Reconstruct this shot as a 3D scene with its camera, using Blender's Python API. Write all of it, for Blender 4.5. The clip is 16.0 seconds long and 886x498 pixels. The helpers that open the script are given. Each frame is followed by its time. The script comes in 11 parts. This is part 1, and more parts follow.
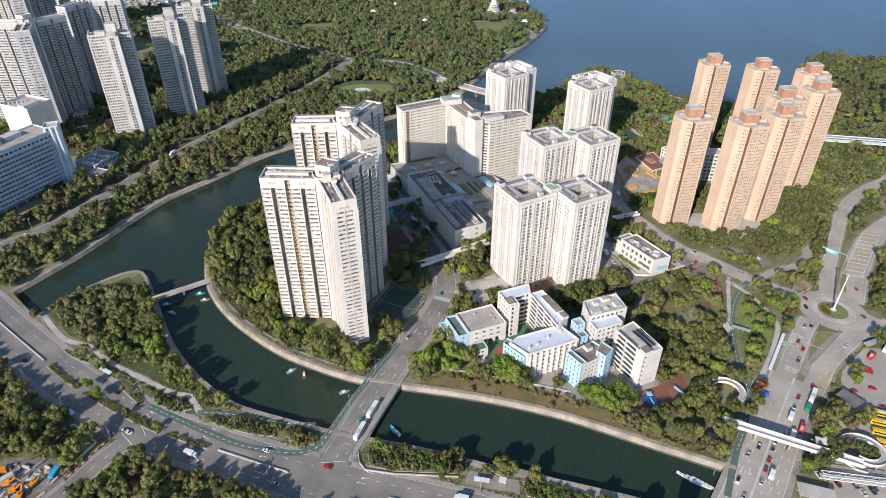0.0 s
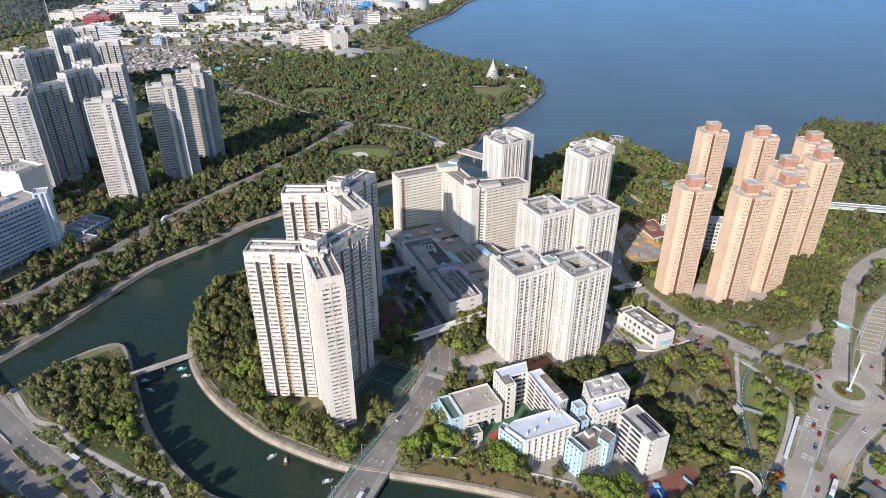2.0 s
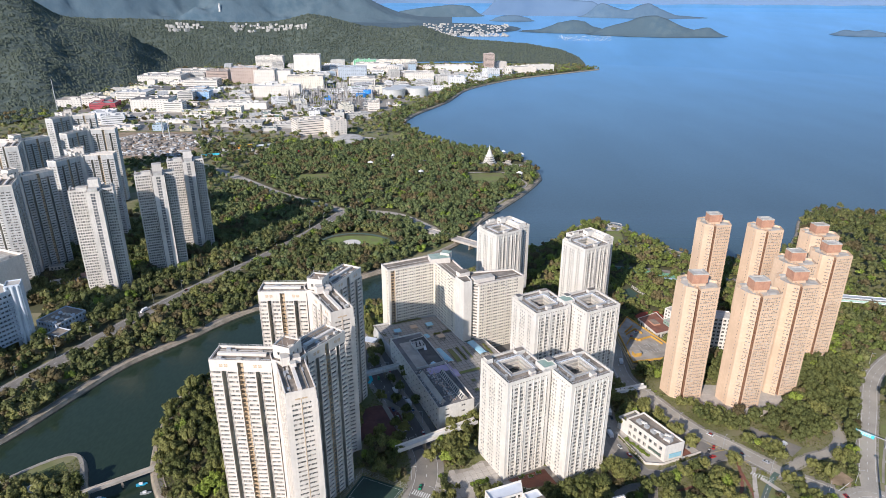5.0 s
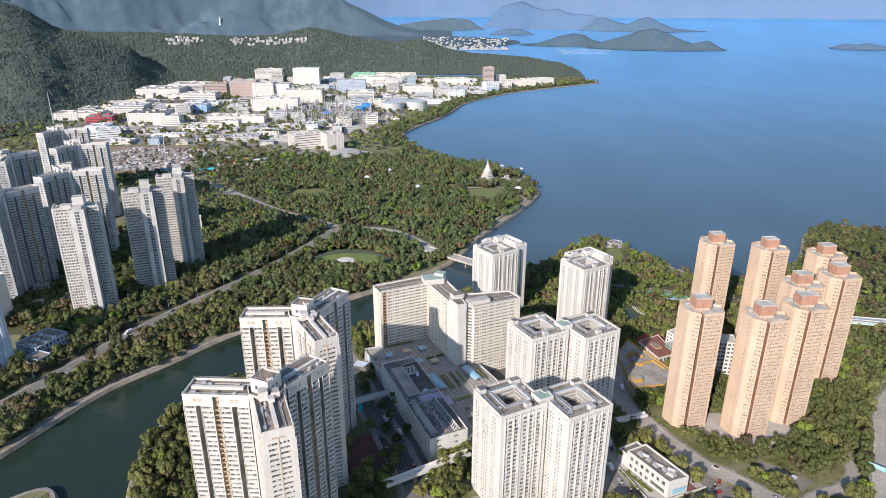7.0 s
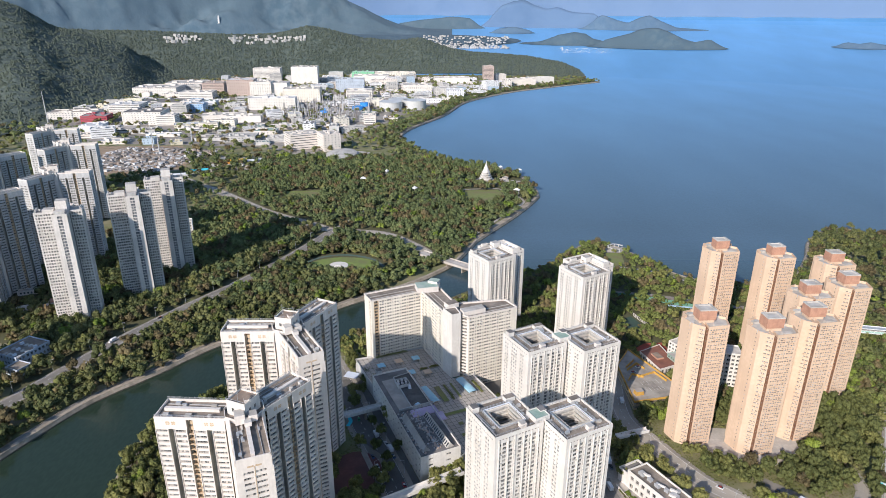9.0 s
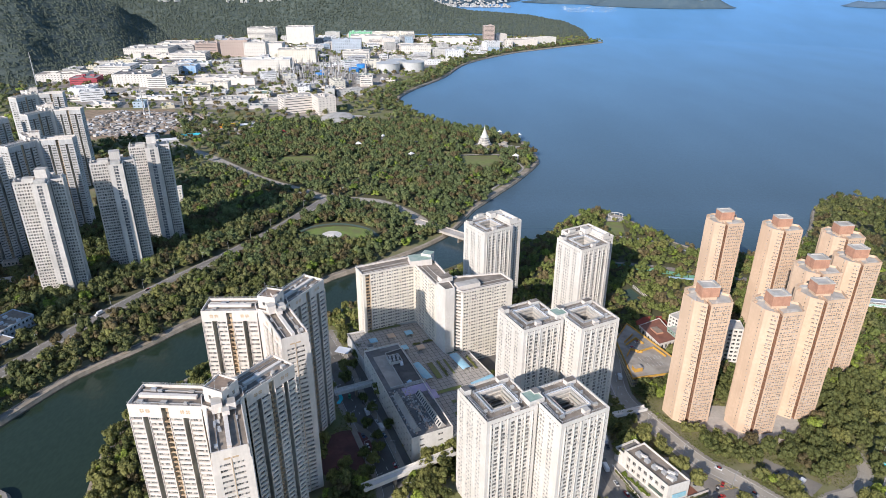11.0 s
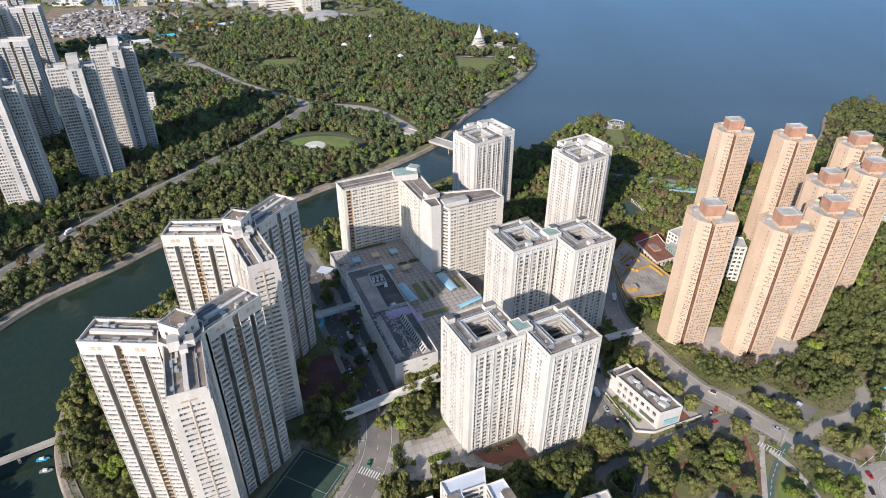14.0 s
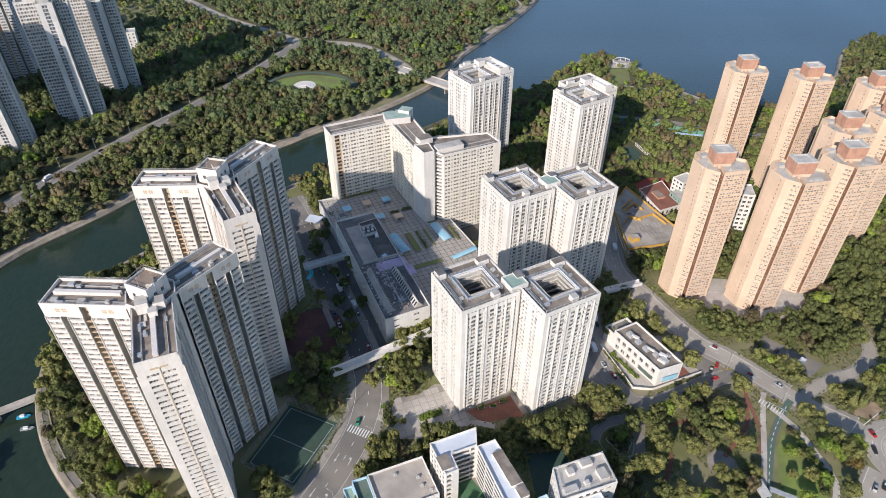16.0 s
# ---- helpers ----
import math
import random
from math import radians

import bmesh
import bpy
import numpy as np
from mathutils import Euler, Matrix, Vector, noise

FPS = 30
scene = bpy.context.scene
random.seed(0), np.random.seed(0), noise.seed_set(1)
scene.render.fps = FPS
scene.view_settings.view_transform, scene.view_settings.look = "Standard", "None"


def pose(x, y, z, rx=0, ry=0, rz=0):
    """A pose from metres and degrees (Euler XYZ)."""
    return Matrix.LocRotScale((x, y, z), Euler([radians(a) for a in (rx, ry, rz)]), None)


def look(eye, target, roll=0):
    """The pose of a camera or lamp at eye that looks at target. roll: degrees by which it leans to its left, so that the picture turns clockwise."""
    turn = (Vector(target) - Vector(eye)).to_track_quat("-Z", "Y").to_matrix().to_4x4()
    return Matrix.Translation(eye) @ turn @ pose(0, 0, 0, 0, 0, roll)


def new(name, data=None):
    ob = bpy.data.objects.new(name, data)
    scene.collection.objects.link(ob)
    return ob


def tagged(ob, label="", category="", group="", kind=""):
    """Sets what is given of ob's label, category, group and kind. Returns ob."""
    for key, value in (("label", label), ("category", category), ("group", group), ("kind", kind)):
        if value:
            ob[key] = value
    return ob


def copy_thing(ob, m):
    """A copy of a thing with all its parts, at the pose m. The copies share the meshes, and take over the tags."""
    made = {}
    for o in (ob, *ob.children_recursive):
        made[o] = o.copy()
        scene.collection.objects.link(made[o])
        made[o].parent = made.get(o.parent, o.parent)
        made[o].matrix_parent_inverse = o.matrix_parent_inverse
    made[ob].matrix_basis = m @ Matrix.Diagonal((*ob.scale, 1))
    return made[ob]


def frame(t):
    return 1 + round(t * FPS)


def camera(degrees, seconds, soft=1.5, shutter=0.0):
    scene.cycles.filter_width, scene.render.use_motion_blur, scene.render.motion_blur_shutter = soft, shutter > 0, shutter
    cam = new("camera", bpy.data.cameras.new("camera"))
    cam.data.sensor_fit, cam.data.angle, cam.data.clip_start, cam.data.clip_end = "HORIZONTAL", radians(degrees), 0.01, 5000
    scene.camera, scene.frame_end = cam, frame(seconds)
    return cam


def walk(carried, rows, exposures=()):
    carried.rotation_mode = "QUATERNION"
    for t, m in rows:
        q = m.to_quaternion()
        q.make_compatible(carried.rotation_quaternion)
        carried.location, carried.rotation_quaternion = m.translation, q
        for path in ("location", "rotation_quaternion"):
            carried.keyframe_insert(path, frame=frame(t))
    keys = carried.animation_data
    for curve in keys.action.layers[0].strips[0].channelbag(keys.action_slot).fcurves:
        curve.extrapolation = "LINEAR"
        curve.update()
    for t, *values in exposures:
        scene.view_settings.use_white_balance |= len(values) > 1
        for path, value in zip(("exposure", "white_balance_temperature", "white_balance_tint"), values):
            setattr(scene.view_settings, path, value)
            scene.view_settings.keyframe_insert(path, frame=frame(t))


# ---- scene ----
cam = camera(70.6, 16.0, 0.5)
METRES, EYE, TILT, LEAN, TURN = 160.0, 269.4, 0.0, 0.0, 0.0
ROWS = [
    (0.0, 0.0, 0.0, 0.0, 0.04, -34.1, -0.06),
    (0.5, 0.0084, 0.0313, 0.0007, 0.12, -32.82, -0.09),
    (1.0, 0.0179, 0.0621, 0.003, 0.18, -31.55, -0.09),
    (1.5, 0.026, 0.093, 0.0038, 0.25, -30.27, -0.12),
    (2.0, 0.0349, 0.1236, 0.0045, 0.31, -28.96, -0.14),
    (2.5, 0.0433, 0.1542, 0.0064, 0.34, -27.66, -0.14),
    (3.0, 0.0519, 0.1844, 0.0058, 0.37, -26.33, -0.16),
    (3.5, 0.0606, 0.2143, 0.0066, 0.41, -25.02, -0.18),
    (4.0, 0.0688, 0.2443, 0.0087, 0.43, -23.74, -0.19),
    (6.5, 0.1127, 0.3941, 0.0091, 0.53, -20.72, -0.2),
    (7.0, 0.121, 0.4243, 0.0094, 0.55, -20.72, -0.21),
    (7.5, 0.1293, 0.4544, 0.0097, 0.57, -20.72, -0.22),
    (8.0, 0.1369, 0.4842, 0.0098, 0.58, -20.72, -0.24),
    (10.5, 0.1757, 0.6314, 0.0081, 0.67, -22.79, -0.27),
    (11.0, 0.1833, 0.6611, 0.0079, 0.67, -24.22, -0.26),
    (11.5, 0.1905, 0.691, 0.0074, 0.68, -25.63, -0.26),
    (12.0, 0.1984, 0.7203, 0.0017, 0.48, -27.03, -0.25),
    (12.5, 0.2059, 0.7503, -0.0077, 0.29, -28.45, -0.24),
    (13.0, 0.2136, 0.7803, -0.0175, 0.3, -29.87, -0.23),
    (13.5, 0.2212, 0.8106, -0.0255, 0.31, -31.33, -0.2),
    (14.0, 0.2286, 0.8407, -0.0354, 0.33, -32.78, -0.18),
    (14.5, 0.2362, 0.8706, -0.0444, 0.34, -34.24, -0.15),
    (15.0, 0.2442, 0.9003, -0.0538, 0.36, -35.68, -0.14),
    (15.5, 0.2525, 0.93, -0.0627, 0.38, -37.1, -0.12),
    (16.0, 0.2594, 0.9539, -0.0701, 0.41, -38.22, -0.1),
]
walk(cam, [(t, pose(0, 0, EYE, TILT, LEAN, TURN) @ pose(METRES * x, METRES * y, METRES * z, 90 + pitch, roll, yaw)) for t, x, y, z, yaw, pitch, roll in ROWS])

# ---- daylight ----
SUN_AZ, SUN_EL = radians(-120), radians(28)
world = bpy.data.worlds.new("sky")
scene.world = world
world.use_nodes = True
_t = world.node_tree
_bg = _t.nodes["Background"]
_sky = _t.nodes.new("ShaderNodeTexSky")
_sky.sky_type = "NISHITA"
_sky.sun_disc = False
_sky.sun_elevation = SUN_EL
_sky.sun_rotation = radians(90) - SUN_AZ
_sky.altitude = 100
_sky.air_density, _sky.dust_density, _sky.ozone_density = 1.0, 0.25, 3.5
_t.links.new(_sky.outputs[0], _bg.inputs[0])
_bg.inputs[1].default_value = 0.15
_sun = new("sun", bpy.data.lights.new("sun", "SUN"))
_sun.data.energy, _sun.data.angle, _sun.data.color = 5.0, radians(0.6), (1.0, 0.92, 0.86)
_sd = Vector((math.cos(SUN_EL) * math.cos(SUN_AZ), math.cos(SUN_EL) * math.sin(SUN_AZ), math.sin(SUN_EL)))
_sun.matrix_world = look(_sd * 600, (0, 0, 0))
scene.view_settings.exposure = 0.12


# ---- materials ----
def nodes_of(name):
    m = bpy.data.materials.new(name)
    m.use_nodes = True
    return m, m.node_tree, m.node_tree.nodes["Principled BSDF"]


def noise_node(t, scale, detail=4.0, stretch=None):
    g = t.nodes.new("ShaderNodeNewGeometry")
    n = t.nodes.new("ShaderNodeTexNoise")
    n.inputs["Scale"].default_value, n.inputs["Detail"].default_value = scale, detail
    if stretch:
        k = t.nodes.new("ShaderNodeMapping")
        k.inputs["Scale"].default_value = stretch
        t.links.new(g.outputs["Position"], k.inputs[0])
        t.links.new(k.outputs[0], n.inputs["Vector"])
    else:
        t.links.new(g.outputs["Position"], n.inputs["Vector"])
    return n


def ramp_node(t, src, c1, c2, lo=0.3, hi=0.7):
    r = t.nodes.new("ShaderNodeValToRGB")
    r.color_ramp.elements[0].position, r.color_ramp.elements[1].position = lo, hi
    r.color_ramp.elements[0].color, r.color_ramp.elements[1].color = (*c1, 1), (*c2, 1)
    t.links.new(src, r.inputs[0])
    return r


def mixed(t, fac, a, b, mode="MIX"):
    x = t.nodes.new("ShaderNodeMix")
    x.data_type, x.blend_type = "RGBA", mode
    for sock, v in ((x.inputs[0], fac), (x.inputs[6], a), (x.inputs[7], b)):
        if isinstance(v, (int, float)):
            sock.default_value = v
        elif isinstance(v, tuple):
            sock.default_value = (*v, 1)
        else:
            t.links.new(v, sock)
    return x.outputs[2]


def surface(name, c1, c2, scale=0.4, big=None, bigscale=0.03, rough=0.85, metal=0.0, bump=0.0, stain=0.0, fine=None, lo=0.3, hi=0.7, deep=0.3):
    """A weathered surface: two colours at a fine scale, a third in large patches, rain streaks, relief."""
    m, t, b = nodes_of(name)
    n = noise_node(t, scale, 5)
    col = ramp_node(t, n.outputs[0], c1, c2, lo, hi).outputs[0]
    if big:
        n2 = noise_node(t, bigscale, 4)
        f = ramp_node(t, n2.outputs[0], (0, 0, 0), (1, 1, 1), 0.42, 0.66)
        col = mixed(t, f.outputs[0], col, big)
    if stain:
        n3 = noise_node(t, 1.0, 4, (0.9, 0.9, 0.05))
        f = ramp_node(t, n3.outputs[0], (1 - stain, 1 - stain * 1.05, 1 - stain * 1.15), (1, 1, 1), 0.3, 0.6)
        col = mixed(t, 1.0, col, f.outputs[0], "MULTIPLY")
    t.links.new(col, b.inputs["Base Color"])
    b.inputs["Roughness"].default_value, b.inputs["Metallic"].default_value = rough, metal
    if bump:
        k = t.nodes.new("ShaderNodeBump")
        k.inputs["Strength"].default_value, k.inputs["Distance"].default_value = bump, deep
        nb = noise_node(t, fine or scale * 3, 6)
        t.links.new(nb.outputs[0], k.inputs["Height"])
        t.links.new(k.outputs[0], b.inputs["Normal"])
    return m


def island_mix(name, colours, rough=0.5, metal=0.0, own=False):
    """One of several colours for each loose piece (or object)."""
    m, t, b = nodes_of(name)
    r = t.nodes.new("ShaderNodeValToRGB")
    r.color_ramp.interpolation = "CONSTANT"
    e = r.color_ramp.elements
    e[0].position, e[0].color = 0, (*colours[0], 1)
    e[1].position, e[1].color = 1 / len(colours), (*colours[1 % len(colours)], 1)
    for i, c in enumerate(colours[2:], 2):
        x = e.new(i / len(colours))
        x.color = (*c, 1)
    if own:
        src = t.nodes.new("ShaderNodeObjectInfo").outputs["Random"]
    else:
        src = t.nodes.new("ShaderNodeNewGeometry").outputs["Random Per Island"]
    t.links.new(src, r.inputs[0])
    n = noise_node(t, 0.6, 4)
    f = ramp_node(t, n.outputs[0], (0.8, 0.8, 0.8), (1, 1, 1))
    t.links.new(mixed(t, 1.0, r.outputs[0], f.outputs[0], "MULTIPLY"), b.inputs["Base Color"])
    b.inputs["Roughness"].default_value, b.inputs["Metallic"].default_value = rough, metal
    return m


def leaves(name, dark, mid, light, autumn=None):
    m, t, b = nodes_of(name)
    g = t.nodes.new("ShaderNodeNewGeometry")
    o = t.nodes.new("ShaderNodeObjectInfo")
    n = noise_node(t, 0.035, 3)
    c = ramp_node(t, g.outputs["Random Per Island"], tuple(0.8 * v for v in dark), tuple(1.12 * v for v in mid), 0.0, 1.0).outputs[0]
    c = mixed(t, ramp_node(t, n.outputs[0], (0, 0, 0), (1, 1, 1), 0.45, 0.75).outputs[0], c, light)
    n2 = noise_node(t, 0.13, 2)
    c = mixed(t, ramp_node(t, n2.outputs[0], (0, 0, 0), (0.6, 0.6, 0.6), 0.38, 0.68).outputs[0], c, dark)
    c = mixed(t, ramp_node(t, o.outputs["Random"], (0, 0, 0), (0.6, 0.6, 0.6), 0.3, 1.0).outputs[0], c, light)
    if autumn:
        n4 = noise_node(t, 0.06, 1)
        c = mixed(t, ramp_node(t, n4.outputs[0], (0, 0, 0), (0.8, 0.8, 0.8), 0.68, 0.74).outputs[0], c, autumn)
    n3 = noise_node(t, 1.3, 3)
    c = mixed(t, 1.0, c, ramp_node(t, n3.outputs[0], (0.5, 0.5, 0.5), (1.25, 1.25, 1.2)).outputs[0], "MULTIPLY")
    t.links.new(c, b.inputs["Base Color"])
    b.inputs["Roughness"].default_value = 0.7
    b.inputs["Specular IOR Level"].default_value = 0.2
    k = t.nodes.new("ShaderNodeBump")
    k.inputs["Strength"].default_value, k.inputs["Distance"].default_value = 0.9, 0.9
    t.links.new(noise_node(t, 0.9, 3).outputs[0], k.inputs["Height"])
    t.links.new(k.outputs[0], b.inputs["Normal"])
    tr = t.nodes.new("ShaderNodeBsdfTranslucent")
    t.links.new(c, tr.inputs["Color"])
    mx = t.nodes.new("ShaderNodeMixShader")
    mx.inputs[0].default_value = 0.22
    t.links.new(b.outputs[0], mx.inputs[1])
    t.links.new(tr.outputs[0], mx.inputs[2])
    t.links.new(mx.outputs[0], t.nodes["Material Output"].inputs["Surface"])
    return m


def glass(name, tints, rough=0.12):
    m, t, b = nodes_of(name)
    g = t.nodes.new("ShaderNodeNewGeometry")
    o = t.nodes.new("ShaderNodeObjectInfo")
    a = t.nodes.new("ShaderNodeMath")
    a.operation = "ADD"
    t.links.new(g.outputs["Random Per Island"], a.inputs[0])
    t.links.new(o.outputs["Random"], a.inputs[1])
    fr = t.nodes.new("ShaderNodeMath")
    fr.operation = "FRACT"
    t.links.new(a.outputs[0], fr.inputs[0])
    r = t.nodes.new("ShaderNodeValToRGB")
    r.color_ramp.interpolation = "CONSTANT"
    e = r.color_ramp.elements
    e[0].position, e[0].color = 0, (*tints[0], 1)
    e[1].position, e[1].color = 0.45, (*tints[1], 1)
    for p, c in zip((0.7, 0.87), tints[2:]):
        x = e.new(p)
        x.color = (*c, 1)
    t.links.new(fr.outputs[0], r.inputs[0])
    t.links.new(r.outputs[0], b.inputs["Base Color"])
    b.inputs["Roughness"].default_value = rough
    return m


M_WHITE = surface("white_concrete", (0.675, 0.635, 0.58), (0.785, 0.745, 0.69), 0.5, (0.67, 0.63, 0.575), 0.08, stain=0.07, bump=0.08)
M_CREAM = surface("cream_concrete", (0.705, 0.64, 0.575), (0.80, 0.73, 0.665), 0.5, (0.67, 0.62, 0.565), 0.08, stain=0.09, bump=0.08)
M_GREYW = surface("grey_white_concrete", (0.52, 0.51, 0.49), (0.63, 0.61, 0.58), 0.5, (0.45, 0.44, 0.42), 0.08, stain=0.2)
M_PINK = surface("pink_render", (0.635, 0.46, 0.325), (0.70, 0.52, 0.375), 0.5, (0.60, 0.435, 0.31), 0.06, stain=0.05, bump=0.06)
M_ORANGE = surface("ochre_tiles", (0.36, 0.19, 0.115), (0.45, 0.255, 0.155), 1.2, (0.30, 0.16, 0.10), 0.2, stain=0.2)
M_BRICKBOX = surface("terracotta_panels", (0.48, 0.25, 0.165), (0.55, 0.31, 0.21), 1.0, (0.42, 0.22, 0.15), 0.3, stain=0.08)
M_BLUEW = surface("pale_blue_paint", (0.42, 0.60, 0.72), (0.50, 0.68, 0.78), 0.4, (0.46, 0.62, 0.72), 0.1, stain=0.1)
M_ROOF = surface("roof_screed", (0.22, 0.18, 0.145), (0.34, 0.29, 0.24), 0.35, (0.16, 0.135, 0.11), 0.12, bump=0.2)
M_ROOFL = surface("pale_roof_screed", (0.46, 0.43, 0.39), (0.58, 0.55, 0.50), 0.3, (0.38, 0.35, 0.31), 0.1, bump=0.15)
M_ROOFT = surface("tan_roof_screed", (0.40, 0.35, 0.30), (0.50, 0.44, 0.38), 0.3, (0.34, 0.30, 0.26), 0.1, bump=0.15)
M_ROOFB = surface("bluish_roof_coating", (0.58, 0.62, 0.68), (0.68, 0.71, 0.76), 0.2, (0.52, 0.55, 0.6), 0.08, rough=0.6)
M_DARKROOF = surface("dark_bitumen_roof", (0.11, 0.105, 0.10), (0.18, 0.172, 0.165), 0.25, (0.24, 0.225, 0.21), 0.09, bump=0.2)
M_ASPHALT = surface("worn_asphalt", (0.167, 0.153, 0.138), (0.222, 0.204, 0.181), 1.4, (0.278, 0.249, 0.213), 0.05, bump=0.15)
M_ASPHALTD = surface("dark_asphalt", (0.091, 0.085, 0.078), (0.126, 0.118, 0.107), 1.4, (0.154, 0.142, 0.125), 0.05, bump=0.15)
M_ASPHALTL = surface("pale_worn_asphalt", (0.311, 0.280, 0.235), (0.393, 0.353, 0.297), 1.4, (0.453, 0.401, 0.334), 0.05, bump=0.15)
M_PAVING = surface("pavement_slabs", (0.288, 0.260, 0.223), (0.391, 0.350, 0.294), 0.5, (0.247, 0.220, 0.190), 0.06, bump=0.15)
M_PLAZA = surface("pale_plaza_paving", (0.46, 0.42, 0.37), (0.56, 0.51, 0.45), 0.6, (0.38, 0.34, 0.3), 0.08)
M_BANK = surface("seawall_stone", (0.33, 0.27, 0.21), (0.46, 0.39, 0.31), 0.5, (0.26, 0.22, 0.17), 0.12, bump=0.4)
M_WEED = surface("weedy_wet_stone", (0.06, 0.055, 0.04), (0.12, 0.105, 0.08), 0.5, (0.05, 0.06, 0.035), 0.15, rough=0.5)
M_DRYGRASS = surface("dry_grass", (0.19, 0.125, 0.052), (0.26, 0.185, 0.085), 0.25, (0.14, 0.125, 0.05), 0.07, bump=0.3)
M_BLUET = surface("bright_blue_sheet", (0.03, 0.22, 0.62), (0.05, 0.32, 0.75), 0.5, rough=0.5)
M_PAINT = surface("road_paint", (0.6, 0.6, 0.58), (0.78, 0.78, 0.75), 1.5)
M_YELLOW = surface("yellow_road_paint", (0.48, 0.33, 0.08), (0.62, 0.45, 0.12), 1.5)
M_CYCLE = surface("green_cycle_track", (0.075, 0.125, 0.098), (0.11, 0.17, 0.135), 0.8, (0.12, 0.14, 0.125), 0.1)
M_REDPAVE = surface("red_brick_paving", (0.22, 0.085, 0.055), (0.31, 0.13, 0.085), 0.8, (0.18, 0.08, 0.055), 0.1)
M_GREENROOF = surface("green_sheet_roof", (0.22, 0.33, 0.27), (0.32, 0.42, 0.35), 0.6, (0.4, 0.46, 0.4), 0.1)
M_METAL = surface("galvanised_steel", (0.42, 0.43, 0.44), (0.55, 0.56, 0.56), 0.9, rough=0.5, metal=0.3)
M_GLASS = glass("window_glass", [(0.035, 0.038, 0.042), (0.09, 0.088, 0.085), (0.20, 0.185, 0.165), (0.36, 0.33, 0.28)])
M_GLASSB = glass("strip_window_glass", [(0.02, 0.028, 0.04), (0.035, 0.045, 0.06), (0.06, 0.075, 0.09), (0.12, 0.13, 0.14)], 0.08)
M_LEAF = leaves("broad_leaves", (0.078, 0.095, 0.036), (0.204, 0.227, 0.073), (0.373, 0.353, 0.123))
M_LEAFY = leaves("bright_leaves", (0.125, 0.185, 0.035), (0.245, 0.335, 0.060), (0.365, 0.43, 0.09))
M_LEAFB = leaves("dry_leaves", (0.104, 0.085, 0.045), (0.201, 0.165, 0.084), (0.281, 0.226, 0.118))
# darker leaf copy: the towers' shade put into the colour
M_LEAFD = leaves("tower_shade_leaves", (0.048, 0.064, 0.026), (0.115, 0.140, 0.050), (0.195, 0.21, 0.075))
M_LEAFR = leaves("orange_blossom", (0.12, 0.07, 0.02), (0.40, 0.11, 0.03), (0.16, 0.15, 0.05))
M_WOODS = leaves("woodland_leaves", (0.082, 0.101, 0.042), (0.200, 0.220, 0.086), (0.330, 0.315, 0.128), (0.357, 0.239, 0.128))
M_SHORE = leaves("shore_leaves", (0.070, 0.099, 0.033), (0.172, 0.220, 0.066), (0.30, 0.335, 0.105))
M_HERB = leaves("herb_leaves", (0.122, 0.140, 0.050), (0.207, 0.220, 0.074), (0.293, 0.281, 0.112))
M_GREENDK = surface("dark_green_sheet", (0.075, 0.12, 0.085), (0.12, 0.17, 0.125), 0.6, (0.15, 0.18, 0.15), 0.1)
M_FLOOR = surface("forest_floor", (0.075, 0.078, 0.035), (0.125, 0.115, 0.058), 0.3, (0.09, 0.09, 0.045), 0.04, bump=0.4)
M_CREAMY = surface("yellowish_cream_paint", (0.76, 0.70, 0.60), (0.84, 0.78, 0.68), 0.5, (0.72, 0.66, 0.565), 0.08, stain=0.08, bump=0.08)
# far woods: distance haze put into paler leaf colours with lifted darks
M_WOODF = leaves("hazed_leaves", (0.118, 0.156, 0.072), (0.185, 0.232, 0.096), (0.275, 0.300, 0.122), (0.293, 0.232, 0.130))
M_BARK = surface("bark", (0.09, 0.07, 0.05), (0.17, 0.14, 0.11), 2.0)
M_GRASS = surface("grass_and_soil", (0.131, 0.147, 0.053), (0.205, 0.198, 0.087), 0.12, (0.263, 0.230, 0.142), 0.035, bump=0.3)
M_LAWNB = surface("bright_lawn", (0.15, 0.22, 0.045), (0.22, 0.28, 0.07), 0.15, (0.17, 0.18, 0.07), 0.06, bump=0.2)
# rough bank grass, its shade put into a darker green
M_TURF = surface("shaded_turf", (0.055, 0.08, 0.026), (0.10, 0.125, 0.042), 0.3, (0.075, 0.085, 0.035), 0.06, bump=0.3)
M_LAWN = surface("mown_lawn", (0.15, 0.185, 0.05), (0.21, 0.235, 0.075), 0.15, (0.19, 0.17, 0.08), 0.05, bump=0.2)

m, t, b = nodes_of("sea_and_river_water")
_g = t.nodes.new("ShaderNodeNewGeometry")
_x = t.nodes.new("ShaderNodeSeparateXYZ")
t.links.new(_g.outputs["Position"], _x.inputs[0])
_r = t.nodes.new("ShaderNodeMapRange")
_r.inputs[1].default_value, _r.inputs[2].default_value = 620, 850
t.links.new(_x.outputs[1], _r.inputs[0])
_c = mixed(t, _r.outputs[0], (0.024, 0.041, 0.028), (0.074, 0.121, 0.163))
# far sea: the sky's reflected brightness is put into the base colour with distance
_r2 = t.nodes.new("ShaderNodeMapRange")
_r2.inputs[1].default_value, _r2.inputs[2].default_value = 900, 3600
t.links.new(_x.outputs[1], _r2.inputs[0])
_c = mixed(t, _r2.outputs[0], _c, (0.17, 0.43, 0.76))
_n = noise_node(t, 0.008, 3, (1, 0.35, 1))
_c = mixed(t, 1.0, _c, ramp_node(t, _n.outputs[0], (0.92, 0.92, 0.92), (1.08, 1.08, 1.08)).outputs[0], "MULTIPLY")
# light and dark of the ripples put into the colour
_n = noise_node(t, 0.55, 3, (1, 0.4, 1))
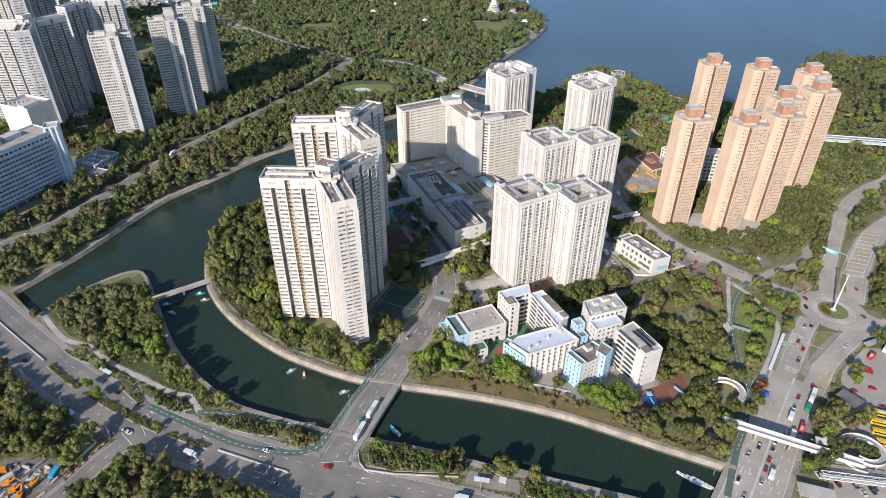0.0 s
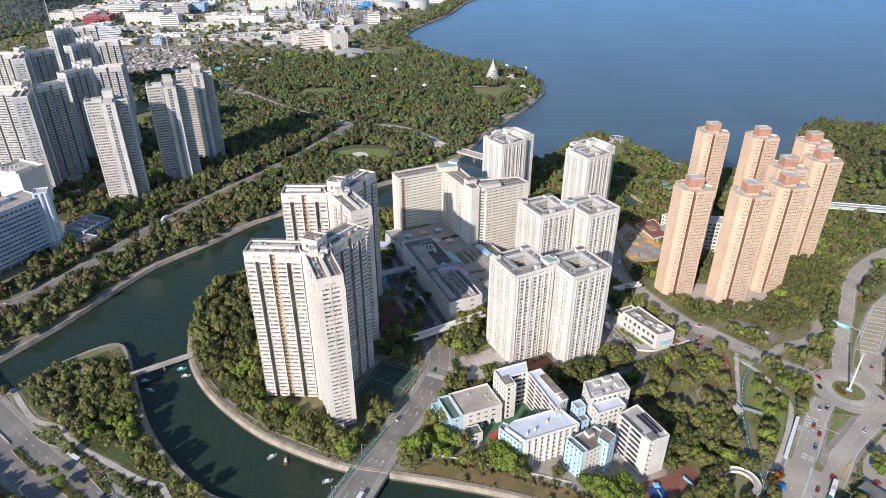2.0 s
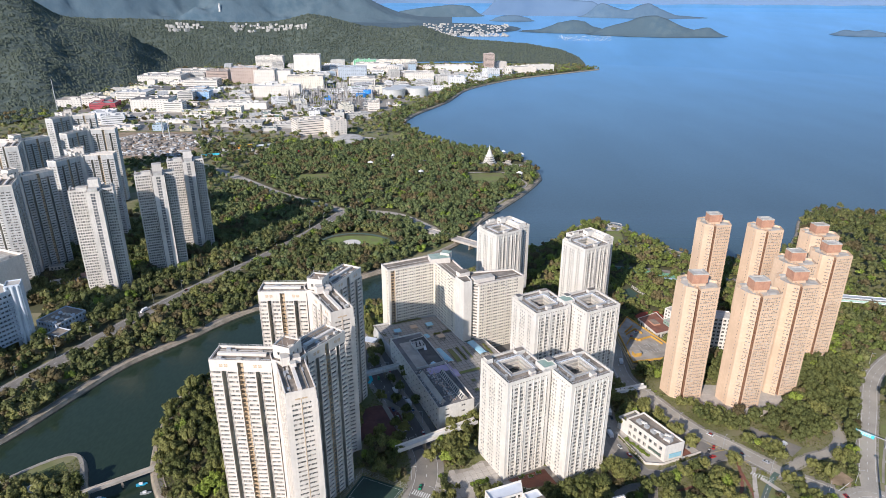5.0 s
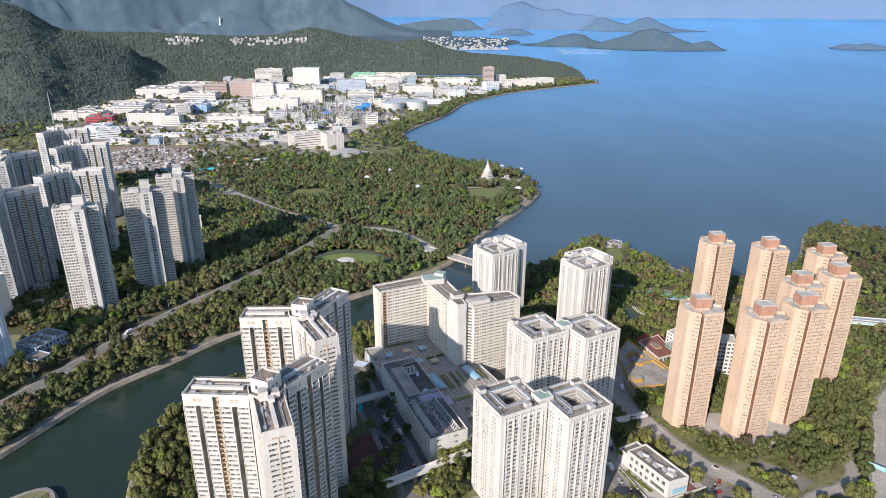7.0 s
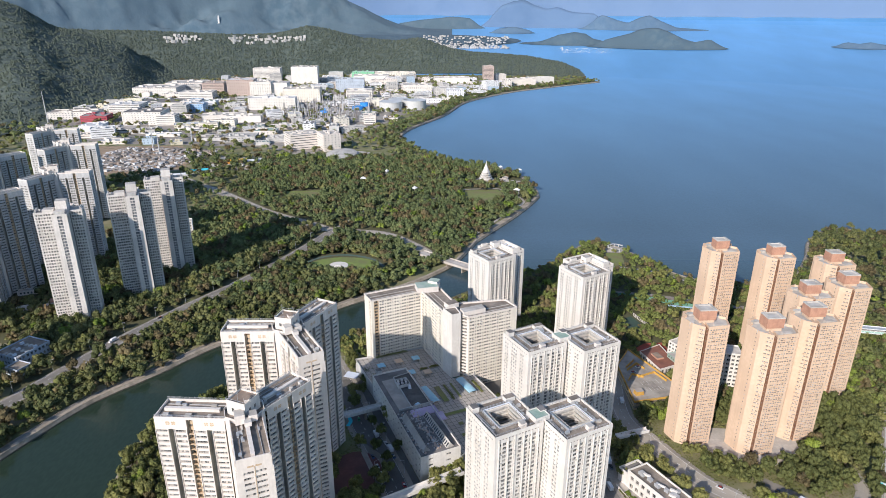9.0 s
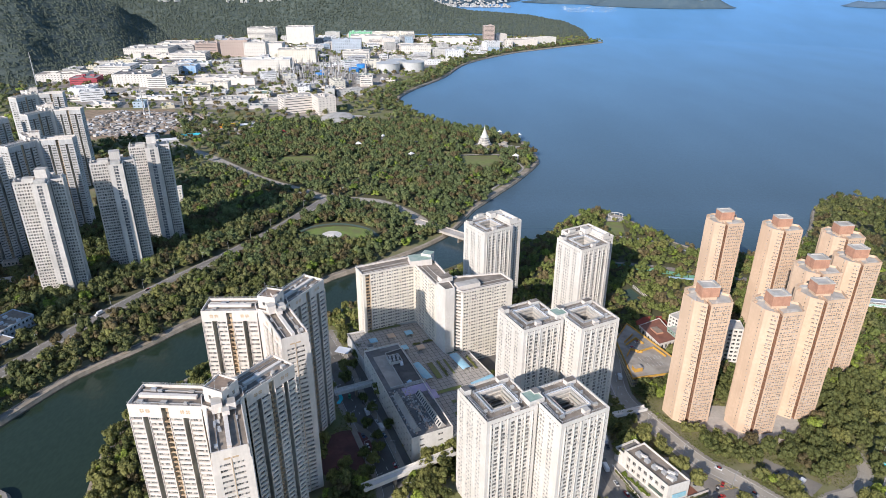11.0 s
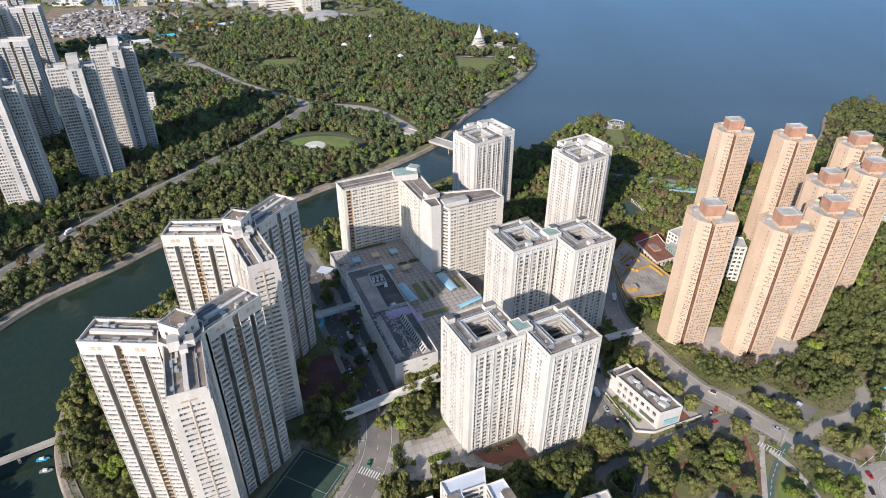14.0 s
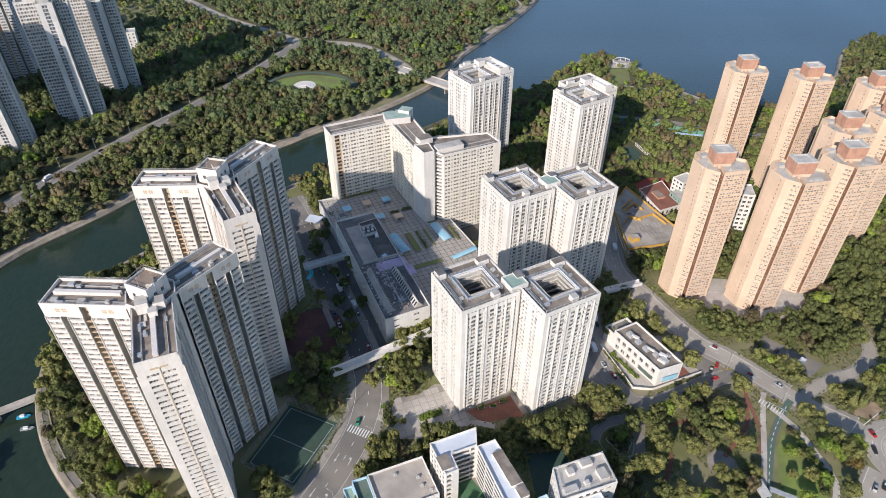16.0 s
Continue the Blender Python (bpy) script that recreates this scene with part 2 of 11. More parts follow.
_c = mixed(t, 1.0, _c, ramp_node(t, _n.outputs[0], (0.93, 0.93, 0.935), (1.07, 1.07, 1.065), 0.38, 0.62).outputs[0], "MULTIPLY")
t.links.new(_c, b.inputs["Base Color"])
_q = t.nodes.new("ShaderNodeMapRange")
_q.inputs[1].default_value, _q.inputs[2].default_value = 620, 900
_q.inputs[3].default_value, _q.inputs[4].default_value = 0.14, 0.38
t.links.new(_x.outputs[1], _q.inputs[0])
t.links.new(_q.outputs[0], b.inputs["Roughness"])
b.inputs["IOR"].default_value = 1.33
_k = t.nodes.new("ShaderNodeBump")
_k.inputs["Strength"].default_value, _k.inputs["Distance"].default_value = 0.2, 0.8
_n = noise_node(t, 0.22, 4, (1, 0.7, 1))
t.links.new(_n.outputs[0], _k.inputs["Height"])
_up = t.nodes.new("ShaderNodeCombineXYZ")
_up.inputs[2].default_value = 1.0
t.links.new(_up.outputs[0], _k.inputs["Normal"])
t.links.new(_k.outputs[0], b.inputs["Normal"])
M_WATER = m


# ---- mesh helpers ----
class Shape:
    """Collects faces, then becomes one mesh object."""

    def __init__(self):
        self.v, self.f, self.m = [], [], []

    def face(self, pts, mi=0):
        n = len(self.v)
        self.v.extend(pts)
        self.f.append(tuple(range(n, n + len(pts))))
        self.m.append(mi)

    def box(self, c, size, rz=0.0, mi=0, top=None, taper=1.0):
        """A box standing on c (x, y, z of its base's middle)."""
        hx, hy, h = size[0] / 2, size[1] / 2, size[2]
        co, si = math.cos(rz), math.sin(rz)
        n = len(self.v)
        for k, z in ((1.0, 0), (taper, h)):
            for x, y in ((-hx, -hy), (hx, -hy), (hx, hy), (-hx, hy)):
                self.v.append((c[0] + (x * co - y * si) * k, c[1] + (x * si + y * co) * k, c[2] + z))
        for q in ((3, 2, 1, 0), (4, 5, 6, 7), (0, 1, 5, 4), (1, 2, 6, 5), (2, 3, 7, 6), (3, 0, 4, 7)):
            self.f.append(tuple(n + i for i in q))
            self.m.append(mi if q != (4, 5, 6, 7) or top is None else top)

    def bar(self, p, q, w, h, mi=0):
        """A square bar from p to q (3D), w wide and h high."""
        p, q = Vector(p), Vector(q)
        d = (q - p)
        d.normalize()
        s = d.cross(Vector((0, 0, 1)))
        s = s.normalized() if s.length > 1e-4 else Vector((1, 0, 0))
        u = s.cross(d)
        n = len(self.v)
        for e in (p, q):
            for a, c in ((-1, -1), (1, -1), (1, 1), (-1, 1)):
                self.v.append(tuple(e + s * (a * w / 2) + u * (c * h / 2)))
        for f in ((3, 2, 1, 0), (4, 5, 6, 7), (0, 1, 5, 4), (1, 2, 6, 5), (2, 3, 7, 6), (3, 0, 4, 7)):
            self.f.append(tuple(n + i for i in f))
            self.m.append(mi)

    def tube(self, c, r0, r1, h, n=10, mi=0, cap=True):
        b = len(self.v)
        for r, z in ((r0, 0), (r1, h)):
            for i in range(n):
                a = 2 * math.pi * i / n
                self.v.append((c[0] + r * math.cos(a), c[1] + r * math.sin(a), c[2] + z))
        for i in range(n):
            j = (i + 1) % n
            self.f.append((b + i, b + j, b + n + j, b + n + i))
            self.m.append(mi)
        if cap:
            self.f.append(tuple(b + n + i for i in range(n)))
            self.m.append(mi)

    def mesh(self, name, mats):
        me = bpy.data.meshes.new(name)
        me.from_pydata(self.v, [], self.f)
        for x in (mats if isinstance(mats, (list, tuple)) else [mats]):
            me.materials.append(x)
        if any(self.m):
            me.polygons.foreach_set("material_index", self.m)
        me.update()
        return me

    def ob(self, name, mats, parent=None, label="", category="", kind="", group=""):
        o = new(name, self.mesh(name, mats))
        o.parent = parent
        return tagged(o, label, category, group, kind)


def thing(name, label, category, at=(0, 0, 0), rz=0.0, group=""):
    e = new(name)
    e.empty_display_size = 1
    e.matrix_basis = pose(*at, 0, 0, rz)
    return tagged(e, label, category, group)


def smooth(pts, step=6.0, closed=False):
    """A rounded line through the points."""
    p = [Vector((*q, 0)) if len(q) == 2 else Vector(q) for q in pts]
    out = []
    n = len(p)
    for i in range(n if closed else n - 1):
        a, b, c, d = ((p[(i + k) % n] for k in (-1, 0, 1, 2)) if closed else (p[max(i - 1, 0)], p[i], p[i + 1], p[min(i + 2, n - 1)]))
        k = max(1, int((c - b).length / step))
        for j in range(k):
            u = j / k
            out.append(0.5 * ((2 * b) + (c - a) * u + (2 * a - 5 * b + 4 * c - d) * u * u + (3 * b - a - 3 * c + d) * u ** 3))
    if not closed:
        out.append(p[-1])
    return out


def sides(line):
    """The unit normals (to the left) along a line."""
    ns = []
    for i in range(len(line)):
        d = line[min(i + 1, len(line) - 1)] - line[max(i - 1, 0)]
        d.z = 0
        d.normalize()
        ns.append(Vector((-d.y, d.x, 0)))
    return ns


def ribbon(s, line, left, right, z=0.0, mi=0, thick=0.0):
    """A strip along a line, from left to right of it (metres, left positive)."""
    ns = sides(line)
    L = [p + n * left + Vector((0, 0, z)) for p, n in zip(line, ns)]
    R = [p + n * right + Vector((0, 0, z)) for p, n in zip(line, ns)]
    for i in range(len(line) - 1):
        s.face([R[i], R[i + 1], L[i + 1], L[i]], mi)
        if thick:
            dz = Vector((0, 0, thick))
            s.face([L[i], L[i + 1], L[i + 1] - dz, L[i] - dz], mi)
            s.face([R[i + 1], R[i], R[i] - dz, R[i + 1] - dz], mi)


def dashes(s, line, off, z, on=3.0, gap=4.0, w=0.18, mi=0):
    ns, d, k = sides(line), 0.0, None
    for i in range(len(line) - 1):
        a, b = line[i] + ns[i] * off, line[i + 1] + ns[i + 1] * off
        n = (b - a).length
        if n < 1e-3:
            continue
        u = (b - a) / n
        v = Vector((-u.y, u.x, 0)) * w
        x = -(d % (on + gap))
        while x < n:
            p, q = max(x, 0), min(x + on, n)
            if q > p:
                P, Q = a + u * p, a + u * q
                s.face([P - v + Vector((0, 0, z)), Q - v + Vector((0, 0, z)), Q + v + Vector((0, 0, z)), P + v + Vector((0, 0, z))], mi)
            x += on + gap
        d += n


def within(poly, x, y):
    """Which of the points lie inside a polygon."""
    x, y = np.asarray(x, float), np.asarray(y, float)
    r = np.zeros(x.shape, bool)
    n = len(poly)
    for i in range(n):
        (x1, y1), (x2, y2) = poly[i][:2], poly[(i + 1) % n][:2]
        if y1 != y2:
            r ^= ((y1 > y) != (y2 > y)) & (x < (x2 - x1) * (y - y1) / (y2 - y1) + x1)
    return r


def near_line(line, x, y, d):
    x, y = np.asarray(x, float), np.asarray(y, float)
    r = np.zeros(x.shape, bool)
    for a, b in zip(line[:-1], line[1:]):
        ax, ay, bx, by = a[0], a[1], b[0], b[1]
        L = (bx - ax) ** 2 + (by - ay) ** 2 + 1e-9
        u = np.clip(((x - ax) * (bx - ax) + (y - ay) * (by - ay)) / L, 0, 1)
        r |= (x - ax - u * (bx - ax)) ** 2 + (y - ay - u * (by - ay)) ** 2 < d * d
    return r


# ---- ground, river and sea ----
WATER_Z = -3.2
W_BANK = [(61, 831), (40, 775), (24, 742), (-17, 694), (-72, 648), (-101, 620), (-170, 568), (-209, 516), (-239, 478), (-257, 437), (-274, 392), (-299, 343)]
S_BANK = [(-283, 329), (-267, 320), (-255, 345), (-223, 370), (-199, 338), (-174, 298), (-151, 271), (-124, 248), (-109, 240), (-82, 231), (-62, 225), (-41, 220), (-7, 212), (33, 200), (61, 193), (100, 182), (134, 170)]
I_BANK = [(148, 199), (109, 216), (68, 234), (25, 247), (-21, 256), (-48, 261), (-76, 272), (-107, 289), (-145, 322), (-170, 360), (-182, 408), (-178, 445), (-160, 474), (-120, 522), (-62, 572), (-20, 610), (30, 655), (72, 700)]
N_SHORE = [(85, 725), (110, 731), (140, 750), (151, 768), (171, 795), (205, 828), (236, 808), (266, 745), (294, 712), (340, 695), (400, 722), (446, 780), (490, 850), (550, 890), (620, 850), (800, 830)]
N_COAST = [(643, 2751), (375, 2514), (233, 2367), (84, 2121), (13, 1847), (-58, 1660), (-86, 1542), (-70, 1450), (-20, 1353), (48, 1265), (92, 1245), (131, 1207), (157, 1156), (168, 1058), (159, 1018), (124, 943), (87, 877), (61, 831)]
_w, _s, _i, _n, _c = (smooth(x, k) for x, k in ((W_BANK, 8), (S_BANK, 6), (I_BANK, 6), (N_SHORE, 10), (N_COAST, 20)))
LAND = [Vector((560, 3000, 0))] + _c[:-1] + _w + _s + _i + _n + [Vector((1800, 900, 0)), Vector((1800, -900, 0)), Vector((-2600, -900, 0)), Vector((-2600, 3000, 0))]
bm = bmesh.new()
_f = bm.faces.new([bm.verts.new(p) for p in LAND])
bmesh.ops.triangulate(bm, faces=[_f])
bmesh.ops.recalc_face_normals(bm, faces=bm.faces)
if sum(f.normal.z for f in bm.faces) < 0:
    bmesh.ops.reverse_faces(bm, faces=bm.faces)
_me = bpy.data.meshes.new("ground")
bm.to_mesh(_me)
bm.free()
_me.materials.append(M_GRASS)
tagged(new("ground", _me), "green and brown grass and soil along river and sea", "ground", kind="structure")
LAND2 = [(p.x, p.y) for p in LAND]

# the stone river walls with their paths
for _nm, _ln, _side, _wd in (("seawall", _w, M_BANK, 3.2), ("seawall", _s, M_PAVING, 2.6), ("seawall", _i, M_BANK, 2.6), ("seawall", _n, M_BANK, 2.6), ("seawall", _c, M_BANK, 8.0)):
    s = Shape()
    ns = sides(_ln)
    # the land lies to the right of the water's edge
    for i in range(len(_ln) - 1):
        a, b2, na, nb = _ln[i], _ln[i + 1], ns[i], ns[i + 1]
        up = Vector((0, 0, 0.35))
        dn = Vector((0, 0, WATER_Z - 1))
        md = Vector((0, 0, WATER_Z + 1.0))
        s.face([a - na * 0.3 + up, b2 - nb * 0.3 + up, b2 + nb * 1.0 + md, a + na * 1.0 + md])
        s.face([a + na * 1.0 + md, b2 + nb * 1.0 + md, b2 + nb * 1.7 + dn, a + na * 1.7 + dn], 1)
        s.face([a - na * 0.3 + up, a - na * _wd + up, b2 - nb * _wd + up, b2 - nb * 0.3 + up])
        s.face([a - na * _wd + up, a - na * _wd - up, b2 - nb * _wd - up, b2 - nb * _wd + up])
    if _ln is _i or _ln is _w:
        # dark path behind the wall with a low pale kerb
        ribbon(s, [p for p in _ln if p.x < -50], -_wd, -_wd - 2.8, 0.16, 2)
        ribbon(s, [p for p in _ln if p.x < -50], -_wd - 2.8, -_wd - 3.4, 0.5, 0, 0.5)
    s.ob(_nm, [_side, M_WEED, M_ASPHALT], None, "tan stone river wall with paved path", "seawall", "structure")

# far ground and water: beyond 3 km distances are drawn in towards the eye along the line of sight
FX, FY, FE = 20.0, 75.0, 270.0


def far(az, R, h=0.0):
    """The place for a point at true distance R and height h, az radians from straight ahead to the right."""
    r = R if R < 3000 else 3000 + 1700 * (1 - math.exp(-(R - 3000) / 5000))
    return (FX + r * math.sin(az), FY + r * math.cos(az), FE + (h - FE) * r / R)


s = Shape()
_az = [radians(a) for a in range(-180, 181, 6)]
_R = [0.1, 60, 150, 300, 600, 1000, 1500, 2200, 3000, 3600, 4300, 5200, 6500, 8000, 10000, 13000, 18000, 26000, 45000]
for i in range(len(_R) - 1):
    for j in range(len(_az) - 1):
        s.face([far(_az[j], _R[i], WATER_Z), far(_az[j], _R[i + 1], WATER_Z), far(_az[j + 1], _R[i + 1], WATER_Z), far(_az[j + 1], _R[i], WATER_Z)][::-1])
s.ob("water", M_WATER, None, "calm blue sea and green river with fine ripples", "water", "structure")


# ---- buildings ----
M_GLASSP = glass("pale_window_glass", [(0.17, 0.145, 0.13), (0.27, 0.235, 0.205), (0.38, 0.32, 0.28), (0.48, 0.41, 0.36)], 0.3)
M_GLASSC = glass("blue_grey_glass", [(0.07, 0.08, 0.10), (0.11, 0.125, 0.15), (0.17, 0.18, 0.2), (0.26, 0.26, 0.27)], 0.2)
M_GLASST = glass("curtained_window_glass", [(0.10, 0.10, 0.10), (0.19, 0.18, 0.17), (0.32, 0.30, 0.27), (0.48, 0.45, 0.40)], 0.2)
M_GLASSW = glass("grilled_window_glass", [(0.13, 0.13, 0.13), (0.25, 0.24, 0.225), (0.38, 0.36, 0.33), (0.50, 0.48, 0.44)], 0.3)
M_GLASSR = glass("mixed_window_glass", [(0.05, 0.052, 0.055), (0.15, 0.14, 0.13), (0.34, 0.31, 0.28), (0.52, 0.48, 0.43)], 0.2)
GLASSES = (M_GLASS, M_GLASSB, M_GLASSP, M_GLASSC, M_GLASST, M_GLASSW, M_GLASSR)


class Build:
    """One building: walls with real window openings, the windows in them, roof and parapet, all parts of one thing."""

    def __init__(self, name, label, category="apartment block", own=60, at=(0, 0, 0), rz=0.0, group=""):
        self.root = thing(name, label, category, at, rz, group)
        self.own, self.done, self.shared = own, 0, {}
        self.rest = {}

    def run(self, s, p, q, z0, z1, storeys, cols, sill=0.35, head=0.86, depth=0.3, mi=0, kind=0):
        """One straight wall from p to q with storeys of windows at the columns (metres from p)."""
        px, py = p
        L = math.hypot(q[0] - px, q[1] - py)
        ux, uy = (q[0] - px) / L, (q[1] - py) / L
        nx, ny = uy, -ux
        P = lambda a, z, d=0.0: (px + ux * a - nx * d, py + uy * a - ny * d, z)
        cols = sorted((a, b) for a, b in cols if a > 0.02 and b < L - 0.02)
        x = 0.0
        H = (z1 - z0) / max(storeys, 1)
        for a, b in cols:
            if a > x + 0.01:
                s.face([P(x, z0), P(a, z0), P(a, z1), P(x, z1)], mi)
            z = z0
            for k in range(storeys):
                w0, w1 = z0 + H * (k + sill), z0 + H * (k + head)
                s.face([P(a, z), P(b, z), P(b, w0), P(a, w0)], mi)
                if depth > 1.5:
                    # an open gallery: thin parapet, floor behind it
                    fl = z0 + H * k + 0.1
                    s.face([P(a, w0), P(b, w0), P(b, w0, 0.2), P(a, w0, 0.2)], mi)
                    s.face([P(b, w0, 0.2), P(b, fl, 0.2), P(a, fl, 0.2), P(a, w0, 0.2)], mi)
                    s.face([P(a, fl, 0.2), P(b, fl, 0.2), P(b, fl, depth), P(a, fl, depth)], mi)
                    w0 = fl
                else:
                    s.face([P(a, w0), P(b, w0), P(b, w0, depth), P(a, w0, depth)], mi)
                s.face([P(a, w1, depth), P(b, w1, depth), P(b, w1), P(a, w1)], mi)
                s.face([P(a, w0, depth), P(a, w1, depth), P(a, w1), P(a, w0)], mi)
                s.face([P(b, w0), P(b, w1), P(b, w1, depth), P(b, w0, depth)], mi)
                self.window(P(a, w0, depth), (ux, uy), b - a, w1 - w0, kind)
                z = w1
            s.face([P(a, z), P(b, z), P(b, z1), P(a, z1)], mi)
            x = b
        if L > x + 0.01:
            s.face([P(x, z0), P(L, z0), P(L, z1), P(x, z1)], mi)

    def window(self, o, u, w, h, kind):
        mats = [GLASSES[kind], M_GREYW]
        if self.done < self.own:
            key = (round(w, 2), round(h, 2), kind)
            if key not in self.shared:
                s = Shape()
                self.pane(s, (0, 0, 0), (1, 0), w, h)
                g, f = Shape(), Shape()
                for q, mi in zip(s.f, s.m):
                    (g if mi == 0 else f).face([s.v[k] for k in q])
                self.shared[key] = (f.mesh("window", mats[1]), g.mesh("pane", mats[0]))
            ob = new("window", self.shared[key][0])
            ob.parent = self.root
            ob.matrix_basis = Matrix.Translation(o) @ Matrix.Rotation(math.atan2(u[1], u[0]), 4, "Z")
            new("pane", self.shared[key][1]).parent = ob
            self.done += 1
        else:
            self.pane(self.rest.setdefault(kind, Shape()), o, u, w, h)

    def pane(self, s, o, u, w, h):
        nx, ny = u[1], -u[0]
        P = lambda a, z, d=0.0: (o[0] + u[0] * a + nx * d, o[1] + u[1] * a + ny * d, o[2] + z)
        f = 0.07
        n = 1 if w < 1.2 else 2 if w < 2.6 else 3 if w < 4 else 5
        for k in range(n):
            s.face([P(w * k / n, 0), P(w * (k + 1) / n, 0), P(w * (k + 1) / n, h), P(w * k / n, h)], 0)
            if k:
                a = w * k / n - f / 2
                s.face([P(a, 0, 0.06), P(a + f, 0, 0.06), P(a + f, h, 0.06), P(a, h, 0.06)], 1)
        s.face([P(0, h * 0.3, 0.05), P(w, h * 0.3, 0.05), P(w, h * 0.3 + f, 0.05), P(0, h * 0.3 + f, 0.05)], 1)

    def finish(self):
        for kind, s in self.rest.items():
            s.ob("windows", [GLASSES[kind], M_GREYW], self.root, kind="stuff")
        return self.root

    def roof(self, poly, z, mat, wall, parapet=1.1, thick=0.35):
        """A flat roof with a real parapet round it (poly counter-clockwise)."""
        s = Shape()
        n = len(poly)
        inner = inset(poly, thick)
        s.face([(x, y, z) for x, y in inner], 0)
        s.ob("roof", mat, self.root)
        s = Shape()
        for i in range(n):
            j = (i + 1) % n
            (a, b), (c, d) = poly[i], poly[j]
            (e, f), (g, h) = inner[i], inner[j]
            s.face([(a, b, z), (c, d, z), (c, d, z + parapet), (a, b, z + parapet)])
            s.face([(a, b, z + parapet), (c, d, z + parapet), (g, h, z + parapet), (e, f, z + parapet)])
            s.face([(g, h, z), (e, f, z), (e, f, z + parapet), (g, h, z + parapet)])
        s.ob("parapet", wall, self.root)

    def block(self, poly, z0, z1, storeys, wall, roofmat, spec=None, parapet=1.1, name="wall", **k):
        """Walls on all edges of a counter-clockwise outline. spec(edge number, length) gives the window columns."""
        s = Shape()
        n = len(poly)
        for i in range(n):
            p, q = poly[i], poly[(i + 1) % n]
            L = math.hypot(q[0] - p[0], q[1] - p[1])
            self.run(s, p, q, z0, z1, storeys, spec(i, L) if spec else [], **k)
        s.ob(name, wall, self.root)
        if roofmat:
            self.roof(poly, z1, roofmat, wall[0] if isinstance(wall, list) else wall, parapet)

    def lump(self, name, c, size, rz, mat, top=None, label="", taper=1.0):
        s = Shape()
        s.box(c, size, rz, 0, 1 if top else None, taper)
        return s.ob(name, [mat, top] if top else mat, self.root, label)


def inset(poly, d):
    out = []
    n = len(poly)
    for i in range(n):
        (x0, y0), (x1, y1), (x2, y2) = poly[i - 1], poly[i], poly[(i + 1) % n]
        a, b = Vector((x1 - x0, y1 - y0)).normalized(), Vector((x2 - x1, y2 - y1)).normalized()
        na, nb = Vector((-a.y, a.x)), Vector((-b.y, b.x))
        k = na + nb
        k = k / max(0.4, 1 + na.dot(nb))
        out.append((x1 + k.x * d, y1 + k.y * d))
    return out


def rect(cx, cy, w, d, rz=0.0):
    co, si = math.cos(rz), math.sin(rz)
    return [(cx + x * co - y * si, cy + x * si + y * co) for x, y in ((-w / 2, -d / 2), (w / 2, -d / 2), (w / 2, d / 2), (-w / 2, d / 2))]


def even(w, gap, edge=1.0):
    """Window columns of width w every w + gap over a wall."""
    def spec(i, L):
        n = max(0, int((L - 2 * edge + gap) / (w + gap)))
        x = (L - n * (w + gap) + gap) / 2
        return [(x + k * (w + gap), x + k * (w + gap) + w) for k in range(n)]
    return spec




M_PALEM = surface("weathered_pale_sheet", (0.42, 0.42, 0.42), (0.55, 0.54, 0.52), 0.5, (0.33, 0.33, 0.33), 0.2, rough=0.6)
M_TAR = surface("black_roofing_felt", (0.055, 0.053, 0.052), (0.09, 0.086, 0.083), 0.3, (0.13, 0.125, 0.12), 0.12, bump=0.2)
M_ROOFB2 = surface("brown_roof_tiles", (0.26, 0.19, 0.14), (0.36, 0.27, 0.20), 0.6, (0.20, 0.16, 0.13), 0.15, bump=0.2)
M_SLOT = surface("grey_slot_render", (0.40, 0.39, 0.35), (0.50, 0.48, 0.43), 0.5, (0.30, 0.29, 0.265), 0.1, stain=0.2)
M_BAND = surface("ochre_band_paint", (0.58, 0.43, 0.285), (0.66, 0.50, 0.34), 0.6, (0.52, 0.39, 0.26), 0.1, stain=0.15)


# far tridents' walls: distance haze put into a cooler, greyer base colour
M_HAZEGREY = surface("hazed_grey_concrete", (0.50, 0.495, 0.49), (0.60, 0.595, 0.585), 0.5, (0.45, 0.445, 0.44), 0.08, stain=0.16)


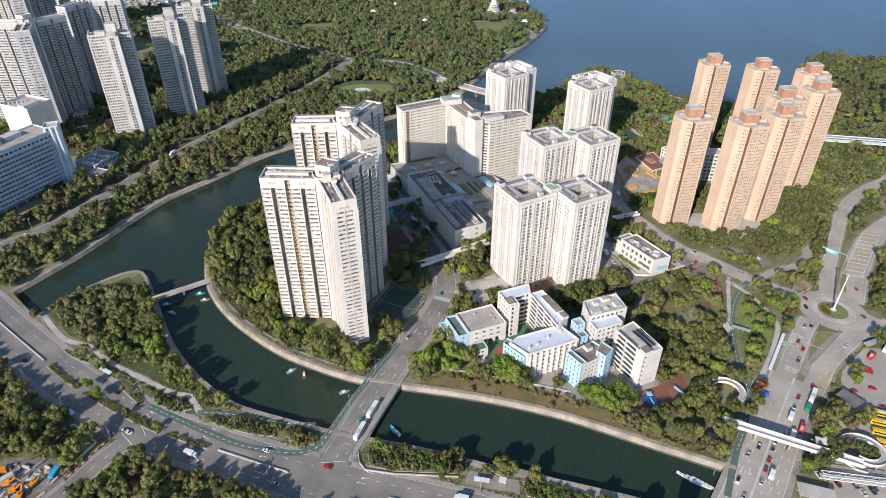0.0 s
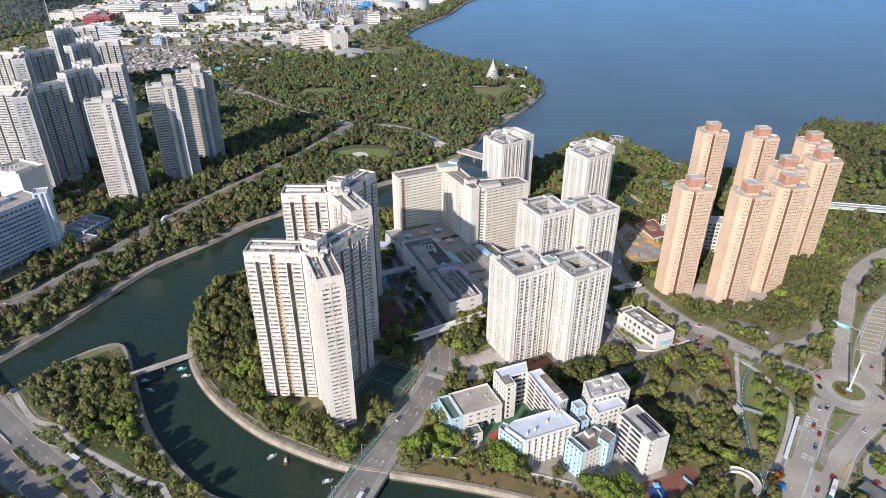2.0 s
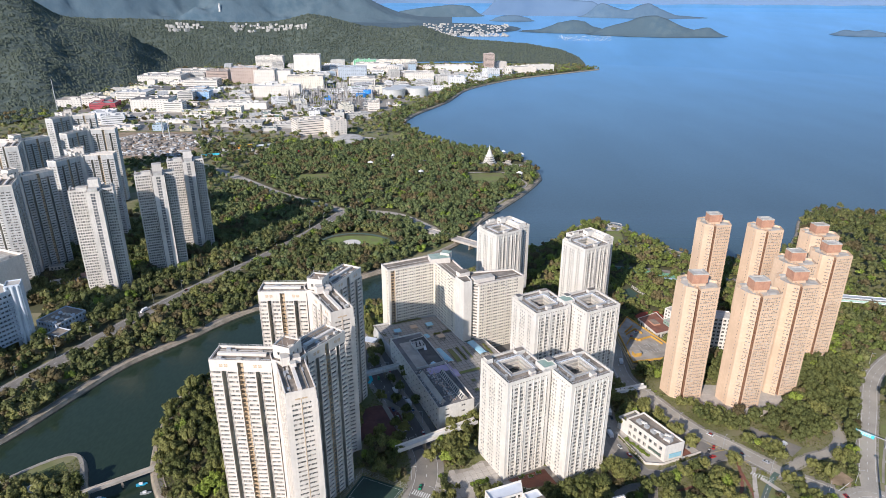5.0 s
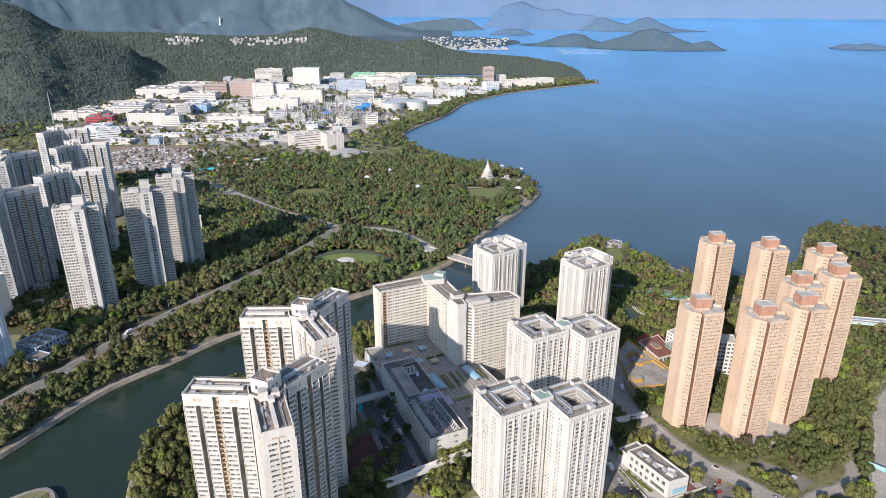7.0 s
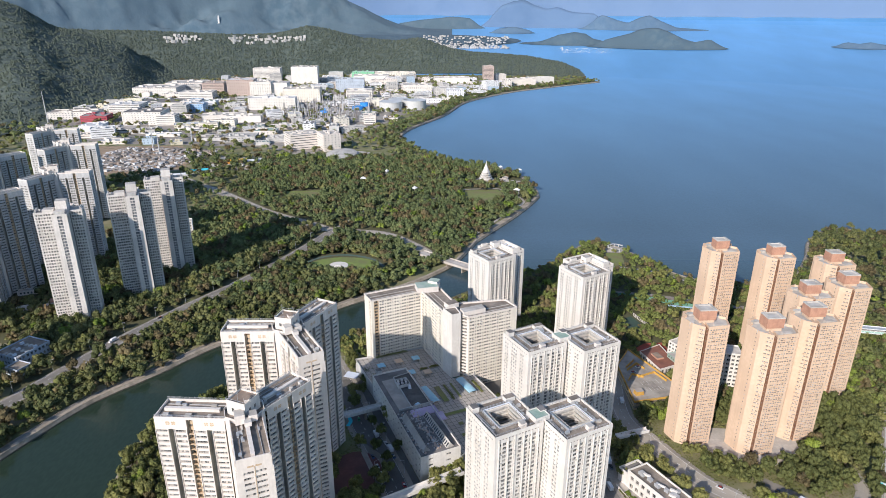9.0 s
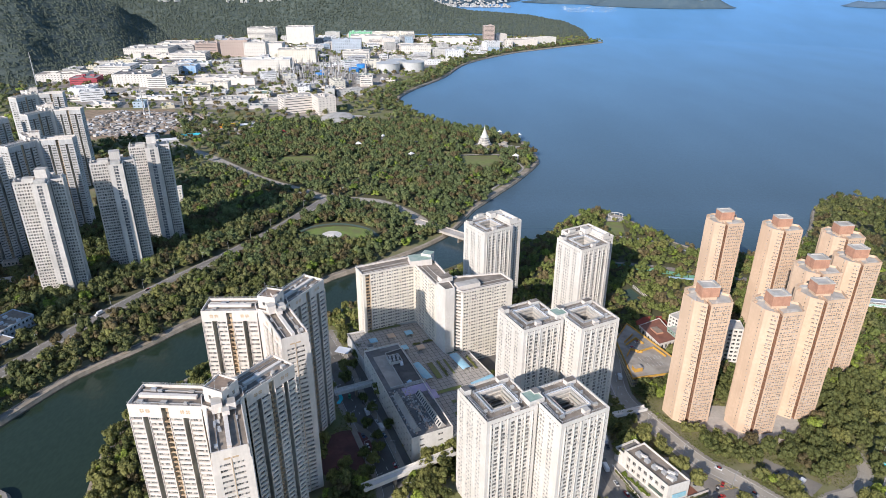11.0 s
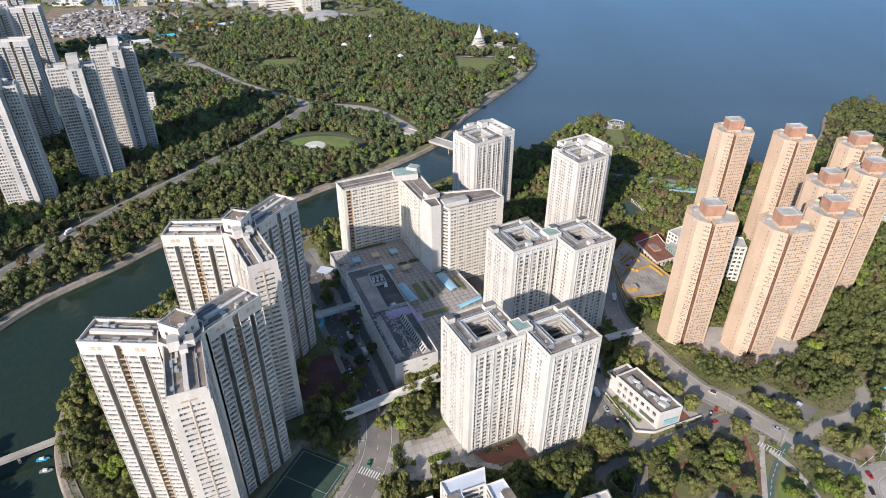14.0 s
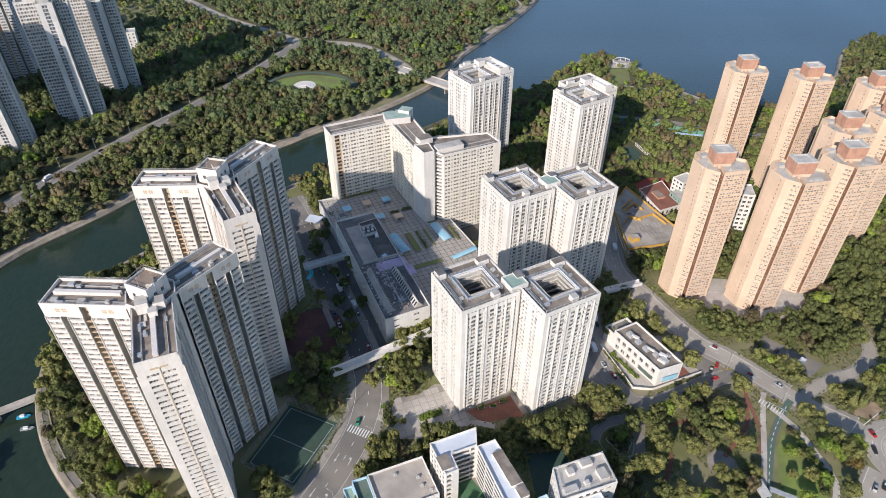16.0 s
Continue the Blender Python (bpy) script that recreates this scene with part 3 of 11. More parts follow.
def trident(name, label, cx, cy, angles, lengths, z1=103.0, own=150, group="trident blocks", plain=False):
    """A three-winged block: ribbed wings with deep dark slots and an ochre band, a lift tower over the middle."""
    b = Build(name, label, own=own, at=(cx, cy, 0), group=group)
    storeys = 35
    W = 14.0
    zw = z1 - 5.0
    for ang, L in zip(angles, lengths):
        a = radians(ang)
        co, si = math.cos(a), math.sin(a)
        T = lambda x, y: (x * co - y * si, x * si + y * co)
        bay = (L - 6.5 - 7.8) / 4
        seq = [("bay", bay), ("slot", 2.4), ("bay", bay), ("band", 3.0), ("bay", bay), ("slot", 2.4), ("bay", bay)]
        wall = Shape()
        for side in (-1, 1):
            # along the right-hand side outward, along the left-hand side inward
            x = 6.5 if side < 0 else L
            for nm, w in (seq if side < 0 else seq[::-1]):
                x2 = x + w if side < 0 else x - w
                y = side * W / 2
                if nm == "bay":
                    ww = w - 1.3
                    g = (w - ww) / 2
                    b.run(wall, T(x, y), T(x2, y), 2, zw, storeys, [(g, g + ww)], 0.44, 0.86, 0.35, kind=0 if plain else 6)
                    if not plain:
                        # a sill slab under each window and a slim fin at the slot
                        lo, hi = min(x, x2), max(x, x2)
                        for xr in (lo + 0.12, hi - 0.12):
                            wall.box((*T(xr, y + side * 0.2), 2), (0.22, 0.5, zw - 2), a)
                        for k in range(storeys):
                            wall.box((*T((lo + hi) / 2, y + side * 0.16), 2 + (zw - 2) / storeys * (k + 0.36)), (hi - lo - 0.5, 0.34, 0.2), a)
                else:
                    d = 3.0 if nm == "slot" else 1.8
                    top = zw if nm == "slot" else z1
                    yi = y - side * d
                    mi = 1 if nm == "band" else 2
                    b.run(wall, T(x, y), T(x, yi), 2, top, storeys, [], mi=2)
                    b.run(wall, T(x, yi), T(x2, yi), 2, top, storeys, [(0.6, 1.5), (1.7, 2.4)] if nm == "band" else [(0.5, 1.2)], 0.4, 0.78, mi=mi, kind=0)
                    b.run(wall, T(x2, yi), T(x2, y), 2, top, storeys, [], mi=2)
                    if nm == "slot":
                        wall.face([(*T(x, yi), zw), (*T(x2, yi), zw), (*T(x2, y), zw), (*T(x, y), zw)])
                    elif not plain:
                        for k in range(storeys):
                            wall.box((*T((x + x2) / 2, y - side * 0.6), 2 + (zw - 2) / storeys * k), (2.9, 0.8, 0.3), a, 1)
                x = x2
            # the blank head over each pair of bays, with its pair of quartered roundels
            pair = 2 * bay + 2.4
            for x0 in (6.5, 6.5 + pair + 3.0):
                ends = (T(x0, side * W / 2), T(x0 + pair, side * W / 2))
                b.run(wall, *(ends if side < 0 else ends[::-1]), zw, z1, 1, [])
                for k in () if plain else (pair / 2 - 1.25, pair / 2 + 1.25):
                    c2 = Shape()
                    xm, ym = T(x0 + k, side * (W / 2 + 0.03))
                    pt = lambda r_, an: (xm + co * r_ * math.cos(an), ym + si * r_ * math.cos(an), z1 - 1.9 + r_ * math.sin(an))
                    for q in range(20):
                        if q % 5 < 4:
                            a2, a3 = q * math.pi / 10 + 0.1, (q + 1) * math.pi / 10 + 0.1
                            c2.face([pt(0.12, a2), pt(1.05, a2), pt(1.05, a3), pt(0.12, a3)])
                    c2.ob("roundel", M_BAND, b.root)
            if side < 0:
                b.run(wall, T(L, -W / 2), T(L, W / 2), 2, zw, storeys, [(2.5, 6.4), (7.4, 11.5)], 0.36, 0.82, 0.5, kind=6)
                if not plain:
                    wall.box((*T(L + 0.06, 0), 2), (0.16, 0.3, zw), a, 1)
                    for yy in (-1.6, 1.6):
                        wall.box((*T(L + 0.04, yy), z1 - 3.4), (0.1, 2.4, 0.8), a, 1)
                b.run(wall, T(L, -W / 2), T(L, W / 2), zw, z1, 1, [])
        wall.ob("wall", [M_HAZEGREY if plain else M_CREAM, M_BAND, M_SLOT], b.root)
        # roof: dark walkways behind a parapet, a raised tank spine
        s = Shape()
        s.face([(*T(5, -W / 2 + 0.3), z1), (*T(L - 0.3, -W / 2 + 0.3), z1), (*T(L - 0.3, W / 2 - 0.3), z1), (*T(5, W / 2 - 0.3), z1)])
        s.ob("roof", M_ROOF, b.root)
        s = Shape()
        for y in (-W / 2, W / 2):
            s.box((*T((5 + L) / 2, y * 0.975), z1), (L - 5, 0.4, 1.3), a)
        s.box((*T(L - 0.2, 0), z1), (0.4, W, 1.3), a)
        s.ob("parapet", M_CREAM, b.root)
        s = Shape()
        s.box((*T((9 + L) / 2, 0), z1), (L - 13, 1.7, 1.5), a)
        s.ob("roof_spine", M_CREAM, b.root)
        s = Shape()
        for y in (-W / 2 + 0.2, W / 2 - 0.2):
            for zz in (1.8, 2.3):
                s.bar((*T(6, y), z1 + zz), (*T(L, y), z1 + zz), 0.08, 0.08)
            for k in range(int((L - 6) / 2.4) + 1):
                s.box((*T(6 + 2.4 * k, y), z1 + 1.2), (0.08, 0.08, 1.15), a)
        for y in (-W / 4 - 0.6, W / 4 + 0.6):
            s.bar((*T(8, y), z1 + 0.25), (*T(L - 1.5, y), z1 + 0.25), 0.2, 0.4)
        s.ob("roof_railing", M_PALEM, b.root)
        if not plain:
            rr = random.Random(int(ang))
            for k in range(7):
                b.lump("roof_unit", (*T(rr.uniform(9, L - 3), rr.choice((-1, 1)) * rr.uniform(2.2, 5.4)), z1), (rr.uniform(1, 3), rr.uniform(0.8, 2), rr.uniform(0.6, 1.6)), a, rr.choice((M_ROOFL, M_GREYW, M_METAL)))
    core = [(9.2 * math.cos(radians(k)), 9.2 * math.sin(radians(k))) for k in range(0, 360, 45)]
    b.block(core, 0, z1 + 1, 1, M_CREAM, M_ROOF)
    sq = rect(0, 0, 10, 10, radians(angles[1] + 45))
    b.block(sq, z1 + 1, z1 + 7.5, 1, M_CREAM, M_ROOFB2, even(1.4, 2.0), parapet=0.9, sill=0.3, head=0.6)
    am = radians(angles[1])
    for dist, off, w, d, h in ((7.8, -2.6, 5.0, 4.2, 4.6), (7.8, 2.8, 4.2, 3.8, 3.2), (10.8, 0.4, 4.4, 3.0, 2.2)):
        b.lump("plant_house", (dist * math.cos(am) - off * math.sin(am), dist * math.sin(am) + off * math.cos(am), z1 + 1), (w, d, h), am, M_CREAM, M_ROOFL)
    b.lump("water_tank", (2.5, -2.0, z1 + 7.5), (3.6, 2.8, 1.6), am, M_CREAM, M_ROOFB2)
    s = Shape()
    for k in range(4):
        q = sq[k], sq[(k + 1) % 4]
        s.bar((*q[0], z1 + 9.4), (*q[1], z1 + 9.4), 0.1, 0.1)
        for f in (0, 0.33, 0.66):
            s.box((q[0][0] * (1 - f) + q[1][0] * f, q[0][1] * (1 - f) + q[1][1] * f, z1 + 8.3), (0.1, 0.1, 1.15), am)
    s.ob("roof_rail", M_PALEM, b.root)
    s = Shape()
    for x, y, h in ((-3, 2, 6), (3, 3, 4), (-1, -3.5, 5), (0.5, 3.8, 3)):
        s.tube((x, y, z1 + 7.5), 0.07, 0.05, h, 5)
        s.bar((x - 0.8, y, z1 + 7 + h), (x + 0.8, y, z1 + 7 + h), 0.06, 0.06)
    s.ob("aerial", M_METAL, b.root)
    return b.finish()


trident("trident_tower", "tall cream trident apartment tower with dark slots and ochre bands", -66, 321, (178, 293, 56), (38, 34, 34), own=160)
trident("trident_tower", "tall cream trident apartment tower beside the river bend", -66, 401, (182, 302, 64), (36, 37, 37), own=90)
trident("trident_tower", "tall grey-cream trident tower with a long wing across the river", -424, 655, (178, 293, 56), (62, 37, 37), own=8, plain=True)
TRI_C = trident("trident_tower", "tall grey-cream trident tower across the river", -527, 822, (180, 295, 58), (36, 37, 37), own=8, plain=True)


def well_module(b, cx, cy, rz, z1, storeys, side=30.0, z0=0.0):
    """A square block round an open light well, walls striped with window columns."""
    co, si = math.cos(rz), math.sin(rz)
    T = lambda x, y: (cx + x * co - y * si, cy + x * si + y * co)
    h = side / 2
    outer = [T(-h, -h), T(h, -h), T(h, h), T(-h, h)]

    def spec(i, L):
        out = []
        if i in (0, 2):
            x = 3.0
            for w, g in ((1.0, 0.8), (2.4, 1.5), (2.4, 0.7), (1.0, 1.5), (2.4, 1.4), (2.4, 0.8), (1.0, 1.0), (2.4, 1.0), (1.6, 0.8)):
                if x + w < L - 0.8:
                    out.append((x, x + w))
                x += w + g
        else:
            for x0 in (2.6, 4.9, 10.4, 12.7, 15.0, 20.4, 22.7):
                out.append((x0, x0 + 1.7))
        return out

    s = Shape()
    for i in range(4):
        b.run(s, outer[i], outer[(i + 1) % 4], z0, z1 - 3.2, storeys, spec(i, side), *((0.14, 0.88) if i in (0, 2) else (0.24, 0.80)), 0.45, kind=4 if i in (0, 2) else 5)
        b.run(s, outer[i], outer[(i + 1) % 4], z1 - 3.2, z1, 1, even(1.3, 0.7, 2.0)(i, side), 0.5, 0.75, 0.2, kind=2)
    s.ob("wall", M_WHITE, b.root)
    # slim piers standing proud between the window columns
    for i in (0, 2):
        (ax, ay), (bx, by) = outer[i], outer[(i + 1) % 4]
        ux, uy = (bx - ax) / side, (by - ay) / side
        for x in (2.5, 8.0, 12.2, 17.8, 22.6, 27.0):
            s = Shape()
            s.box((ax + ux * x + uy * 0.2, ay + uy * x - ux * 0.2, z0), (0.5, 0.5, z1 - z0 - 1), math.atan2(uy, ux))
            s.ob("pier", M_WHITE, b.root)
    # ledges with air conditioners in front of some windows
    s = Shape()
    rng = random.Random(int(cx * 7 + cy))
    for i in (0, 1, 3):
        (ax, ay), (bx, by) = outer[i], outer[(i + 1) % 4]
        ux, uy = (bx - ax) / side, (by - ay) / side
        for k in range(storeys):
            for x0, x1 in spec(i, side):
                if rng.random() < 0.3:
                    x = rng.uniform(x0 + 0.3, x1 - 0.2)
                    s.box((ax + ux * x + uy * 0.25, ay + uy * x - ux * 0.25, z0 + (z1 - z0) / storeys * (k + 0.12)), (0.75, 0.6, 0.5), math.atan2(uy, ux))
    s.ob("air_conditioners", M_GREYW, b.root, kind="stuff")
    # roof ring, well walls with access galleries
    wi = 0.265 * side
    inner = [T(-wi, -wi), T(wi, -wi), T(wi, wi), T(-wi, wi)]
    s = Shape()
    for i in range(4):
        j = (i + 1) % 4
        s.face([(*outer[i], z1), (*outer[j], z1), (*inner[j], z1), (*inner[i], z1)])
    s.ob("roof", M_ROOF, b.root)
    s = Shape()
    for i in range(4):
        j = (i + 1) % 4
        s.face([(*inner[j], z0), (*inner[i], z0), (*inner[i], z1 + 0.1), (*inner[j], z1 + 0.1)])
    s.ob("light_well", M_GREYW, b.root, "open light well with access galleries")
    H = (z1 - z0) / storeys
    gal = inset(inner, 1.5)
    for k in range(max(0, storeys - 12), storeys + 1):
        z = z0 + H * k
        s = Shape()
        for i in range(4):
            j = (i + 1) % 4
            s.face([(*inner[i], z), (*inner[j], z), (*gal[j], z), (*gal[i], z)])
            s.face([(*gal[j], z - 0.15), (*gal[i], z - 0.15), (*gal[i], z + 1.05), (*gal[j], z + 1.05)])
            s.face([(*gal[i], z - 0.15), (*gal[j], z - 0.15), (*gal[j], z + 1.05), (*gal[i], z + 1.05)])
        s.ob("gallery", M_WHITE, b.root)
    s = Shape()
    s.face([(*p, z0 + 0.2) for p in inner])
    s.ob("well_floor", M_PAVING, b.root)
    s = Shape()
    for q, hh, th in ((outer, 1.4, 0.4),):
        inn = inset(q, th)
        for i in range(4):
            j = (i + 1) % 4
            s.face([(*q[i], z1), (*q[j], z1), (*q[j], z1 + hh), (*q[i], z1 + hh)])
            s.face([(*q[i], z1 + hh), (*q[j], z1 + hh), (*inn[j], z1 + hh), (*inn[i], z1 + hh)])
            s.face([(*inn[j], z1), (*inn[i], z1), (*inn[i], z1 + hh), (*inn[j], z1 + hh)])
    s.ob("parapet", M_WHITE, b.root)
    # the raised pale kerb and steel railing round the well
    s = Shape()
    ring = inset(inner, -1.2)
    for i in range(4):
        j = (i + 1) % 4
        for zz in (0.9, 1.5, 2.1):
            s.bar((*ring[i], z1 + zz), (*ring[j], z1 + zz), 0.12, 0.12)
        for k in range(9):
            f = k / 9
            s.box((ring[i][0] * (1 - f) + ring[j][0] * f, ring[i][1] * (1 - f) + ring[j][1] * f, z1), (0.12, 0.12, 2.1), rz)
    s.ob("well_railing", M_METAL, b.root)
    # a second pale blue rail and its mesh strip just inside
    s = Shape()
    ring = inset(inner, -0.35)
    for i in range(4):
        s.bar((*ring[i], z1 + 1.05), (*ring[(i + 1) % 4], z1 + 1.05), 0.14, 0.7)
    s.ob("well_fence", M_ROOFB, b.root, "pale blue mesh fence round the well")
    # boarded walkway along one side, bays of duckboards
    s = Shape()
    for k in range(7):
        s.box((*T(-h + 1.9, -h + 4.5 + 3.0 * k), z1), (2.2, 2.6, 0.5), rz)
    s.ob("duckboards", M_TAR, b.root, kind="stuff")
    s = Shape()
    for x0, y0, x1, y1 in ((-h + 1.0, -h + 0.9, h - 1.0, -h + 0.9), (h - 0.9, -h + 1, h - 0.9, h - 1), (-h + 1, h - 0.9, h - 1, h - 0.9), (-h + 0.9, -h + 1, -h + 0.9, h - 1)):
        for zz in (1.9, 2.4):
            s.bar((*T(x0, y0), z1 + zz), (*T(x1, y1), z1 + zz), 0.09, 0.09)
        for k in range(13):
            f = k / 12
            s.box((*T(x0 + (x1 - x0) * f, y0 + (y1 - y0) * f), z1), (0.1, 0.1, 2.4), rz)
    s.ob("roof_railing", M_PALEM, b.root)
    for k in range(9):
        b.lump("roof_unit", (*T(rng.choice((-1, 1)) * rng.uniform(0.62, 0.86) * h, rng.uniform(-0.8, 0.8) * h), z1), (rng.uniform(0.8, 2.4), rng.uniform(0.7, 1.6), rng.uniform(0.5, 1.5)), rz, rng.choice((M_ROOFL, M_METAL, M_GREYW, M_ROOFT)))
    s = Shape()
    for i in range(4):
        j = (i + 1) % 4
        mx, my = (inner[i][0] + inner[j][0]) / 2, (inner[i][1] + inner[j][1]) / 2
        s.box((mx, my, z1), (2 * wi + 0.4, 0.4, 0.6), rz + math.pi / 2 * i)
    s.ob("well_kerb", M_WHITE, b.root)
    s = Shape()
    for k in range(5):
        y = -wi + 2 * wi * (k + 0.5) / 5
        s.bar((*T(-wi, y), z1 - 6.5), (*T(wi, y), z1 - 6.5), 1.2, 0.5)
    s.ob("well_grille", M_DARKROOF, b.root)
    # small roof structures
    b.lump("roof_shed", (*T(-h + 3, h - 3.5), z1), (4, 4.5, 3.2), rz, M_WHITE, M_DARKROOF)
    b.lump("roof_shed", (*T(h - 4.5, h - 3.2), z1), (6, 3.6, 2.6), rz, M_WHITE, M_ROOF)
    b.lump("water_tank", (*T(rng.uniform(-3, 4), -h + 3.2), z1), (3.4, 3.0, 2.8), rz, M_CREAM, M_ROOFL)
    for k in range(3):
        s = Shape()
        s.bar((*T(-h + 2.0 + 0.7 * k, -h + 6), z1 + 0.4), (*T(-h + 2.0 + 0.7 * k, h - 6), z1 + 0.4), 0.25, 0.25)
        s.ob("roof_pipe", M_METAL, b.root)
    return T


def stepped_wing(b, c1, c2, rz, z1, storeys, side=30.0):
    """The part of a second square block that stands out behind the first, with its own roof."""
    co, si = math.cos(rz), math.sin(rz)
    T = lambda x, y: (c1[0] + x * co - y * si, c1[1] + x * si + y * co)
    h = side / 2
    dx, dy = (c2[0] - c1[0]) * co + (c2[1] - c1[1]) * si, (c2[1] - c1[1]) * co - (c2[0] - c1[0]) * si
    loc = [(h, dy - h), (dx + h, dy - h), (dx + h, dy + h), (dx - h, dy + h), (dx - h, h), (h, h)]
    P = [T(*q) for q in loc]
    s = Shape()
    for i in range(4):
        L = math.hypot(P[i + 1][0] - P[i][0], P[i + 1][1] - P[i][1])
        cols = [c for c in even(1.9, 1.1, 1.2)(i, L)]
        b.run(s, P[i], P[i + 1], 0, z1 - 3.2, storeys, cols, 0.2, 0.84, 0.45, kind=4)
        b.run(s, P[i], P[i + 1], z1 - 3.2, z1, 1, even(1.3, 0.7, 1.0)(i, L), 0.5, 0.75, 0.2, kind=2)
    s.ob("wing_wall", M_WHITE, b.root)
    b.roof(P, z1, M_ROOF, M_WHITE, 1.4)
    # raised pale frames over the wing's roof
    s = Shape()
    x0, x1, y0, y1 = h + 2.5, dx + h - 2.5, dy - h + 3, h - 2
    q = [T(x0, y0), T(x1, y0), T(x1, y1), T(x0, y1)]
    for i in range(4):
        s.bar((*q[i], z1 + 1.4), (*q[(i + 1) % 4], z1 + 1.4), 0.9, 2.8)
    s.ob("roof_frame", M_WHITE, b.root)
    s = Shape()
    for k in range(4):
        y = y0 + (y1 - y0) * (k + 0.5) / 4
        s.bar((*T(x0, y), z1 + 0.5), (*T(x1, y), z1 + 0.5), 1.6, 0.8)
    s.ob("roof_slabs", M_ROOFB, b.root)
    b.lump("roof_shed", (*T(dx - h + 5, h + 1.2), z1), (6, 2.4, 3.4), rz, M_WHITE, M_ROOFL)
    b.lump("lift_house", (*T(h - 3, h - 3.4), z1), (6.5, 6.0, 4.6), rz, M_WHITE, M_ROOFL)


def twin(name, label, c1, c2, rz, z1=68.0, storeys=25, own=120, lift=0.0):
    b = Build(name, label, own=own, group="twin blocks")
    well_module(b, *c1, rz, z1, storeys)
    if lift:
        stepped_wing(b, c1, c2, rz, z1 + lift, storeys)
        return b.finish()
    well_module(b, *c2, rz, z1, storeys)
    mx, my = (c1[0] + c2[0]) / 2, (c1[1] + c2[1]) / 2
    b.block(rect(mx, my, 9, 9, rz), 0, z1 + 2.6, 25, M_WHITE, M_GREENROOF, None, parapet=0.5, name="link_wall")
    return b.finish()


RZ = radians(28)
twin("twin_tower", "white twin apartment block with two square light wells", (55.0, 368.5), (91.0, 367.5), RZ, own=215)
twin("twin_tower", "white twin apartment block behind the shopping podium", (82.0, 453.5), (117.5, 455.5), RZ, own=95)
twin("twin_tower", "white stepped apartment block above the river mouth", (63.5, 607.5), (72.0, 618.5), radians(34), own=60, lift=1.2)
twin("twin_tower", "white stepped apartment block beside the shore park", (139.0, 573.5), (144.5, 586.5), radians(31), own=60, lift=1.2)


M_PALES = island_mix("pale_appliances", [(0.55, 0.53, 0.5), (0.42, 0.4, 0.38), (0.62, 0.62, 0.62), (0.3, 0.29, 0.28), (0.5, 0.45, 0.4), (0.6, 0.45, 0.36)], 0.6)


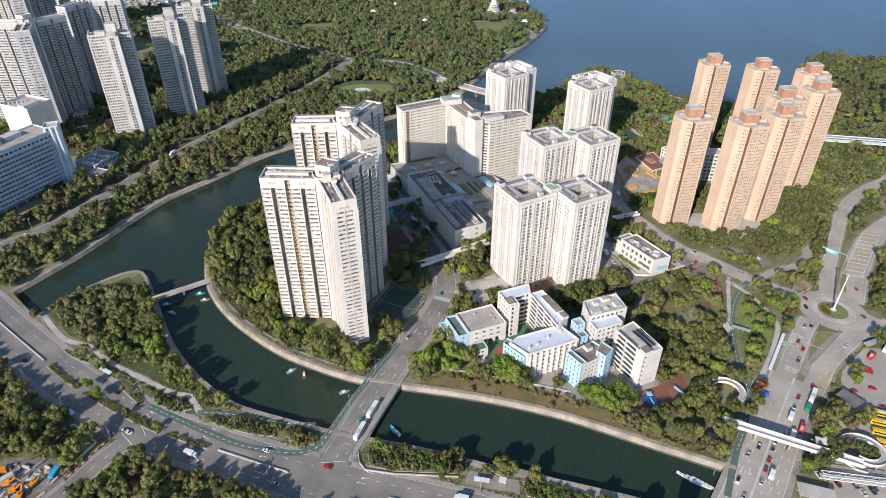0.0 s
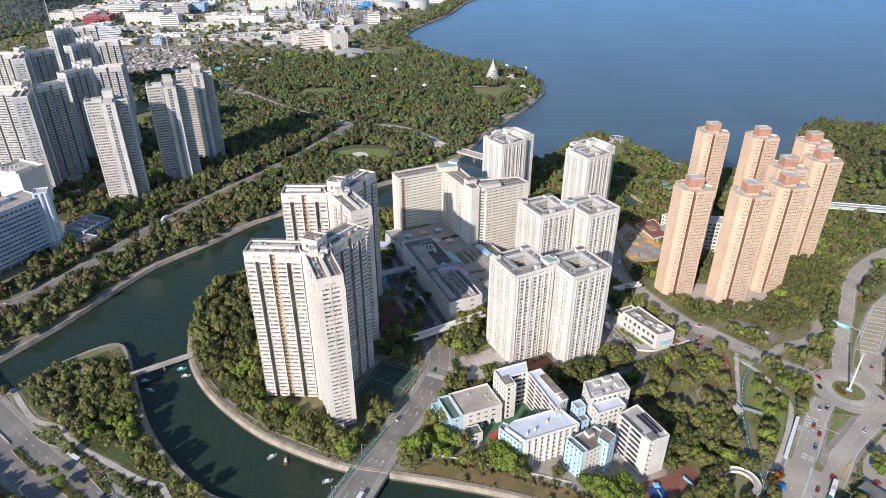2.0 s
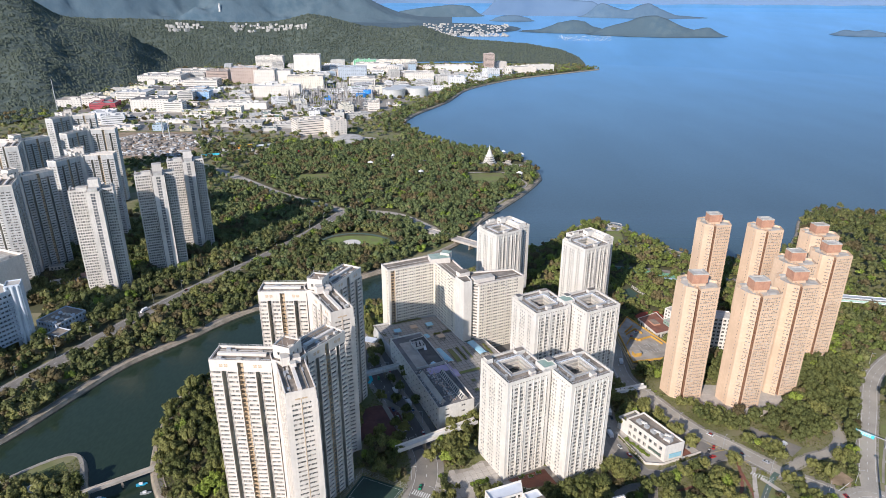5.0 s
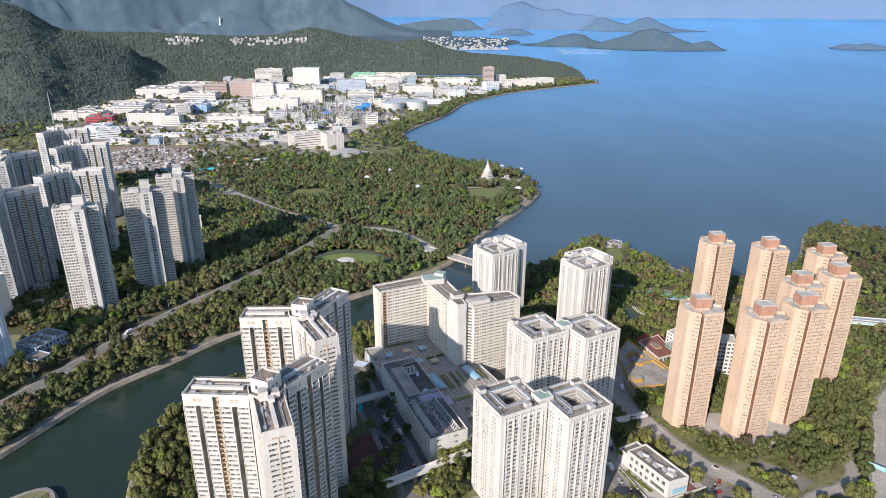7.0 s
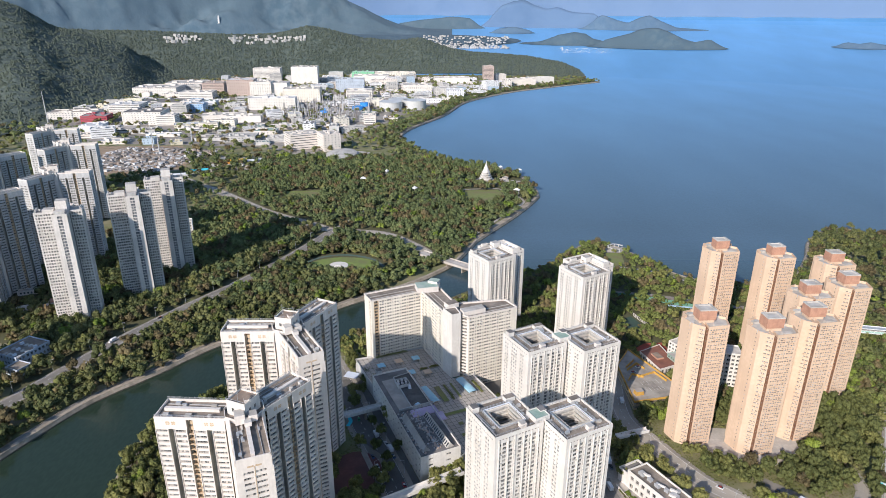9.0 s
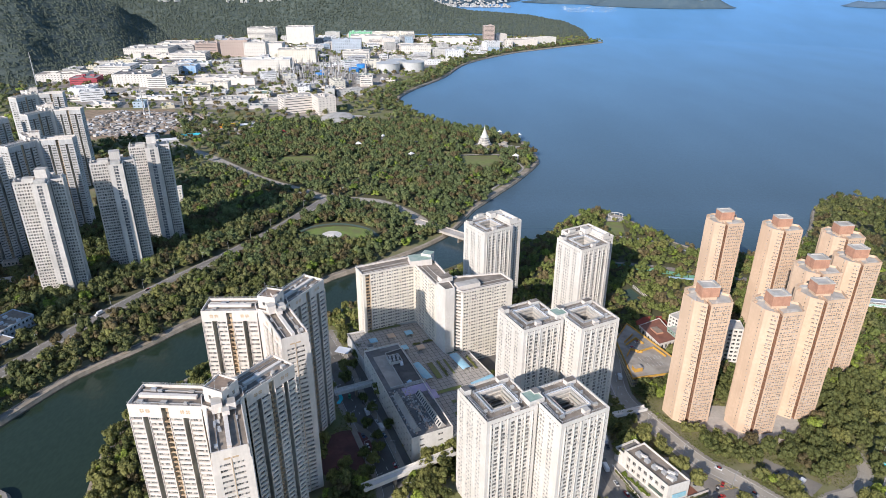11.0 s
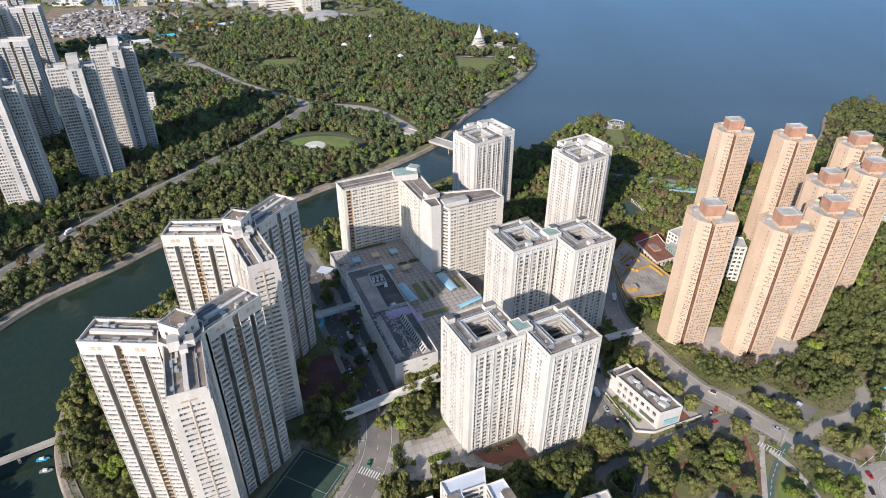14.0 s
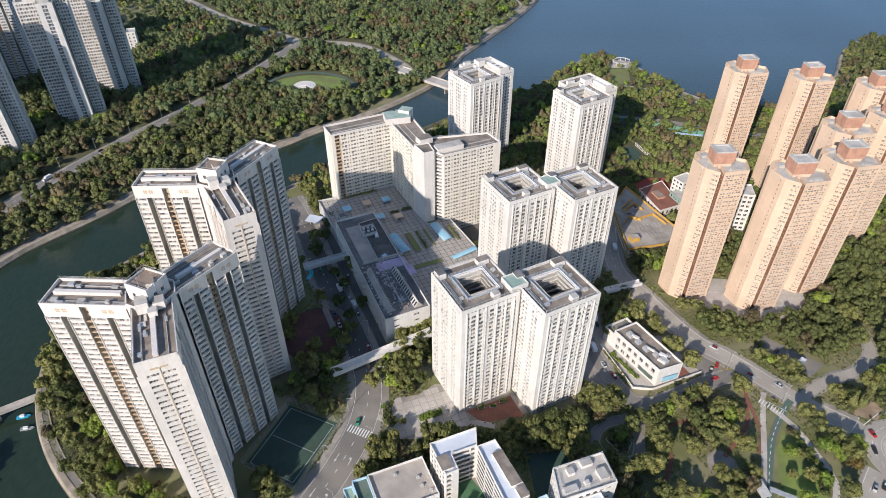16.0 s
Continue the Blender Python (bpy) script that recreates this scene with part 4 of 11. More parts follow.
def slab_block():
    """The bent cream slab: two window fronts at an angle, a blank white stair tower between."""
    b = Build("slab_block", "long bent cream slab block with rows of small windows", own=200)
    z0, z1, n = 8.0, 60.0, 19
    p = [(-35, 524), (3, 543), (21, 507.5), (35, 502), (40, 498.5), (77, 516)]
    # back side, 13 m behind
    q = [(-42, 537), (12, 564), (30, 521), (69, 529)]
    s = Shape()

    def win(L, x=0.9):
        """Pairs of wide windows with a narrow one between."""
        out = []
        while x < L - 2.4:
            out += [(x, x + 1.55), (x + 1.95, x + 3.5), (x + 4.5, x + 5.2)]
            x += 6.2
        return [c for c in out if c[1] < L - 0.6]

    east_cols = [c for c in win(40) if c[1] < 36.4]
    def lerp(f, d=0.0):
        return p[0][0] + (p[1][0] - p[0][0]) * f / 42.5, p[0][1] + (p[1][1] - p[0][1]) * f / 42.5
    b.run(s, p[0], lerp(2.2), z0, z1, 1, [])
    b.run(s, lerp(2.2), lerp(6.0), z0, z1, n, [(0.25, 3.55)], 0.3, 0.92, 1.8, mi=1, kind=0)
    b.run(s, lerp(6.0), p[1], z0, z1, n, win(36.4), 0.34, 0.80, kind=0)
    b.run(s, p[1], p[2], z0, z1, n, win(39), 0.34, 0.80, kind=0)
    b.run(s, p[2], p[3], 0, z1, n, [])
    b.run(s, p[4], p[5], 0, z1, n + 3, east_cols, 0.34, 0.80, kind=0)
    b.run(s, p[5], q[3], 0, z1, n + 3, [(2, 4.5), (6, 8.5)], 0.2, 0.85, 0.8)
    b.run(s, q[3], q[2], 0, z1, n, [])
    b.run(s, q[2], q[1], 0, z1, n, [])
    b.run(s, q[1], q[0], 0, z1, n, [])
    b.run(s, q[0], p[0], 0, z1, n + 3, [(9.0, 13.0)], 0.15, 0.85, 1.2)
    s.ob("wall", [M_CREAMY, M_BAND], b.root)
    # window boxes and air conditioners hung on the three fronts
    s = Shape()
    rng = random.Random(8)
    for (ax, ay), (bx, by), lo, rows, first in ((p[0], p[1], 7.0, n, z0), (p[1], p[2], 1.2, n, z0), (p[4], p[5], 1.2, n + 3, 0.0)):
        L = math.hypot(bx - ax, by - ay)
        ux, uy = (bx - ax) / L, (by - ay) / L
        for k in range(rows):
            x = lo
            while x < L - 2:
                if rng.random() < 0.16:
                    s.box((ax + ux * x + uy * 0.22, ay + uy * x - ux * 0.22, first + (z1 - first) / rows * (k + rng.choice((0.08, 0.14, 0.2)))), (rng.uniform(0.6, 1.4), 0.5, rng.uniform(0.3, 0.7)), math.atan2(uy, ux))
                x += 2.3
    s.ob("window_boxes", M_PALES, b.root, kind="stuff")
    s = Shape()
    b.run(s, (32.5, 503.0), (40, 499.5), 0, z1 - 1, n + 3, [(1.0, 6.6)], 0.2, 0.85, 1.2)
    s.ob("stair_wall", M_CREAM, b.root)
    b.block([(20.8, 507.5), (27.5, 496.5), (34.0, 499.5), (30, 511)], 0, z1 + 2.5, 1, M_WHITE, M_ROOF, name="stair_tower")
    poly = [p[0], p[1], p[2], p[3], p[4], p[5], q[3], q[2], q[1], q[0]]
    s = Shape()
    for f in ((0, 1, 8, 9), (1, 2, 7, 8), (2, 3, 4, 7), (4, 5, 6, 7)):
        s.face([(*poly[k], z1) for k in f])
    s.ob("roof", M_ROOF, b.root)
    for i in range(10):
        j = (i + 1) % 10
        s = Shape()
        s.bar((*poly[i], z1 + 0.6), (*poly[j], z1 + 0.6), 0.5, 1.2)
        s.ob("parapet", M_CREAM, b.root)
        s = Shape()
        s.bar((*poly[i], z1 + 1.9), (*poly[j], z1 + 1.9), 0.12, 0.12)
        s.ob("roof_rail", M_METAL, b.root)
    for i in (0, 1, 4):
        (ax, ay), (bx, by) = poly[i], poly[i + 1]
        a = math.atan2(by - ay, bx - ax)
        nx, ny = -math.sin(a), math.cos(a)
        for f0 in (3.5, 7.7):
            s = Shape()
            s.bar((ax + nx * f0 + 2 * math.cos(a), ay + ny * f0 + 2 * math.sin(a), z1 + 0.25), (bx + nx * f0 - 3 * math.cos(a), by + ny * f0 - 3 * math.sin(a), z1 + 0.25), 0.4, 0.35)
            s.ob("roof_pipe", M_ROOFL, b.root)
    b.lump("lift_house", (7, 548, z1), (17, 12, 4.5), radians(15), M_CREAM, M_GREENROOF)
    b.lump("lift_house", (13, 553, z1), (8, 7, 6.5), radians(-20), M_CREAM, M_GREENROOF)
    b.lump("lift_house", (27, 517, z1), (7, 9, 4), radians(-60), M_CREAM, M_ROOF)
    b.lump("lift_house", (43, 508, z1), (18, 7, 3.4), radians(25), M_CREAM, M_ROOFL)
    return b.finish()


slab_block()


M_TANS = island_mix("tan_appliances", [(0.52, 0.42, 0.33), (0.40, 0.31, 0.24), (0.60, 0.54, 0.48), (0.28, 0.22, 0.18), (0.56, 0.40, 0.28), (0.62, 0.46, 0.34)], 0.6)


def pink_tower(at, own):
    """A pink tower with plain gables, a deep slot between window fronts and a terracotta lift box on top."""
    b = Build("pink_tower", "tall pink apartment tower with terracotta rooftop lift box", own=own, at=at, group="pink towers")
    P = [(-13.2, 3), (-9.6, -7.0), (-3.2, -11.5), (-2.9, -5), (-1.2, -5), (-1.2, -11.5), (13, -8.5), (15, 2), (11.5, 4.0), (14, 10), (4, 14.5), (1.0, 9.5), (-3, 13.5), (-10, 10), (-9.4, 4.6)]
    z1, n = 87.5, 32

    def spec(i, L):
        if i == 0:
            return [(L - 3.0, L - 2.2)]
        if i in (1, 5, 6, 8, 9, 11, 12):
            return [c for c in even(1.35, 0.42, 0.5)(i, L) if i != 1 or c[0] > 3.4]
        if i in (2, 4):
            return [(2.0, 3.0), (4.0, 5.2)]
        if i == 3:
            return [(0.6, 1.7)]
        return []

    s = Shape()
    for i in range(len(P)):
        p, q = P[i], P[(i + 1) % len(P)]
        b.run(s, p, q, 0, z1, n, spec(i, math.hypot(q[0] - p[0], q[1] - p[1])), 0.44, 0.80, 0.16, mi=1 if i in (2, 3, 4) else 0, kind=2)
    s.ob("wall", [M_PINK, M_ORANGE], b.root)
    b.roof(P, z1, M_ROOFL, M_PINK, 1.6)
    # air conditioners and drying racks under the windows
    s = Shape()
    rng = random.Random(5)
    for i in (1, 5, 6):
        p, q = P[i], P[i + 1]
        L = math.hypot(q[0] - p[0], q[1] - p[1])
        ux, uy = (q[0] - p[0]) / L, (q[1] - p[1]) / L
        for k in range(n):
            for x0, x1 in spec(i, L):
                if rng.random() < 0.85:
                    s.box((p[0] + ux * x0 + uy * 0.3, p[1] + uy * x0 - ux * 0.3, z1 / n * (k + rng.choice((0.1, 0.15, 0.6)))), (rng.uniform(0.5, 1.2), 0.5, rng.uniform(0.2, 0.55)), math.atan2(uy, ux))
    s.ob("air_conditioners", M_TANS, b.root, kind="stuff")
    b.lump("lift_box", (0.5, 1.0, z1 + 2.0), (11.0, 8.6, 6.4), radians(5), M_BRICKBOX, M_ROOFL, "terracotta lift box")
    b.lump("lift_box_base", (0.5, 1.0, z1), (9.6, 7.2, 2.1), radians(5), M_PINK)
    s = Shape()
    for dx in (-1, 1):
        s.box((0.5 + dx * 4.6, 1.0 + dx * 0.4, z1 + 8.4), (1.6, 8.5, 0.9), radians(5))
    for dy in (-1, 1):
        s.box((0.5 - dy * 0.4, 1.0 + dy * 4.0, z1 + 8.4), (10.9, 0.6, 0.7), radians(5))
    s.ob("rim", M_ROOFL, b.root)
    for x, y, w, d, a in ((-8.5, -3.5, 4.5, 2.4, 60), (6.5, -6.8, 6.0, 2.2, 12), (9.5, 5.5, 3, 3, 10), (-5.5, 8, 4, 3, 10)):
        b.lump("roof_tank", (x, y, z1), (w, d, 1.5), radians(a), M_ROOFL, M_ROOFL)
    return b.finish()


_p = pink_tower((187, 444, 0), 24)
for dx, dy in ((37.5, -10), (72, 6), (61.5, 128.5), (100.5, 115.5), (88.5, 41.5), (125, 58.5), (139.5, 101.5)):
    copy_thing(_p, pose(187 + dx, 444 + dy, 0))


M_RECESS_SHADE = surface("recess_shade_paint", (0.16, 0.155, 0.15), (0.24, 0.23, 0.22), 0.5, (0.2, 0.19, 0.18), 0.1)
M_TOWER = surface("pale_grey_render", (0.651, 0.610, 0.570), (0.744, 0.701, 0.659), 0.5, (0.577, 0.546, 0.507), 0.08, stain=0.12)


def cross_tower(at, rz, own=60):
    """A grey-white tower with four wings, small square windows and a lift tower."""
    b = Build("cross_tower", "tall grey-white cross-shaped apartment tower among trees", own=own, at=at, rz=rz, group="grey towers")
    P = [(-6, -17), (6, -17), (6, -6), (16, -6), (16, 6), (6, 6), (6, 17), (-6, 17), (-6, 6), (-22, 6), (-22, -6), (-6, -6)]
    z1 = 103.0

    def spec(i, L):
        return [(4.2, 5.9), (6.1, 7.8)] if 11.5 < L < 12.5 else even(1.45, 0.6, 0.5)(i, L)

    s = Shape()
    for i in range(12):
        p, q = P[i], P[(i + 1) % 12]
        L = math.hypot(q[0] - p[0], q[1] - p[1])
        b.run(s, p, q, 0, z1, 36, spec(i, L), *((0.14, 0.9) if 11.5 < L < 12.5 else (0.28, 0.86)), 0.4, kind=3 if 11.5 < L < 12.5 else 6)
    s.ob("wall", M_TOWER, b.root)
    b.roof(P, z1, M_ROOFL, M_TOWER, 1.5)
    b.lump("lift_tower", (0, 0, z1), (9, 9, 10), 0, M_TOWER, M_ROOFL)
    b.lump("stepped_roof", (-11, 0, z1), (9, 8, 3.0), 0, M_TOWER, M_ROOFL)
    b.lump("lift_tower", (0, 8, z1), (8, 6, 4), 0, M_GREYW, M_ROOFL)
    # narrow dark bars paint recess shade where the wings meet, with white rims
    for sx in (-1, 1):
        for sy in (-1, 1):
            b.lump("recess", (sx * 6.35, sy * 6.35, 0), (0.7, 0.7, z1 - 1), 0, M_RECESS_SHADE)
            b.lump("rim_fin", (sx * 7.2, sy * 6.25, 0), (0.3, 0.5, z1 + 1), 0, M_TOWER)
    b.lump("stepped_roof", (0, -9.5, z1), (8, 7, 3.4), 0, M_TOWER, M_ROOFL)
    for x, y in ((0, -15.5), (14.5, 0), (-20.5, 0)):
        b.lump("crown_frame", (x, y, z1 + 1.3), (8 if not x else 1, 8 if x else 1, 2.4), 0, M_GREYW)
    return b.finish()


_l = cross_tower((-319, 616, 0), 20, 10)
for x, y, a in ((-285, 674, 25), (-276, 732, 22)):
    copy_thing(_l, pose(x, y, 0, 0, 0, a))
for x, y, a in ((-408, 752, -45), (-480, 900, -45), (-566, 1008, -40)):
    copy_thing(TRI_C, pose(x, y, 0, 0, 0, a))


def government_slab():
    b = Build("office_slab", "pale blue-grey office slab with rows of square windows", "office building", own=120)
    P = [(-393, 385), (-338, 506), (-361, 517), (-416, 396)]
    b.block(P, 6, 44, 10, M_BLUEG, None, even(2.3, 0.85, 2.0), sill=0.30, head=0.70, depth=0.6, kind=1)
    b.block(inset(P, -0.5), 44, 50, 1, M_BLUEP, M_ROOFT, even(2.6, 1.4, 2.0), 1.4, sill=0.30, head=0.62, depth=0.4, kind=1)
    L = math.hypot(55, 121)
    # storey ledges and window hoods along the river front
    for k in range(10):
        z = 6 + 3.8 * k
        s = Shape()
        s.bar((P[0][0] + 0.45, P[0][1] - 0.2, z + 0.5), (P[1][0] + 0.45, P[1][1] - 0.2, z + 0.5), 0.8, 0.9)
        s.ob("ledge", M_BLUEP, b.root)
    for k in range(14):
        f = (k + 0.5) / 14
        s = Shape()
        s.box((P[0][0] * (1 - f) + P[1][0] * f - 2, P[0][1] * (1 - f) + P[1][1] * f + 1, 0), (1.2, 1.2, 6), 0.4)
        s.ob("column", M_BLUEG, b.root)
    # stair tower with round ribs on the corner
    b.block(rect(-340, 509, 11, 12, 0.43), 0, 54, 13, M_BLUEP, M_ROOFL, even(0.6, 2.4), 1)
    for x, y in ((-341.5, 501.5), (-337.5, 503.2), (-334.3, 505.5)):
        s = Shape()
        s.tube((x, y, 0), 1.3, 1.3, 54, 12)
        s.ob("rib", M_BLUEP, b.root)
    b.lump("rooftop_hall", (-378, 470, 50), (16, 24, 6), -0.43, M_BLUEP, M_ROOFB)
    b.lump("rooftop_hall", (-366, 492, 50), (9, 14, 3.4), -0.43, M_BLUEG, M_ROOFL)
    b.lump("rooftop_hall", (-392, 440, 50), (14, 20, 6), -0.43, M_WHITE, M_ROOFL)
    rr = random.Random(31)
    for k in range(10):
        f = rr.random()
        b.lump("roof_unit", (-362 - 50 * f + rr.uniform(-4, 4), 500 - 105 * f, 50), (rr.uniform(1.5, 4), rr.uniform(1.2, 3), rr.uniform(0.8, 2.2)), -0.43, rr.choice((M_ROOFL, M_WHITE, M_METAL, M_BRICKBOX)))
    b.lump("plinth", (-382, 445, 0), (18, 120, 6), -0.43, M_BLUEG)
    return b.finish()


M_BLUEG = surface("blue_grey_panels", (0.44, 0.50, 0.58), (0.53, 0.59, 0.66), 0.4, (0.40, 0.45, 0.52), 0.1, stain=0.12)
M_BLUEP = surface("pale_blue_panels", (0.56, 0.62, 0.69), (0.65, 0.70, 0.76), 0.4, (0.52, 0.57, 0.63), 0.1, stain=0.1)
government_slab()
b = Build("annex_hall", "white hall block with a sunken plant roof behind the office slab", "building", own=10)
b.block([(-425, 574), (-392, 561), (-383, 587), (-416, 601)], 0, 46, 1, M_WHITE, M_ROOFT, None, 2.2)
b.lump("roof_hall", (-398, 574, 46), (9, 16, 3), -0.38, M_WHITE, M_ROOFL)
for k in range(5):
    b.lump("roof_unit", (-419 + 3.4 * k, 580 + 1.2 * k, 46), (1.8, 3.4, 1.8), -0.38, M_GREYW, M_ROOFL)
b.finish()
for x, y, w, d, h, m_ in ((-392, 690, 20, 9, 4.5, M_BRICKBOX), (-383, 676, 15, 8, 4, M_ROOFT), (-370, 655, 10, 8, 5, M_BRICKBOX), (-400, 662, 22, 8, 4, M_ROOFT), (-360, 668, 8, 6, 4, M_BRICKBOX)):
    b = Build("court_pavilion", "low pavilion with brown or terracotta roof between the grey towers", "pavilion", own=6)
    b.block(rect(x, y, w, d, 0.35), 0, h, 1, M_CREAM, m_, even(1.6, 1.6), 0.5)
    b.finish()
b = Build("low_annex", "low grey annex with rooftop plant", "building", own=10)
b.block(rect(-327, 538, 24, 30, -0.35), 0, 9, 2, M_BLUEG, M_ROOF, even(2.0, 1.5), 1)
b.block(rect(-316, 514, 14, 12, -0.35), 0, 6, 1, M_BLUEG, M_ROOF, even(2.0, 1.5), 1)
for k in range(12):
    b.lump("roof_unit", (-334 + 4.6 * (k % 4) + 1.6 * (k // 4), 527 + 8 * (k // 4) - 1.5 * (k % 4), 9), (2.6 - 0.4 * (k % 3), 3.0, 0.8 + 0.5 * (k % 3)), -0.35, (M_ROOFL, M_GREYW, M_ROOFB)[k % 3])
b.finish()


def podium():
    """The shopping podium: a long low block with plant on its roof, and the paved roof plaza beside it."""
    b = Build("shopping_podium", "white shopping podium with cluttered dark roof and plaza", "shopping centre", own=40)
    lower = [(9, 394), (33, 405.5), (-7, 496), (-31, 485)]
    b.block(lower, 0, 18, 4, M_WHITE, M_DARKROOF, lambda i, L: [(5, 8), (17, 20)] if i == 0 else even(2.2, 3.2, 2)(i, L), 1.3, sill=0.45, head=0.75)
    b.block([(1, 444.5), (14.2, 450.6), (-3.6, 490.2), (-15.5, 483)], 18, 18.6, 1, M_GREYW, M_TAR, None, 0.5)
    b.block(rect(-8, 474, 9, 9, radians(24)), 18.8, 20.2, 1, M_GREYW, M_TAR, None, 0.9, name="plant_pit")
    for k in range(6):
        s = Shape()
        s.tube((-10.5 + 2.6 * (k % 3) - 0.6 * (k // 3), 471.2 + 1.1 * (k % 3) + 3.4 * (k // 3), 20.2), 1.0, 0.9, 1.1, 10)
        s.ob("cooling_fan", M_GREYW, b.root)
    b.lump("tarpaulin", (-2.5, 470, 18.8), (2.2, 4.0, 1.6), radians(10), M_ROOFB, None, "crumpled white tarpaulin", 0.6)
    b.lump("tarpaulin", (4, 450, 18), (4.5, 3.0, 1.2), radians(50), M_BLUEW, None, "crumpled blue sheets", 0.6)
    for (ax, ay), (cx, cy), dark in (((-3.4, 435.5), (11.8, 401.5), False), ((10.8, 438.2), (26.6, 405.8), True)):
        # gabled skylight ridge with dark glazing bars
        d = Vector((cx - ax, cy - ay, 0)).normalized()
        n = Vector((-d.y, d.x, 0)) * 2.6
        A, C = Vector((ax, ay, 18.0)), Vector((cx, cy, 18.0))
        up = Vector((0, 0, 3.6))
        s = Shape()
        s.face([A - n, C - n, C + up, A + up])
        s.face([C + n, A + n, A + up, C + up])
        s.face([C - n, C + n, C + up])
        s.face([A + n, A - n, A + up])
        s.ob("skylight_ridge", M_ROOFL, b.root, "pale gabled skylight ridge")
        s = Shape()
        for k in range(16):
            f = (k + 0.5) / 16
            for sd in (-1, 1):
                q = A + (C - A) * f + n * (sd * 0.55) + up * 0.45 + Vector((0, 0, 0.12)) + n.normalized() * (sd * 0.1)
                if dark or sd > 0:
                    s.bar(q - n * (sd * 0.33) + up * 0.3, q + n * (sd * 0.33) - up * 0.3, 1.0, 0.1)
        s.ob("glazing", M_GLASSB, b.root)
    b.lump("roof_patch", (9.0, 442.5, 18.05), (18, 8, 0.4), radians(24), M_LILAC)
    b.lump("roof_patch", (20.5, 437.5, 18.05), (5, 9, 0.45), radians(24), M_LILAC)
    b.lump("roof_strip", (-11, 462, 18.02), (9.5, 40, 0.3), radians(24), M_ROOFT, None, "stained brown-grey roof strip")
    b.lump("step_wall", (3.5, 447.2, 18), (25, 0.6, 1.6), radians(25), M_GREYW)
    b.lump("plant_room", (-27, 490, 18), (4, 4, 2.6), radians(24), M_GREYW, M_DARKROOF)
    s = Shape()
    rng = random.Random(3)
    for k in range(260):
        u, v = rng.uniform(2, 46), rng.choice((rng.uniform(1, 5), rng.uniform(8, 17), rng.uniform(10, 15)))
        x, y = 9 - u * 0.405 + v * 0.9, 396 + u * 0.92 + v * 0.43
        s.box((x, y, 18.0), (rng.uniform(0.3, 1.3), rng.uniform(0.3, 1.1), rng.uniform(0.2, 1.0)), radians(24 + 90 * rng.random()))
    for k in range(7):
        x, y = 12 - 3.2 * k * 0.4 + 7, 402 + 3.2 * k * 0.92 + 2
        s.bar((x, y, 18.5), (x - 1.2, y + 2.6, 18.5), 0.9, 0.9)
    s.ob("roof_plant", M_PALES, b.root, kind="stuff")
    plaza = [(33.5, 406), (60, 447), (63.3, 464.8), (41.6, 505.3), (3, 541), (-49, 521), (-31.3, 485.5), (-7, 496.5)]
    b.block(plaza, 0, 10, 2, M_GREYW, None, None)
    s = Shape()
    s.face([(x, y, 10) for x, y in plaza])
    s.ob("plaza_floor", M_TILE, b.root, "grey tiled roof plaza")
    b.finish()
    return b.root


m, t, bs = nodes_of("gridded_plaza_tiles")
_br = t.nodes.new("ShaderNodeTexBrick")
_br.offset = 0.0
_br.inputs["Scale"].default_value = 1.0
_br.inputs["Brick Width"].default_value, _br.inputs["Row Height"].default_value = 3.6, 3.6
_br.inputs["Mortar Size"].default_value = 0.16
_br.inputs["Color1"].default_value, _br.inputs["Color2"].default_value = (0.37, 0.335, 0.295, 1), (0.43, 0.39, 0.345, 1)
_br.inputs["Mortar"].default_value = (0.12, 0.115, 0.11, 1)
_gg = t.nodes.new("ShaderNodeNewGeometry")
_mp = t.nodes.new("ShaderNodeMapping")
_mp.inputs["Rotation"].default_value = (0, 0, radians(-24))
t.links.new(_gg.outputs["Position"], _mp.inputs[0])
t.links.new(_mp.outputs[0], _br.inputs["Vector"])
t.links.new(_br.outputs[0], bs.inputs["Base Color"])
bs.inputs["Roughness"].default_value = 0.85
M_TILE = m
M_LILAC = surface("lilac_roof_coating", (0.46, 0.37, 0.52), (0.56, 0.46, 0.61), 0.4, (0.40, 0.34, 0.44), 0.1)
podium()


# ---- roads, paths and bridges ----
CLEAR = []      # (line, half width) kept free of trees
OPEN = []       # outlines kept free of trees


LINES = []      # every road: line, half width, order
TRIM = []       # footways and markings, cut where another road passes


def road(name, pts, half, label, mat=None, walk_w=2.6, lanes=(), z=0.06, kerb=True, category="road", edge=True, tone=None):
    ln = smooth(pts, 5)
    z += 0.011 * len(LINES)
    s = Shape()
    ribbon(s, ln, half, -half, z)
    s.ob(name, mat or tone or M_ASPHALT, None, label, category, "structure")
    if mat is None:
        TRIM.append((ln, half, walk_w if kerb else 0, lanes, z, edge, len(LINES)))
    LINES.append(([(p.x, p.y) for p in ln], half if mat is None else 0.0))
    CLEAR.append(([(p.x, p.y) for p in ln], half + (walk_w if kerb else 0.6) + 1.2))
    return ln


